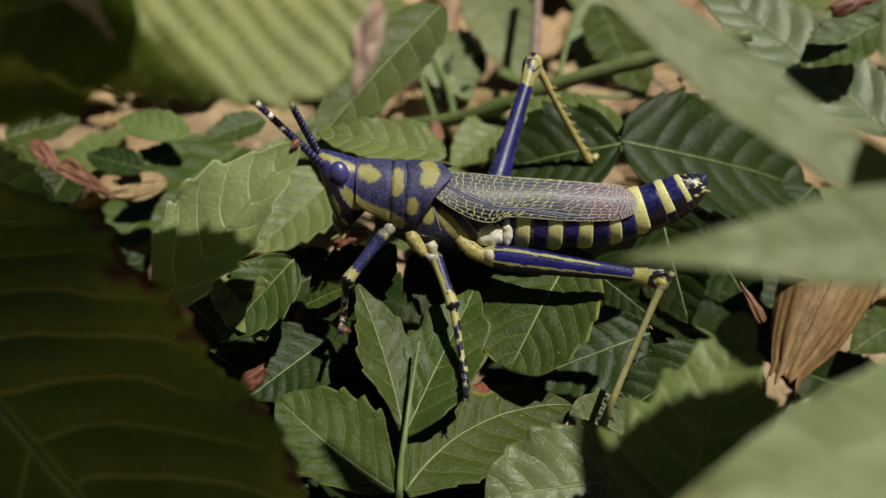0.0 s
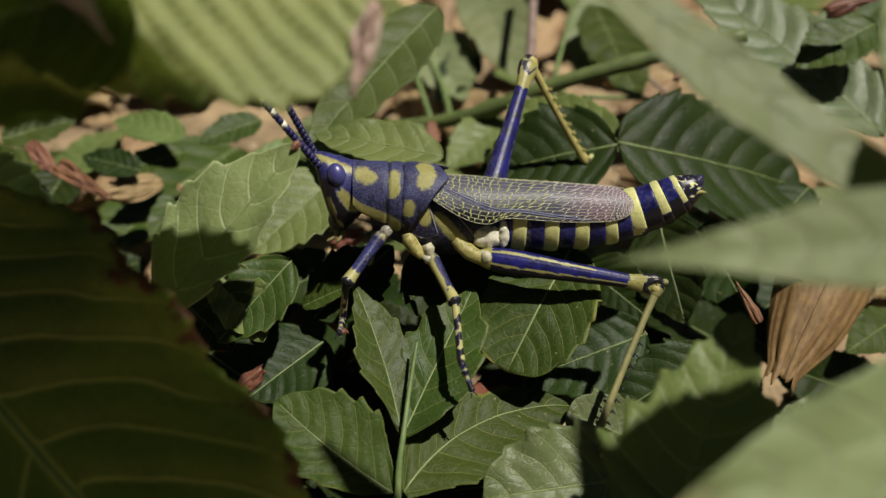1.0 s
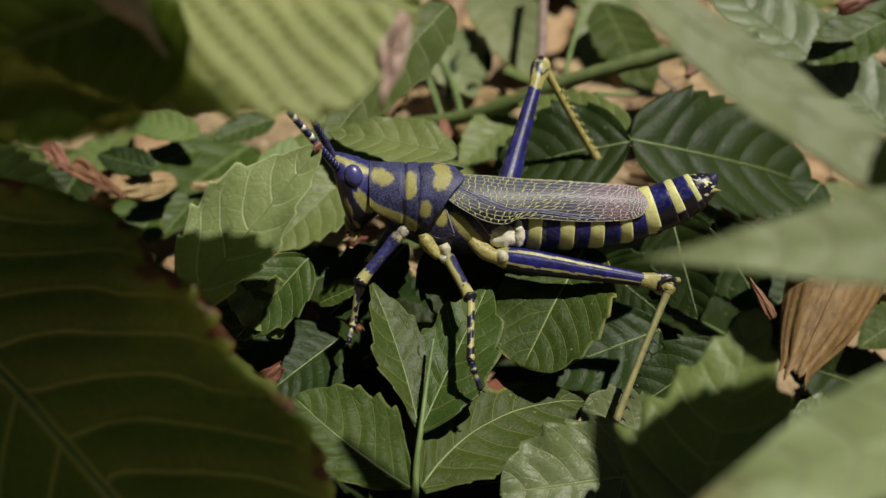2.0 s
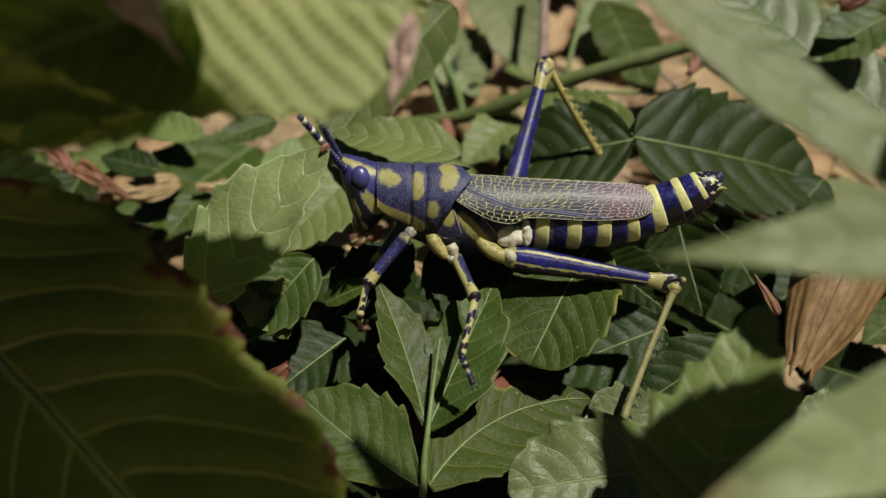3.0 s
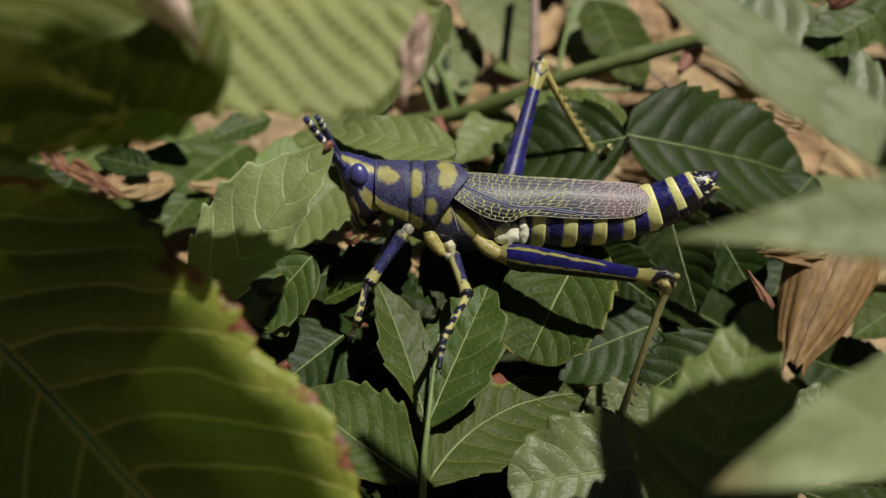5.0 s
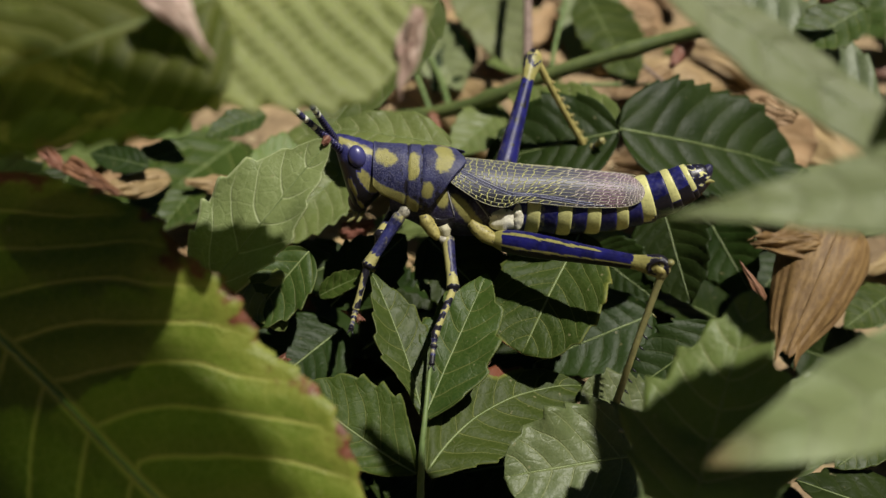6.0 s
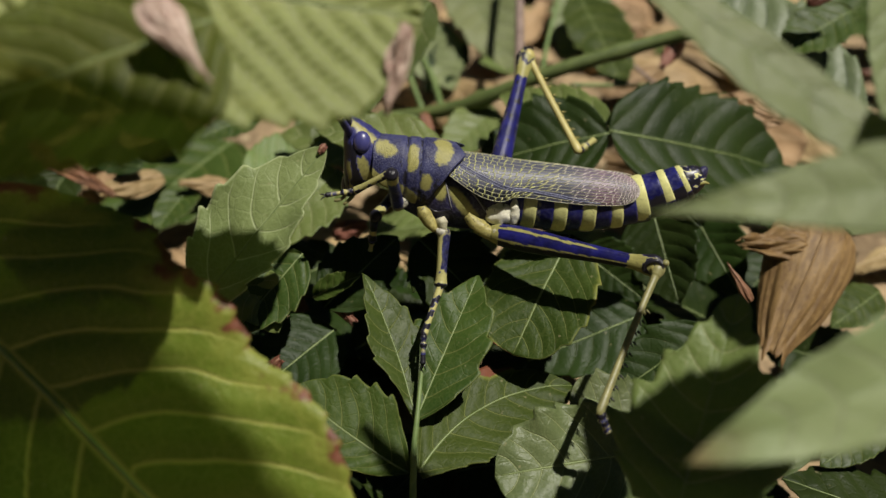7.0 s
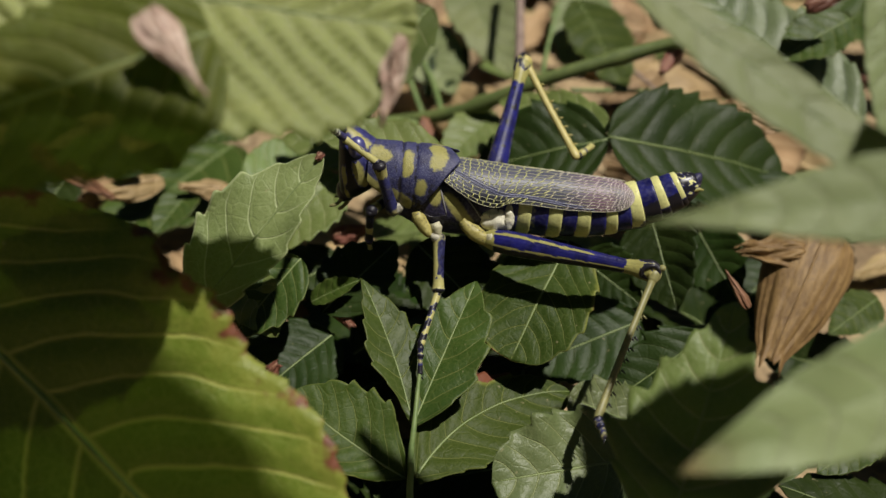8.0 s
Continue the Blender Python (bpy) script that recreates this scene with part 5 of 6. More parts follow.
for side in (-1, 1):
    e = part("eye", ball("eye", (0, 0, 0), (1.34, 1.15, 1.72), EYE, 24, 32, -14), head, "smooth violet-blue eye")
    at = Vector((-20.64, -2.70, 11.19)) - NECK
    e.matrix_basis = Matrix.Translation((at.x * MM, -side * at.y * (0.6 if side > 0 else 1.0) * MM, at.z * MM)) @ pose(0, 0, 0, side * 14)
    for dx, dz, bend in ((-20.85, 2.03, 1.0), (-19.83, 1.94, 0.7)):
        pts = [((dx - NECK.x) * MM, side * 1.2 * MM, (dz - NECK.z) * MM), ((dx - NECK.x - 0.6) * MM, side * 1.9 * MM, (dz - NECK.z - 1.0) * MM), ((dx - NECK.x - 1.6 * bend) * MM, side * 2.1 * MM, (dz - NECK.z - 1.6) * MM)]
        v, f = tube(glide(pts, 8), [0.0003, 0.00032, 0.0003, 0.00026, 0.00028, 0.00028, 0.00026, 0.00016], 8)
        part("palp", mesh_of("palp", v, f, SHIN), head)
part("jaw", ball("jaw", (-20.81 - NECK.x, 0, 2.94 - NECK.z), (1.5, 1.9, 1.9), BLACK, tilt=-20), head)


def antenna(side, white):
    rod = new("antenna")
    rod.parent = head
    n, step = 19, 16.4 / 19
    for i in range(n):
        r = 0.64 - 0.012 * i
        x = i * step
        prof = [(x + 0.02, 0.72 * r), (x + 0.12, 0.95 * r), (x + 0.5 * step, r), (x + step - 0.08, 1.05 * r), (x + step, 0.75 * r)]
        v, f = tube([(a * MM, 0, 0) for a, _ in prof], [b * MM for _, b in prof], 12)
        part("antenna_ring", mesh_of("antenna_ring", v, f, IVORY if i in white else NAVY), rod)
    return tagged(rod, "dark blue feeler with white rings")


# ---- legs: each segment runs along its own x axis ----
def hind_femur(length, stretch=1.0, blue=0.0):
    prof = [(-0.02, 0.9, 0.9), (0.03, 1.5, 1.2), (0.10, 1.82, 1.4), (0.22, 1.90, 1.4), (0.40, 1.66, 1.25), (0.60, 1.34, 1.05), (0.78, 1.12, 0.95), (0.86, 1.15, 0.95), (0.93, 1.55, 1.0), (0.98, 1.65, 1.0), (1.03, 0.9, 0.7)]
    top = [(u * length, 0, h, w) for u, h, w in prof]
    def half(u):
        return np.interp(u, [p[0] for p in prof], [p[1] for p in prof])
    def paint(x, y, z):
        u = x / length
        s = z / half(u)
        u += 0.02 * noise.noise(Vector((x * 1.3, y * 1.3, z * 1.3)))
        s += 0.10 * noise.noise(Vector((x * 0.9, y * 1.5, z * 1.5 + 5)))
        if u < 0.06 or u > 0.83:
            if ((u - 0.955) / 0.035) ** 2 + ((s - 0.0) / 0.75) ** 2 < 1 and ((u - 0.965) / 0.025) ** 2 + ((s + 0.15) / 0.5) ** 2 > 1:
                return -0.9
            return -0.7 if u > 1.0 or (u > 0.9 and s > 0.85) else 1.0
        if blue:
            return (-0.7 if noise.noise(Vector((x * 0.8, y, z * 1.2))) > 0.28 else 0.0) if abs(s) < 0.72 else 0.24
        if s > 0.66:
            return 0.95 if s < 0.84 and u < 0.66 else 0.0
        # Black underside: the shade below the thigh, put into the pigment.
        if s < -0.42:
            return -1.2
        if s < -0.20:
            return 1.0
        return 0.0
    return loft("femur", top, LEGSKIN, paint, 60, 80, power=2.2, ridge=0.03)


def hind_tibia(length, mat, stout=1.0):
    prof = [(-0.03, 0.8), (0.02, 1.05), (0.06, 0.8), (0.12, 0.56), (0.5, 0.5), (0.85, 0.55), (0.95, 0.68), (1.0, 0.62), (1.02, 0.35)]
    me = loft("tibia", [(u * length, 0.18 * math.sin(3 * u), h * stout, h * 0.85 * stout) for u, h in prof], mat, None, 18, 34)
    return me


def thin_segment(length, r, bands, swell=1.0, blotch=0.0, stripe=False):
    """A slim leg segment; bands are (from, to, pigment) along it, blotch breaks it up into dark and yellow patches, stripe runs a yellow line along its upper side."""
    prof = [(-0.03, 0.7), (0.04, 1.0), (0.3, 0.92), (0.7, 0.85), (0.88, 0.95 * swell), (0.97, 1.05 * swell), (1.03, 0.6)]
    def paint(x, y, z):
        u = x / length
        for a, b, p in bands:
            if a <= u + 0.05 * noise.noise(Vector((y * 3, z * 3, x))) < b:
                return p
        if blotch:
            return 1.0 if noise.noise(Vector((x * 0.75, y * 0.9 + length, z * 0.9))) < blotch - 0.3 else -1.0
        if stripe and z > 0.5 * r and u < 0.75:
            return 0.9
        return -0.1 + 0.5 * noise.noise(Vector((x * 0.5, y, z)))
    return loft("segment", [(u * length, 0, r * k, r * k) for u, k in prof], THINSKIN, paint, 18, 44)


def foot_mesh(length, r, bands):
    prof = [(0, 0.8), (0.12, 1.1), (0.24, 0.75), (0.36, 1.1), (0.48, 0.7), (0.6, 0.75), (0.85, 0.8), (0.97, 0.9), (1.0, 0.4)]
    def paint(x, y, z):
        u = x / length
        for a, b, p in bands:
            if a <= u < b:
                return p + 0.6 * noise.noise(Vector((x * 1.4, y * 1.4, z * 1.4)))
        return 1.0
    return loft("foot", [(u * length, 0, r * k, r * k) for u, k in prof], THINSKIN, paint, 14, 30)


def spines(holder, length, count, start, side, mat, tip, size=1.0):
    for k in range(count):
        u = start + (0.97 - start) * k / (count - 1)
        for w in (-1, 1):
            b = Vector((u * length, w * 0.35, side * 0.45))
            t = b + size * Vector((0.35, w * 0.25, side * 0.7))
            v, f = tube([b * MM, (b + (t - b) * 0.6) * MM, t * MM], [0.00018 * size, 0.00012 * size, 0.00003], 6)
            part("spine", mesh_of("spine", v, f, tip if u > 0.35 else mat), holder)


def claws(foot, length):
    for w in (-1, 1):
        pts = [(length * MM, w * 0.1 * MM, 0), ((length + 0.5) * MM, w * 0.35 * MM, -0.1 * MM), ((length + 0.8) * MM, w * 0.5 * MM, -0.45 * MM)]
        v, f = tube(pts, [0.00014, 0.0001, 0.00003], 6)
        part("claw", mesh_of("claw", v, f, BLACK), foot)


def leg_part(name, me, label=""):
    return part(name, me, hopper, label)


JOINT = mottled("joint_skin", (0.16, 0.15, 0.12), (0.44, 0.42, 0.34), 1100, 0.5, 0.6, 0.0002, fleck=(0.04, 0.036, 0.05))
JOINT_YELLOW = mottled("joint_skin_yellow", (0.20, 0.17, 0.05), (0.36, 0.32, 0.11), 1000, 0.5, 0.6, 0.0002, fleck=(0.03, 0.028, 0.05))
JOINT_PALE = mottled("joint_skin_pale", (0.26, 0.24, 0.15), (0.48, 0.46, 0.33), 1000, 0.5, 0.6, 0.0002, fleck=(0.07, 0.06, 0.05))
near_hind = [26.4, 23.8, 3.7]
far_hind = [32.8, 21.1, 6.0]
near_mid = [8.7, 9.6, 4.4]
near_front = [9.3, 6.7, 4.4]
far_front = [9.7, 7.3, 1.9]

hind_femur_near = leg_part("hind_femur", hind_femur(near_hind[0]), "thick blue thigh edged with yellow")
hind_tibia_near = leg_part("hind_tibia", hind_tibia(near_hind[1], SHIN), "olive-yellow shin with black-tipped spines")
def knee(femur, length):
    """The pale lobe at the end of a hind thigh, in its dark crescent."""
    part("knee_lobe", ball("knee_lobe", (0.985 * length, -0.80, -0.35), (0.85, 0.40, 0.62), JOINT_YELLOW, 12, 16, 25, 0.2), femur, "pale knee lobe")
    pts = glide([(0.925 * length * MM, -0.00098, -0.0010), (0.935 * length * MM, -0.00106, 0.0003), (0.985 * length * MM, -0.00092, 0.0010), (1.02 * length * MM, -0.00062, 0.0004)], 12)
    v, f = tube(pts, [0.00012 + 0.00024 * math.sin(math.pi * (k + 0.5) / 12) for k in range(12)], 8)
    part("knee_crescent", mesh_of("knee_crescent", v, f, BLACK), femur, "black knee crescent")
    part("knee_cap", ball("knee_cap", (1.03 * length, 0, 0.75), (0.62, 0.7, 0.5), SHIN, 10, 14, -20, 0.15), femur)


knee(hind_femur_near, near_hind[0])
spines(hind_tibia_near, near_hind[1], 10, 0.30, -1, SHIN, BLACK)
hind_foot_near = leg_part("hind_foot", foot_mesh(near_hind[2], 0.72, [(0, 0.16, -1), (0.16, 0.4, 0.5), (0.4, 0.62, -0.6), (0.62, 2, 0.4)]), "mottled yellow and black foot")
claws(hind_foot_near, near_hind[2])
hind_femur_far = leg_part("hind_femur", hind_femur(far_hind[0], blue=1.0), "blue thigh with a yellow knee")
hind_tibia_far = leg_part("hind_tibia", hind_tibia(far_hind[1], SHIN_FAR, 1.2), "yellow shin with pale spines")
spines(hind_tibia_far, far_hind[1], 9, 0.28, -1, SHIN_FAR, SHIN_FAR, 0.9)
hind_foot_far = leg_part("hind_foot", foot_mesh(far_hind[2] * 0.9, 0.68, [(0, 0.1, -1), (0.45, 0.55, -0.3)]), "yellow foot")
claws(hind_foot_far, far_hind[2] * 0.9)
mid_femur = leg_part("mid_femur", thin_segment(near_mid[0], 0.98, [(-1, 0.08, 0.5), (0.74, 0.95, 1.0), (0.95, 2, -1)], stripe=True), "blue thigh with a yellow end")
mid_tibia = leg_part("mid_tibia", thin_segment(near_mid[1], 0.58, [(-1, 0.05, -1), (0.05, 0.22, 1.0)], blotch=0.28), "yellow shin with black blotches")
mid_foot = leg_part("mid_foot", foot_mesh(near_mid[2], 0.5, [(0, 0.1, -1), (0.1, 0.3, 0.5), (0.3, 0.45, -1), (0.45, 0.7, 0.4), (0.7, 2, -1)]), "mottled foot")
claws(mid_foot, near_mid[2])
front_femur = leg_part("front_femur", thin_segment(near_front[0], 1.0, [(-1, 0.1, 0.45), (0.76, 0.93, 1.0), (0.93, 2, -1)]), "blue thigh with a yellow band")
front_tibia = leg_part("front_tibia", thin_segment(near_front[1], 0.58, [(-1, 0.05, -1)], blotch=0.42), "yellow shin with dark blotches")
front_foot = leg_part("front_foot", foot_mesh(near_front[2], 0.45, [(0, 0.1, -1), (0.1, 0.38, 0.7), (0.38, 0.48, -0.6), (0.48, 0.85, 0.6), (0.85, 2, -1)]), "mottled foot")
claws(front_foot, near_front[2])
front_femur_far = leg_part("front_femur", thin_segment(far_front[0], 0.95, [(0.76, 0.93, 1.0), (0.93, 2, -1)]))
front_tibia_far = leg_part("front_tibia", thin_segment(far_front[1], 0.68, [(-1, 0.1, -1), (0.3, 0.5, -1), (0.5, 0.7, 1.0), (0.7, 0.9, -1)]))
front_foot_far = leg_part("front_foot", foot_mesh(far_front[2], 0.45, [(0, 0.3, -1)]))
# hip joints: short tapered pieces between the body and the thighs
def hip(points, radii, mat, label):
    pts = glide([Vector(p) * MM for p in points], 16)
    v, f = tube(pts, [float(r) * MM for r in np.interp(np.linspace(0, 1, 16), np.linspace(0, 1, len(radii)), radii)], 18)
    v = [p + 0.00022 * noise.noise_vector(p * 900) for p in v]
    part("hip", mesh_of("hip", v, f, mat), hopper, label)


hip(((-10.4, -3.7, 2.4), (-9.9, -4.2, 1.1), (-8.6, -4.6, -0.5), (-8.0, -4.6, -1.0)), (0.9, 1.05, 0.95, 0.75, 0.35), JOINT_YELLOW, "yellow hip joint")
hip(((-7.7, -4.1, 0.9), (-7.2, -4.5, -0.2), (-6.9, -4.5, -1.2)), (0.8, 0.95, 0.7, 0.55), JOINT_PALE, "pale hip joint")
hip(((-8.1, -4.6, -0.6), (-7.3, -4.9, -1.2), (-6.6, -4.7, -1.7)), (0.45, 0.8, 0.75, 0.5), JOINT, "mottled hip ring")
hip(((-13.2, -3.2, 3.5), (-13.7, -3.7, 2.7), (-14.5, -3.8, 1.8)), (0.7, 1.0, 0.8, 0.6), JOINT, "pale mottled hip joint")
hip(((-13.9, -3.9, 2.7), (-14.3, -4.1, 2.2)), (0.4, 0.6, 0.35), JOINT_PALE, "pale hip ring")
hip(((-3.4, -3.8, 1.4), (-2.1, -4.2, 0.2), (-0.7, -4.5, -0.7), (0.9, -4.6, -1.3)), (0.7, 1.0, 1.15, 1.1, 0.9), JOINT_YELLOW, "yellow hip joint")
hip(((-1.9, -4.6, -0.6), (-1.5, -5.0, -0.1), (-1.0, -4.9, 0.5)), (0.2, 0.32, 0.2), JOINT_PALE, "pale hip rim")
hip(((0.4, -4.4, -0.3), (1.3, -4.9, -0.9), (1.9, -4.9, -1.6)), (0.6, 1.05, 0.95, 0.5), JOINT_PALE, "pale hip joint")
antenna_near = antenna(-1, (11, 14, 17))
antenna_far = antenna(1, (15, 17))


# ---- what moves ----
def sway(ob, rows):
    """Moves a leaf as a whole from its place by small steps (seconds, x, y, z)."""
    rest = ob.matrix_basis.copy()
    walk(ob, [(t, Matrix.Translation((x, y, z)) @ rest) for t, x, y, z in rows])


def motions():
    walk(hopper, [(0.0, pose(0.00566, 0.00103, 0.00148, -12.0, -0.0, 0.0)), (0.5, pose(0.00538, 0.00098, 0.00140, -12.0, -0.3, 0.2)), (1.0, pose(0.00555, 0.00098, 0.00140, -12.0, -0.1, 0.1)), (1.5, pose(0.00553, 0.00086, 0.00123, -12.0, -0.3, 0.2)), (3.0, pose(0.00592, 0.00065, 0.00094, -12.0, -0.4, 0.3)), (3.5, pose(0.00595, 0.00058, 0.00084, -12.0, -0.5, 0.4)), (4.0, pose(0.00585, 0.00065, 0.00094, -12.0, -0.4, 0.3)), (4.5, pose(0.00585, 0.00060, 0.00087, -12.0, -0.1, 0.1)), (6.0, pose(0.00587, 0.00135, 0.00193, -12.0, 2.0, -1.4)), (6.5, pose(0.00651, 0.00204, 0.00289, -12.0, 3.6, -2.6)), (7.0, pose(0.00675, 0.00214, 0.00306, -11.9, 3.6, -2.6)), (7.5, pose(0.00633, 0.00217, 0.00308, -11.9, 3.7, -2.7)), (8.0, pose(0.00619, 0.00218, 0.00308, -11.9, 3.6, -2.6))])
    walk(head, [(0.0, pose(-0.01777, 0.00000, 0.00772, 0.0, -0.0, 0.0)), (0.5, pose(-0.01777, 0.00000, 0.00772, 0.0, 0.7, -0.3)), (1.0, pose(-0.01777, 0.00000, 0.00772, 0.0, 1.2, -0.5)), (1.5, pose(-0.01777, 0.00000, 0.00772, -0.0, 2.7, -1.1)), (3.0, pose(-0.01777, 0.00000, 0.00772, -0.0, 1.7, -0.7)), (3.5, pose(-0.01777, 0.00000, 0.00772, -0.0, 3.7, -1.6)), (4.0, pose(-0.01777, 0.00000, 0.00772, 0.0, 1.7, -0.7)), (4.5, pose(-0.01777, 0.00000, 0.00772, 0.0, 1.5, -0.7)), (6.0, pose(-0.01777, 0.00000, 0.00772, -0.0, -0.8, 0.4)), (6.5, pose(-0.01777, 0.00000, 0.00772, -0.2, 12.5, -5.7)), (7.0, pose(-0.01777, 0.00000, 0.00772, -0.2, 13.1, -5.9)), (7.5, pose(-0.01777, 0.00000, 0.00772, -0.2, 13.1, -5.9)), (8.0, pose(-0.01777, 0.00000, 0.00772, -0.2, 12.9, -5.8))])
    walk(antenna_near, [(0.0, pose(-0.00506, -0.00130, 0.00378, -64.7, -47.4, -141.3)), (0.5, pose(-0.00506, -0.00130, 0.00378, -67.1, -47.4, -136.4)), (1.0, pose(-0.00506, -0.00130, 0.00378, -67.9, -51.3, -140.6)), (1.5, pose(-0.00506, -0.00130, 0.00378, -69.6, -43.9, -121.6)), (3.0, pose(-0.00506, -0.00130, 0.00378, -72.7, -44.0, -115.0)), (3.5, pose(-0.00506, -0.00130, 0.00378, -70.4, -43.0, -115.0)), (4.0, pose(-0.00506, -0.00130, 0.00378, -75.2, -44.7, -111.4)), (4.5, pose(-0.00506, -0.00130, 0.00378, -73.7, -43.3, -109.1)), (6.0, pose(-0.00506, -0.00130, 0.00378, -63.8, -37.3, -116.0)), (6.5, pose(-0.00506, -0.00130, 0.00378, -39.0, -29.0, -103.4)), (7.0, pose(-0.00506, -0.00130, 0.00378, -35.0, -29.7, -98.3)), (7.5, pose(-0.00506, -0.00130, 0.00378, -28.6, -27.3, -94.6)), (8.0, pose(-0.00506, -0.00130, 0.00378, -23.1, -22.4, -92.8))])
    walk(antenna_far, [(0.0, pose(-0.00572, 0.00100, 0.00399, -88.4, -52.5, -111.2)), (0.5, pose(-0.00572, 0.00100, 0.00399, -92.8, -55.5, -111.7)), (1.0, pose(-0.00572, 0.00100, 0.00399, -83.8, -59.1, -128.4)), (1.5, pose(-0.00572, 0.00100, 0.00399, -78.1, -45.4, -106.1)), (3.0, pose(-0.00572, 0.00100, 0.00399, -79.1, -44.9, -103.2)), (3.5, pose(-0.00572, 0.00100, 0.00399, -76.0, -44.4, -105.0)), (4.0, pose(-0.00572, 0.00100, 0.00399, -80.5, -45.1, -100.8)), (4.5, pose(-0.00572, 0.00100, 0.00399, -74.7, -42.2, -99.4)), (6.0, pose(-0.00572, 0.00100, 0.00399, -62.6, -36.0, -100.6)), (6.5, pose(-0.00572, 0.00100, 0.00399, -33.1, -30.1, -95.1)), (7.0, pose(-0.00572, 0.00100, 0.00399, -30.1, -32.7, -90.7)), (7.5, pose(-0.00572, 0.00100, 0.00399, -25.5, -29.2, -90.4)), (8.0, pose(-0.00572, 0.00100, 0.00399, -24.1, -27.9, -90.0))])
    walk(hind_femur_near, [(0.0, pose(0.00037, -0.00440, -0.00109, -14.4, 3.5, -10.7)), (0.5, pose(0.00037, -0.00440, -0.00109, -14.6, 6.6, -7.2)), (1.0, pose(0.00037, -0.00440, -0.00109, -14.6, 7.0, -7.8)), (1.5, pose(0.00037, -0.00440, -0.00109, -14.7, 8.0, -5.8)), (3.0, pose(0.00037, -0.00440, -0.00109, -14.8, 10.1, -2.7)), (3.5, pose(0.00037, -0.00440, -0.00109, -14.8, 11.1, -1.8)), (4.0, pose(0.00037, -0.00440, -0.00109, -14.8, 11.2, -1.8)), (4.5, pose(0.00037, -0.00440, -0.00109, -12.3, -3.4, -33.1)), (6.0, pose(0.00037, -0.00440, -0.00109, -11.6, -3.7, -29.4)), (6.5, pose(0.00037, -0.00440, -0.00109, -10.9, -3.3, -27.8)), (7.0, pose(0.00037, -0.00440, -0.00109, -11.3, -2.0, -25.8)), (7.5, pose(0.00037, -0.00440, -0.00109, -12.0, -0.8, -21.9)), (8.0, pose(0.00037, -0.00440, -0.00109, -12.3, -0.3, -20.3))])
    walk(hind_tibia_near, [(0.0, pose(0.02628, -0.00930, -0.00270, 35.3, 51.5, -131.2)), (0.5, pose(0.02641, -0.00771, -0.00414, 37.7, 49.9, -128.9)), (1.0, pose(0.02635, -0.00795, -0.00432, 39.4, 46.9, -127.8)), (1.5, pose(0.02640, -0.00703, -0.00476, 38.5, 48.3, -128.4)), (3.0, pose(0.02635, -0.00561, -0.00574, 40.8, 44.7, -126.8)), (3.5, pose(0.02628, -0.00522, -0.00618, 41.8, 43.1, -126.1)), (4.0, pose(0.02628, -0.00523, -0.00622, 42.3, 43.2, -125.6)), (4.5, pose(0.02247, -0.01880, 0.00049, -12.9, 75.1, -178.8)), (6.0, pose(0.02334, -0.01735, 0.00063, 7.7, 75.2, -156.8)), (6.5, pose(0.02370, -0.01672, 0.00042, 14.6, 73.7, -149.2)), (7.0, pose(0.02414, -0.01591, -0.00019, 50.7, 37.5, -119.6)), (7.5, pose(0.02488, -0.01426, -0.00072, 49.6, 40.1, -119.8)), (8.0, pose(0.02515, -0.01357, -0.00096, 49.0, 41.4, -119.9))])
    walk(hind_foot_near, [(0.0, pose(0.01652, -0.02047, -0.02135, 4.9, 11.8, -80.2)), (0.5, pose(0.01676, -0.01965, -0.02237, 4.7, 12.6, -80.2)), (1.0, pose(0.01637, -0.02081, -0.02172, 4.6, 11.6, -80.5)), (1.5, pose(0.01656, -0.01945, -0.02255, 4.4, 12.6, -80.6)), (3.0, pose(0.01621, -0.01916, -0.02251, 4.0, 13.3, -81.3)), (3.5, pose(0.01602, -0.01927, -0.02245, 3.7, 13.0, -81.8)), (4.0, pose(0.01615, -0.01936, -0.02253, 3.9, 13.0, -81.7)), (4.5, pose(0.01634, -0.01893, -0.02253, 4.2, 13.6, -81.5)), (6.0, pose(0.01773, -0.01975, -0.02240, 6.4, 14.9, -80.0)), (6.5, pose(0.01794, -0.02015, -0.02245, 8.4, 14.8, -78.3)), (7.0, pose(0.01479, -0.03234, -0.01470, 62.9, 63.8, 15.9)), (7.5, pose(0.01583, -0.03009, -0.01607, 61.3, 63.9, 12.7)), (8.0, pose(0.01623, -0.02908, -0.01671, 7.8, 10.2, -80.0))])
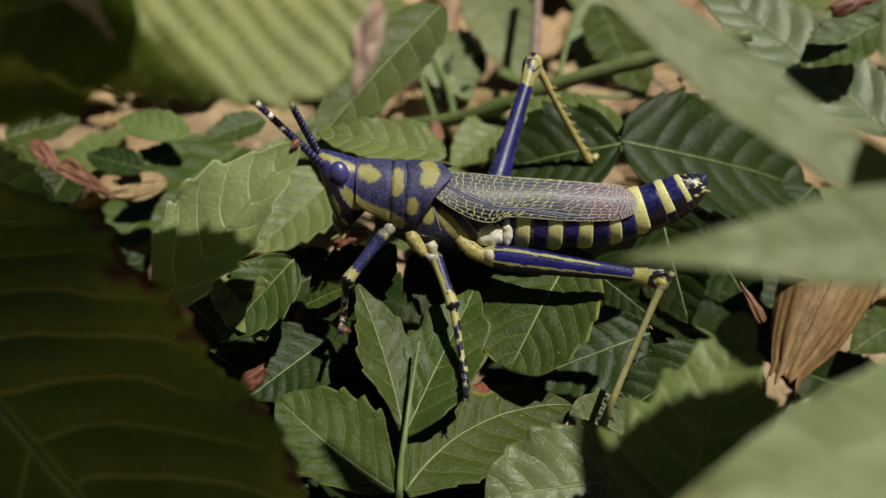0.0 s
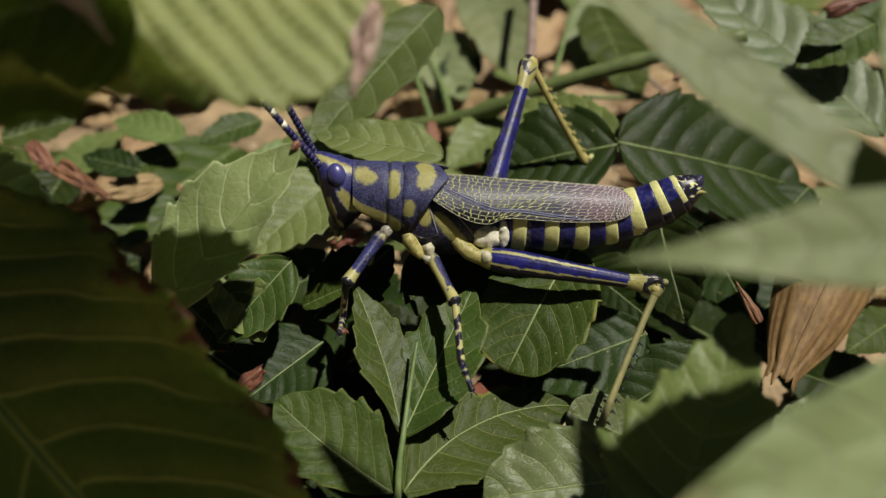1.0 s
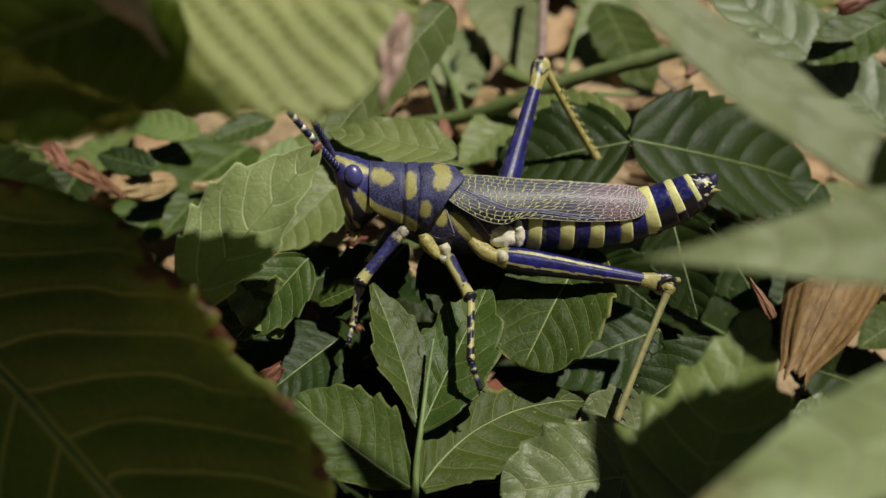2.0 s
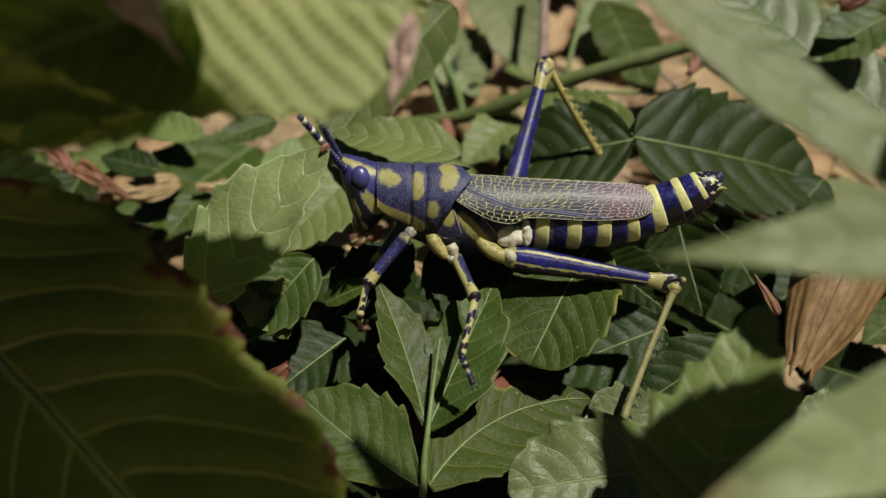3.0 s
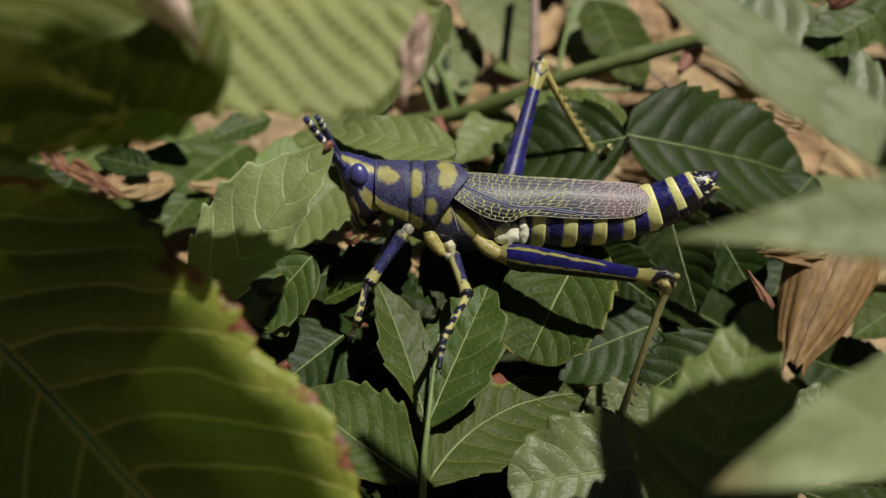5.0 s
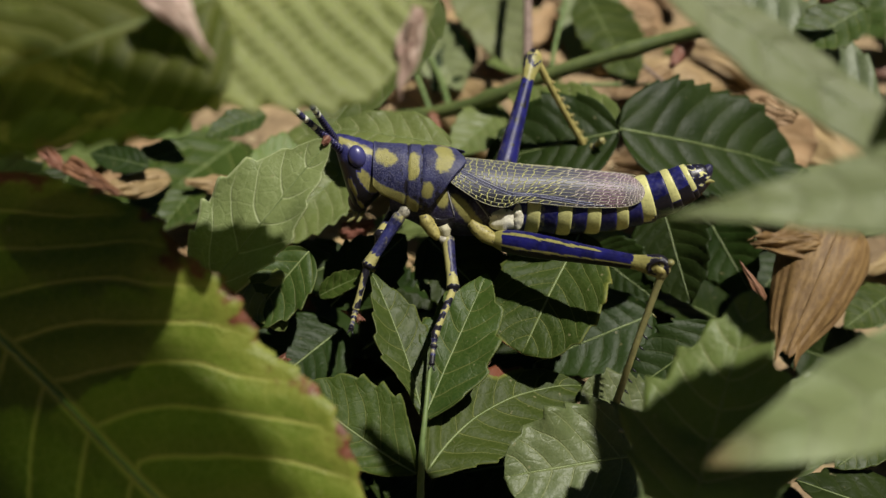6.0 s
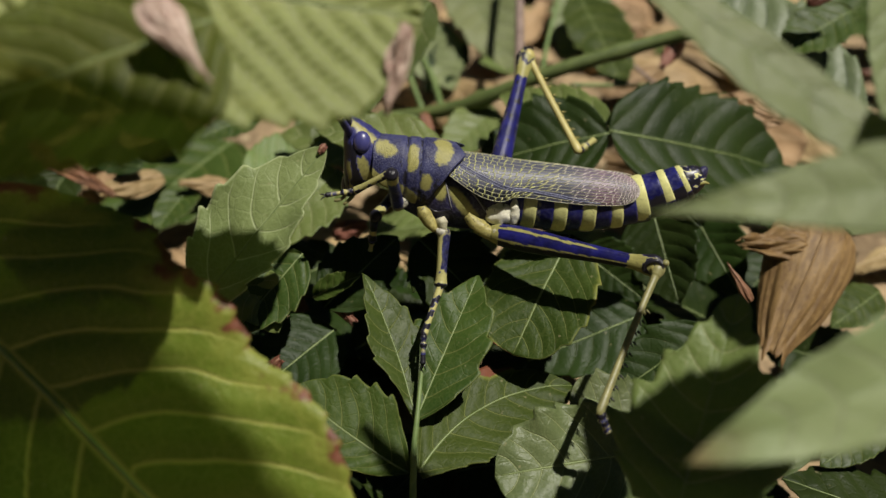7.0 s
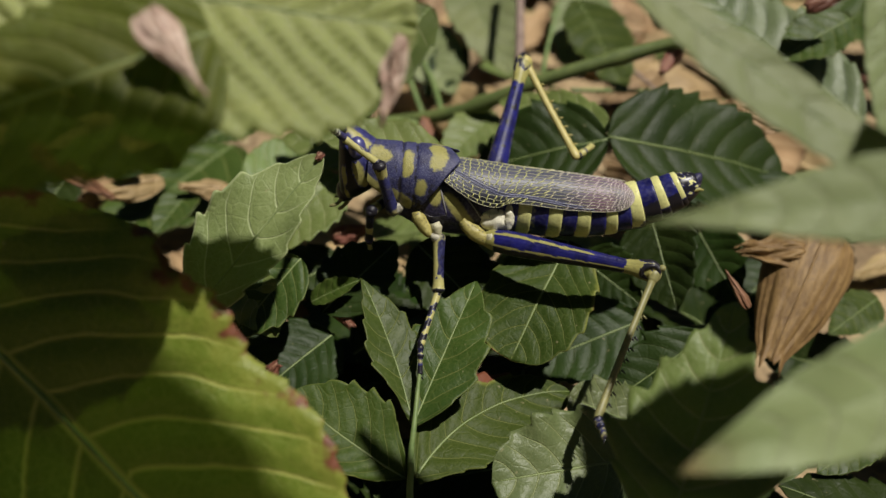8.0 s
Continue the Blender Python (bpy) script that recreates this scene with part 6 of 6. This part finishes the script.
    walk(hind_femur_far, [(0.0, pose(0.00037, 0.00440, -0.00109, -60.0, -43.2, 67.2)), (0.5, pose(0.00037, 0.00440, -0.00109, -59.8, -43.2, 67.1)), (1.0, pose(0.00037, 0.00440, -0.00109, -59.9, -43.1, 67.1)), (1.5, pose(0.00037, 0.00440, -0.00109, -59.9, -42.6, 67.2)), (3.0, pose(0.00037, 0.00440, -0.00109, -60.5, -42.0, 68.0)), (3.5, pose(0.00037, 0.00440, -0.00109, -60.5, -41.6, 68.0)), (4.0, pose(0.00037, 0.00440, -0.00109, -60.9, -41.4, 68.5)), (4.5, pose(0.00037, 0.00440, -0.00109, -60.7, -41.5, 68.1)), (6.0, pose(0.00037, 0.00440, -0.00109, -64.3, -40.0, 71.5)), (6.5, pose(0.00037, 0.00440, -0.00109, -66.5, -39.6, 73.6)), (7.0, pose(0.00037, 0.00440, -0.00109, -67.6, -39.0, 75.1)), (7.5, pose(0.00037, 0.00440, -0.00109, -67.5, -38.8, 74.7)), (8.0, pose(0.00037, 0.00440, -0.00109, -67.4, -38.9, 74.7))])
    walk(hind_tibia_far, [(0.0, pose(0.00962, 0.02645, 0.02137, -176.3, 59.7, 5.2)), (0.5, pose(0.00968, 0.02644, 0.02135, -176.9, 58.8, 4.6)), (1.0, pose(0.00967, 0.02646, 0.02134, -172.5, 59.4, 8.0)), (1.5, pose(0.00971, 0.02665, 0.02113, -170.4, 59.1, 9.5)), (3.0, pose(0.00951, 0.02701, 0.02084, -165.4, 58.4, 13.2)), (3.5, pose(0.00955, 0.02715, 0.02069, -164.2, 58.2, 13.9)), (4.0, pose(0.00940, 0.02730, 0.02059, -166.3, 57.8, 12.4)), (4.5, pose(0.00954, 0.02719, 0.02065, -165.2, 58.0, 13.4)), (6.0, pose(0.00833, 0.02822, 0.02002, -173.9, 57.4, 8.0)), (6.5, pose(0.00748, 0.02864, 0.01984, 101.8, 38.4, -58.8)), (7.0, pose(0.00694, 0.02905, 0.01953, 102.0, 37.8, -58.0)), (7.5, pose(0.00711, 0.02905, 0.01948, 103.4, 38.2, -56.5)), (8.0, pose(0.00709, 0.02905, 0.01949, 103.1, 37.9, -56.6))])
    walk(hind_foot_far, [(0.0, pose(0.02021, 0.02741, 0.00316, 7.3, -7.9, 52.2)), (0.5, pose(0.02059, 0.02731, 0.00333, 7.6, -7.7, 51.8)), (1.0, pose(0.02029, 0.02795, 0.00319, 7.5, -7.9, 51.7)), (1.5, pose(0.02040, 0.02844, 0.00305, 7.7, -7.9, 51.2)), (3.0, pose(0.02027, 0.02954, 0.00289, 7.9, -7.9, 50.2)), (3.5, pose(0.02034, 0.02983, 0.00278, 8.1, -7.9, 49.9)), (4.0, pose(0.02037, 0.02970, 0.00275, 8.0, -8.0, 49.8)), (4.5, pose(0.02041, 0.02979, 0.00277, 7.7, -37.6, -64.1)), (6.0, pose(0.01959, 0.02980, 0.00226, 10.5, -38.5, -63.8)), (6.5, pose(0.01605, 0.01451, 0.00675, 4.1, -8.1, 53.9)), (7.0, pose(0.01576, 0.01492, 0.00661, 4.1, -8.3, 53.7)), (7.5, pose(0.01625, 0.01524, 0.00644, 4.0, -8.5, 53.7)), (8.0, pose(0.01625, 0.01514, 0.00655, 4.0, -8.4, 54.0))])
    walk(mid_femur, [(0.0, pose(-0.00683, -0.00440, -0.00109, 86.0, 41.1, -65.4)), (0.5, pose(-0.00683, -0.00440, -0.00109, 84.9, 37.0, -65.0)), (1.0, pose(-0.00683, -0.00440, -0.00109, 83.6, 29.7, -63.5)), (1.5, pose(-0.00683, -0.00440, -0.00109, 81.1, 23.6, -64.9)), (3.0, pose(-0.00683, -0.00440, -0.00109, 78.4, 21.8, -71.4)), (3.5, pose(-0.00683, -0.00440, -0.00109, 77.3, 16.5, -71.9)), (4.0, pose(-0.00683, -0.00440, -0.00109, 77.5, 17.2, -72.0)), (4.5, pose(-0.00683, -0.00440, -0.00109, 77.2, 18.7, -74.7)), (6.0, pose(-0.00683, -0.00440, -0.00109, 75.7, 38.2, -83.2)), (6.5, pose(-0.00683, -0.00440, -0.00109, 72.0, 55.9, -89.1)), (7.0, pose(-0.00683, -0.00440, -0.00109, 69.0, 63.5, -92.6)), (7.5, pose(-0.00683, -0.00440, -0.00109, 74.2, 63.4, -86.8)), (8.0, pose(-0.00683, -0.00440, -0.00109, 75.5, 63.1, -85.3))])
    walk(mid_tibia, [(0.0, pose(-0.00411, -0.01037, -0.00680, 91.2, 49.1, -76.3)), (0.5, pose(-0.00390, -0.01070, -0.00633, 87.4, 43.0, -79.2)), (1.0, pose(-0.00346, -0.01116, -0.00540, 81.4, 30.7, -85.6)), (1.5, pose(-0.00345, -0.01162, -0.00457, 81.6, 38.0, -86.7)), (3.0, pose(-0.00426, -0.01206, -0.00432, 71.1, 28.5, -105.8)), (3.5, pose(-0.00424, -0.01233, -0.00356, 69.4, 29.3, -108.5)), (4.0, pose(-0.00427, -0.01231, -0.00366, 69.9, 22.7, -110.6)), (4.5, pose(-0.00465, -0.01235, -0.00388, 70.8, 14.7, -115.2)), (6.0, pose(-0.00603, -0.01119, -0.00646, 74.2, 19.0, -107.8)), (6.5, pose(-0.00676, -0.00927, -0.00830, 74.9, 25.2, -105.3)), (7.0, pose(-0.00701, -0.00828, -0.00888, 75.5, 23.3, -105.1)), (7.5, pose(-0.00662, -0.00829, -0.00887, 72.5, 33.5, -106.4)), (8.0, pose(-0.00651, -0.00832, -0.00885, 72.7, 32.2, -106.5))])
    walk(mid_foot, [(0.0, pose(-0.00261, -0.01648, -0.01406, 1.5, 19.4, -87.7)), (0.5, pose(-0.00258, -0.01760, -0.01287, 6.9, 23.3, -79.0)), (1.0, pose(-0.00282, -0.01939, -0.01030, 22.0, 52.5, -55.0)), (1.5, pose(-0.00302, -0.01917, -0.01048, 33.6, 66.3, -41.8)), (3.0, pose(-0.00656, -0.02017, -0.00890, 22.2, 52.7, -54.5)), (3.5, pose(-0.00690, -0.02026, -0.00827, 21.7, 52.7, -55.2)), (4.0, pose(-0.00738, -0.02059, -0.00737, 2.9, 58.8, -85.3)), (4.5, pose(-0.00861, -0.02075, -0.00632, -12.2, 58.1, -108.4)), (6.0, pose(-0.00880, -0.01984, -0.00959, -2.7, 40.1, -96.2)), (6.5, pose(-0.00906, -0.01765, -0.01238, 1.4, 44.9, -91.1)), (7.0, pose(-0.00931, -0.01679, -0.01267, 3.3, 58.9, -88.3)), (7.5, pose(-0.00887, -0.01597, -0.01417, 0.7, 38.8, -92.3)), (8.0, pose(-0.00882, -0.01610, -0.01397, 4.9, 58.6, -85.9))])
    walk(front_femur, [(0.0, pose(-0.01416, -0.00380, 0.00228, -16.4, 43.3, -147.9)), (0.5, pose(-0.01416, -0.00380, 0.00228, -5.1, 36.1, -134.7)), (1.0, pose(-0.01416, -0.00380, 0.00228, -2.7, 35.1, -132.1)), (1.5, pose(-0.01416, -0.00380, 0.00228, -17.7, 42.1, -149.5)), (3.0, pose(-0.01416, -0.00380, 0.00228, -18.3, 41.9, -150.1)), (3.5, pose(-0.01416, -0.00380, 0.00228, -18.6, 41.8, -150.5)), (4.0, pose(-0.01416, -0.00380, 0.00228, -9.3, 36.3, -139.3)), (4.5, pose(-0.01416, -0.00380, 0.00228, -18.6, 42.3, -150.4)), (6.0, pose(-0.01416, -0.00380, 0.00228, -12.7, 49.7, -143.8)), (6.5, pose(-0.01416, -0.00380, 0.00228, -2.1, 31.4, -131.3)), (6.6, pose(-0.01416, -0.00380, 0.00228, 11.5, 15.8, -119.8)), (6.7, pose(-0.01416, -0.00380, 0.00228, 45.2, -10.3, -106.8)), (6.8, pose(-0.01416, -0.00380, 0.00228, 56.3, -17.4, -107.2)), (6.9, pose(-0.01416, -0.00380, 0.00228, 118.6, -40.7, -108.7)), (7.0, pose(-0.01416, -0.00380, 0.00228, 128.4, -52.6, -101.6)), (7.1, pose(-0.01416, -0.00380, 0.00228, 123.0, -64.4, -87.4)), (7.2, pose(-0.01416, -0.00380, 0.00228, 112.4, -70.3, -73.3)), (7.3, pose(-0.01416, -0.00380, 0.00228, 106.3, -77.0, -62.9)), (7.4, pose(-0.01416, -0.00380, 0.00228, 139.5, -70.4, -97.4)), (7.5, pose(-0.01416, -0.00380, 0.00228, 154.3, -65.1, -111.5)), (8.0, pose(-0.01416, -0.00380, 0.00228, -177.8, -66.9, -130.8))])
    walk(front_tibia, [(0.0, pose(-0.01989, -0.00739, -0.00410, -66.1, 74.0, 114.2)), (0.5, pose(-0.01944, -0.00915, -0.00319, -64.0, 72.9, 116.2)), (1.0, pose(-0.01926, -0.00945, -0.00306, -66.5, 71.7, 113.5)), (1.5, pose(-0.02010, -0.00731, -0.00395, -65.0, 71.5, 114.9)), (3.0, pose(-0.02016, -0.00725, -0.00393, 76.8, 15.0, -95.9)), (3.5, pose(-0.02020, -0.00721, -0.00392, 77.1, 11.9, -94.9)), (4.0, pose(-0.01984, -0.00869, -0.00322, -62.3, 64.2, 117.6)), (4.5, pose(-0.02014, -0.00719, -0.00398, 76.2, 14.6, -99.1)), (6.0, pose(-0.01901, -0.00735, -0.00482, 59.4, 59.0, -116.9)), (6.5, pose(-0.01940, -0.00976, -0.00257, 65.4, 42.5, -113.6)), (6.6, pose(-0.01860, -0.01156, -0.00026, 8.2, 66.2, -167.9)), (6.7, pose(-0.01680, -0.01256, 0.00394, 38.5, 50.7, -141.2)), (6.8, pose(-0.01678, -0.01228, 0.00507, 32.5, 45.0, -148.7)), (6.9, pose(-0.01642, -0.01048, 0.00834, -2.1, 42.3, -177.5)), (7.0, pose(-0.01529, -0.00934, 0.00966, -30.9, 34.0, 162.3)), (7.1, pose(-0.01397, -0.00782, 0.01067, -45.4, 9.8, 167.4)), (7.2, pose(-0.01326, -0.00680, 0.01104, -129.4, -19.4, 169.6)), (7.3, pose(-0.01320, -0.00566, 0.01134, 138.1, -40.9, -149.5)), (7.4, pose(-0.01456, -0.00689, 0.01104, -124.8, -25.1, 160.5)), (7.5, pose(-0.01559, -0.00744, 0.01071, -109.5, -15.9, 161.5)), (8.0, pose(-0.01654, -0.00657, 0.01083, -108.1, -21.7, 149.0))])
    walk(front_foot, [(0.0, pose(-0.02065, -0.00570, -0.01054, -2.7, 7.5, -93.7)), (0.5, pose(-0.02031, -0.00737, -0.00960, -1.4, 7.0, -91.7)), (1.0, pose(-0.02010, -0.00752, -0.00942, -2.2, 6.9, -92.9)), (1.5, pose(-0.02100, -0.00538, -0.01030, -2.6, 5.0, -93.2)), (3.0, pose(-0.02082, -0.01369, -0.00567, -138.0, 57.3, 98.4)), (3.5, pose(-0.02075, -0.01374, -0.00530, -130.1, 58.2, 102.2)), (4.0, pose(-0.02119, -0.00610, -0.00925, -1.1, 2.2, -91.1)), (4.5, pose(-0.02116, -0.01360, -0.00567, -114.3, 54.9, 100.7)), (6.0, pose(-0.02057, -0.01043, -0.01056, -2.7, 13.4, -95.8)), (6.5, pose(-0.02137, -0.01429, -0.00709, -43.0, 68.4, -153.1)), (6.6, pose(-0.02125, -0.01213, -0.00639, -21.9, 54.1, -127.6)), (6.7, pose(-0.02010, -0.01522, -0.00125, -26.8, 49.3, -136.8)), (6.8, pose(-0.02083, -0.01473, 0.00033, -31.2, 43.1, -146.6)), (6.9, pose(-0.02137, -0.01070, 0.00383, -33.3, 41.4, -151.2)), (7.0, pose(-0.02058, -0.00765, 0.00591, -37.5, 9.0, -171.0)), (7.1, pose(-0.02041, -0.00637, 0.00953, -16.2, -8.6, 110.3)), (7.2, pose(-0.01947, -0.00566, 0.01327, -26.6, 0.8, 125.1)), (7.3, pose(-0.01757, -0.00823, 0.01573, -10.1, -27.7, 102.8)), (7.4, pose(-0.02028, -0.00487, 0.01389, -16.0, -26.4, 112.5)), (7.5, pose(-0.02170, -0.00540, 0.01255, -19.6, -34.6, 119.1)), (8.0, pose(-0.02188, -0.00336, 0.01331, -27.6, -30.6, -111.5))])
    walk(front_femur_far, [(0.0, pose(-0.01416, 0.00380, 0.00228, -10.0, 63.3, 179.9)), (0.5, pose(-0.01416, 0.00380, 0.00228, -28.1, 68.6, 156.0)), (1.0, pose(-0.01416, 0.00380, 0.00228, -28.2, 67.7, 155.5)), (1.5, pose(-0.01416, 0.00380, 0.00228, -15.7, 62.1, 171.5)), (3.0, pose(-0.01416, 0.00380, 0.00228, -5.6, 54.2, -174.3)), (3.5, pose(-0.01416, 0.00380, 0.00228, -17.6, 54.5, 167.5)), (4.0, pose(-0.01416, 0.00380, 0.00228, -25.1, 58.7, 157.1)), (4.5, pose(-0.01416, 0.00380, 0.00228, -23.2, 62.4, 160.9)), (6.0, pose(-0.01416, 0.00380, 0.00228, 35.2, 19.1, -109.3)), (6.5, pose(-0.01416, 0.00380, 0.00228, 35.5, 18.7, -111.6)), (7.0, pose(-0.01416, 0.00380, 0.00228, 37.0, 8.9, -111.3)), (7.5, pose(-0.01416, 0.00380, 0.00228, 40.3, -1.8, -109.8)), (8.0, pose(-0.01416, 0.00380, 0.00228, 40.0, -1.8, -110.7))])
    walk(front_tibia_far, [(0.0, pose(-0.01851, 0.00381, -0.00638, 21.8, 74.4, -155.4)), (0.5, pose(-0.01739, 0.00524, -0.00675, 27.9, 72.0, -149.3)), (1.0, pose(-0.01751, 0.00533, -0.00669, 27.8, 71.2, -149.5)), (1.5, pose(-0.01865, 0.00447, -0.00629, 27.7, 69.9, -149.7)), (3.0, pose(-0.01980, 0.00324, -0.00558, 27.4, 67.3, -150.1)), (3.5, pose(-0.01966, 0.00502, -0.00561, 31.6, 65.4, -146.0)), (4.0, pose(-0.01879, 0.00576, -0.00601, 58.8, 47.5, -118.9)), (4.5, pose(-0.01840, 0.00527, -0.00631, 57.4, 48.6, -120.5)), (6.0, pose(-0.01718, -0.00485, -0.00089, -74.2, 60.1, 106.4)), (6.5, pose(-0.01754, -0.00474, -0.00083, -82.8, 48.5, 97.5)), (7.0, pose(-0.01763, -0.00513, 0.00078, -84.6, 52.0, 95.4)), (7.5, pose(-0.01743, -0.00532, 0.00258, -87.1, 55.4, 93.0)), (8.0, pose(-0.01759, -0.00526, 0.00259, -87.5, 59.7, 93.0))])
    walk(front_foot_far, [(0.0, pose(-0.02030, 0.00299, -0.01343, -28.8, 64.4, 153.5)), (0.5, pose(-0.01934, 0.00408, -0.01371, -4.1, 21.1, -108.7)), (1.0, pose(-0.01954, 0.00413, -0.01362, -4.2, 21.3, -109.7)), (1.5, pose(-0.02082, 0.00320, -0.01316, -26.6, 62.4, 160.0)), (3.0, pose(-0.02225, 0.00183, -0.01234, -29.1, 64.7, 151.1)), (3.5, pose(-0.02219, 0.00331, -0.01226, -3.7, 20.0, -105.4)), (4.0, pose(-0.02118, 0.00144, -0.01141, -30.9, 66.5, 143.2)), (4.5, pose(-0.02086, 0.00109, -0.01180, -32.6, 67.7, 139.6)), (6.0, pose(-0.01822, -0.00134, -0.00724, -5.2, 61.3, -115.7)), (6.5, pose(-0.01817, 0.00007, -0.00631, -31.9, 66.3, 143.4)), (7.0, pose(-0.01806, -0.00064, -0.00498, -10.1, 75.7, -127.7)), (7.5, pose(-0.01765, -0.00116, -0.00344, 9.0, 83.7, -94.0)), (8.0, pose(-0.01778, -0.00158, -0.00373, -0.6, 68.5, 73.4))])
    sway(mid_right, [(0.0, 0.00000, 0.00000, 0.00000), (0.5, -0.00008, 0.00005, 0.00007), (1.0, -0.00016, -0.00002, -0.00003), (1.5, -0.00021, -0.00005, -0.00007), (3.0, 0.00033, -0.00012, -0.00017), (3.5, 0.00041, -0.00005, -0.00007), (4.0, 0.00058, 0.00020, 0.00030), (4.5, 0.00059, 0.00039, 0.00057), (6.0, 0.00104, 0.00116, 0.00167), (6.5, 0.00119, 0.00176, 0.00245), (7.0, 0.00132, 0.00189, 0.00266), (7.5, 0.00148, 0.00180, 0.00256), (8.0, 0.00155, 0.00188, 0.00267)])
    sway(low_right, [(0.0, 0.00000, 0.00000, 0.00000), (0.5, 0.00000, -0.00000, 0.00000), (1.0, 0.00000, -0.00000, 0.00000), (1.5, 0.00000, -0.00000, 0.00000), (3.0, 0.00021, 0.00012, 0.00017), (3.5, 0.00027, 0.00020, 0.00028), (4.0, 0.00034, 0.00028, 0.00040), (4.5, 0.00042, 0.00037, 0.00054), (6.0, 0.00053, 0.00082, 0.00117), (6.5, 0.00046, 0.00115, 0.00159), (7.0, 0.00044, 0.00115, 0.00160), (7.5, 0.00041, 0.00115, 0.00160), (8.0, 0.00037, 0.00115, 0.00160)])
    sway(far_left, [(0.0, 0.00000, 0.00000, 0.00000), (0.5, 0.00000, -0.00004, -0.00018), (1.0, -0.00014, 0.00001, -0.00003), (1.5, 0.00124, -0.00018, -0.00044), (3.0, 0.00258, -0.00063, -0.00127), (3.5, 0.00268, -0.00069, -0.00128), (4.0, 0.00311, -0.00083, -0.00149), (4.5, 0.00384, -0.00079, -0.00150), (6.0, 0.00464, -0.00041, -0.00135), (6.5, 0.00493, -0.00074, -0.00196), (7.0, 0.00489, -0.00078, -0.00223), (7.5, 0.00487, -0.00077, -0.00237), (8.0, 0.00472, -0.00107, -0.00272)])
    sway(top_left, [(0.0, 0.00000, 0.00000, 0.00000), (0.5, -0.00020, -0.00001, -0.00014), (1.0, -0.00014, 0.00013, 0.00014), (1.5, 0.00032, -0.00018, -0.00044), (3.0, 0.00046, -0.00034, -0.00087), (3.5, 0.00067, -0.00027, -0.00073), (4.0, 0.00074, -0.00040, -0.00093), (4.5, 0.00094, -0.00035, -0.00094), (6.0, 0.00104, 0.00014, -0.00074), (6.5, 0.00083, 0.00006, -0.00106), (7.0, 0.00074, 0.00015, -0.00118), (7.5, 0.00067, 0.00027, -0.00115), (8.0, 0.00048, -0.00000, -0.00147)])
    sway(top_right, [(0.0, 0.00000, 0.00000, 0.00000), (0.5, 0.00006, -0.00000, 0.00000), (1.0, 0.00013, -0.00000, 0.00000), (1.5, 0.00019, -0.00000, 0.00000), (3.0, 0.00087, 0.00005, 0.00007), (3.5, 0.00106, 0.00007, 0.00011), (4.0, 0.00125, 0.00009, 0.00015), (4.5, 0.00144, 0.00011, 0.00019), (6.0, 0.00280, 0.00018, 0.00038), (6.5, 0.00323, 0.00022, 0.00045), (7.0, 0.00367, 0.00025, 0.00054), (7.5, 0.00357, 0.00022, 0.00050), (8.0, 0.00347, 0.00021, 0.00047)])
    sway(head_leaf, [(0.0, 0.00000, 0.00000, 0.00000), (0.5, 0.00014, 0.00001, -0.00000), (1.0, 0.00031, 0.00004, 0.00006), (1.5, 0.00061, -0.00007, -0.00013), (3.0, 0.00100, -0.00019, -0.00033), (3.5, 0.00124, -0.00025, -0.00040), (4.0, 0.00132, -0.00026, -0.00040), (4.5, 0.00148, -0.00022, -0.00033), (6.0, 0.00172, -0.00007, -0.00017), (6.5, 0.00200, -0.00026, -0.00044), (7.0, 0.00214, -0.00030, -0.00052), (7.5, 0.00213, -0.00034, -0.00059), (8.0, 0.00198, -0.00042, -0.00070)])
    sway(cover_caster, [(0.0, 0.00492, 0.00298, 0.00400), (0.5, 0.00492, 0.00298, 0.00400), (1.0, 0.00478, 0.00289, 0.00388), (1.5, 0.00464, 0.00281, 0.00377), (3.0, 0.00435, 0.00264, 0.00354), (3.5, 0.00421, 0.00255, 0.00343), (4.0, 0.00267, 0.00162, 0.00217), (4.5, 0.00028, 0.00017, 0.00023), (6.0, -0.01651, -0.00999, -0.01342), (6.5, -0.02248, -0.01360, -0.01827), (7.0, -0.02669, -0.01615, -0.02169), (7.5, -0.02936, -0.01777, -0.02386), (8.0, -0.03062, -0.01853, -0.02489)])
    sway(shade_caster, [(0.0, 0.00492, 0.00298, 0.00400), (0.5, 0.00492, 0.00298, 0.00400), (1.0, 0.00478, 0.00289, 0.00388), (1.5, 0.00464, 0.00281, 0.00377), (3.0, 0.00435, 0.00264, 0.00354), (3.5, 0.00421, 0.00255, 0.00343), (4.0, 0.00407, 0.00247, 0.00331), (4.5, 0.00379, 0.00230, 0.00308), (6.0, 0.00035, 0.00021, 0.00029), (6.5, 0.00000, 0.00000, 0.00000), (7.0, 0.00000, 0.00000, 0.00000), (7.5, 0.00014, 0.00009, 0.00011), (8.0, 0.00028, 0.00017, 0.00023)])
    sway(low_left, [(0.0, 0.00000, 0.00000, 0.00000), (0.5, 0.00011, 0.00006, -0.00007), (1.0, 0.00019, 0.00001, -0.00004), (1.5, 0.00042, 0.00014, -0.00002), (3.0, 0.00066, 0.00046, 0.00020), (3.5, 0.00090, 0.00039, 0.00019), (4.0, 0.00100, 0.00046, 0.00024), (4.5, 0.00118, 0.00053, 0.00022), (6.0, 0.00153, 0.00094, 0.00025), (6.5, 0.00128, 0.00089, -0.00007), (7.0, 0.00124, 0.00101, -0.00021), (7.5, 0.00128, 0.00107, -0.00026), (8.0, 0.00123, 0.00102, -0.00025)])


motions()
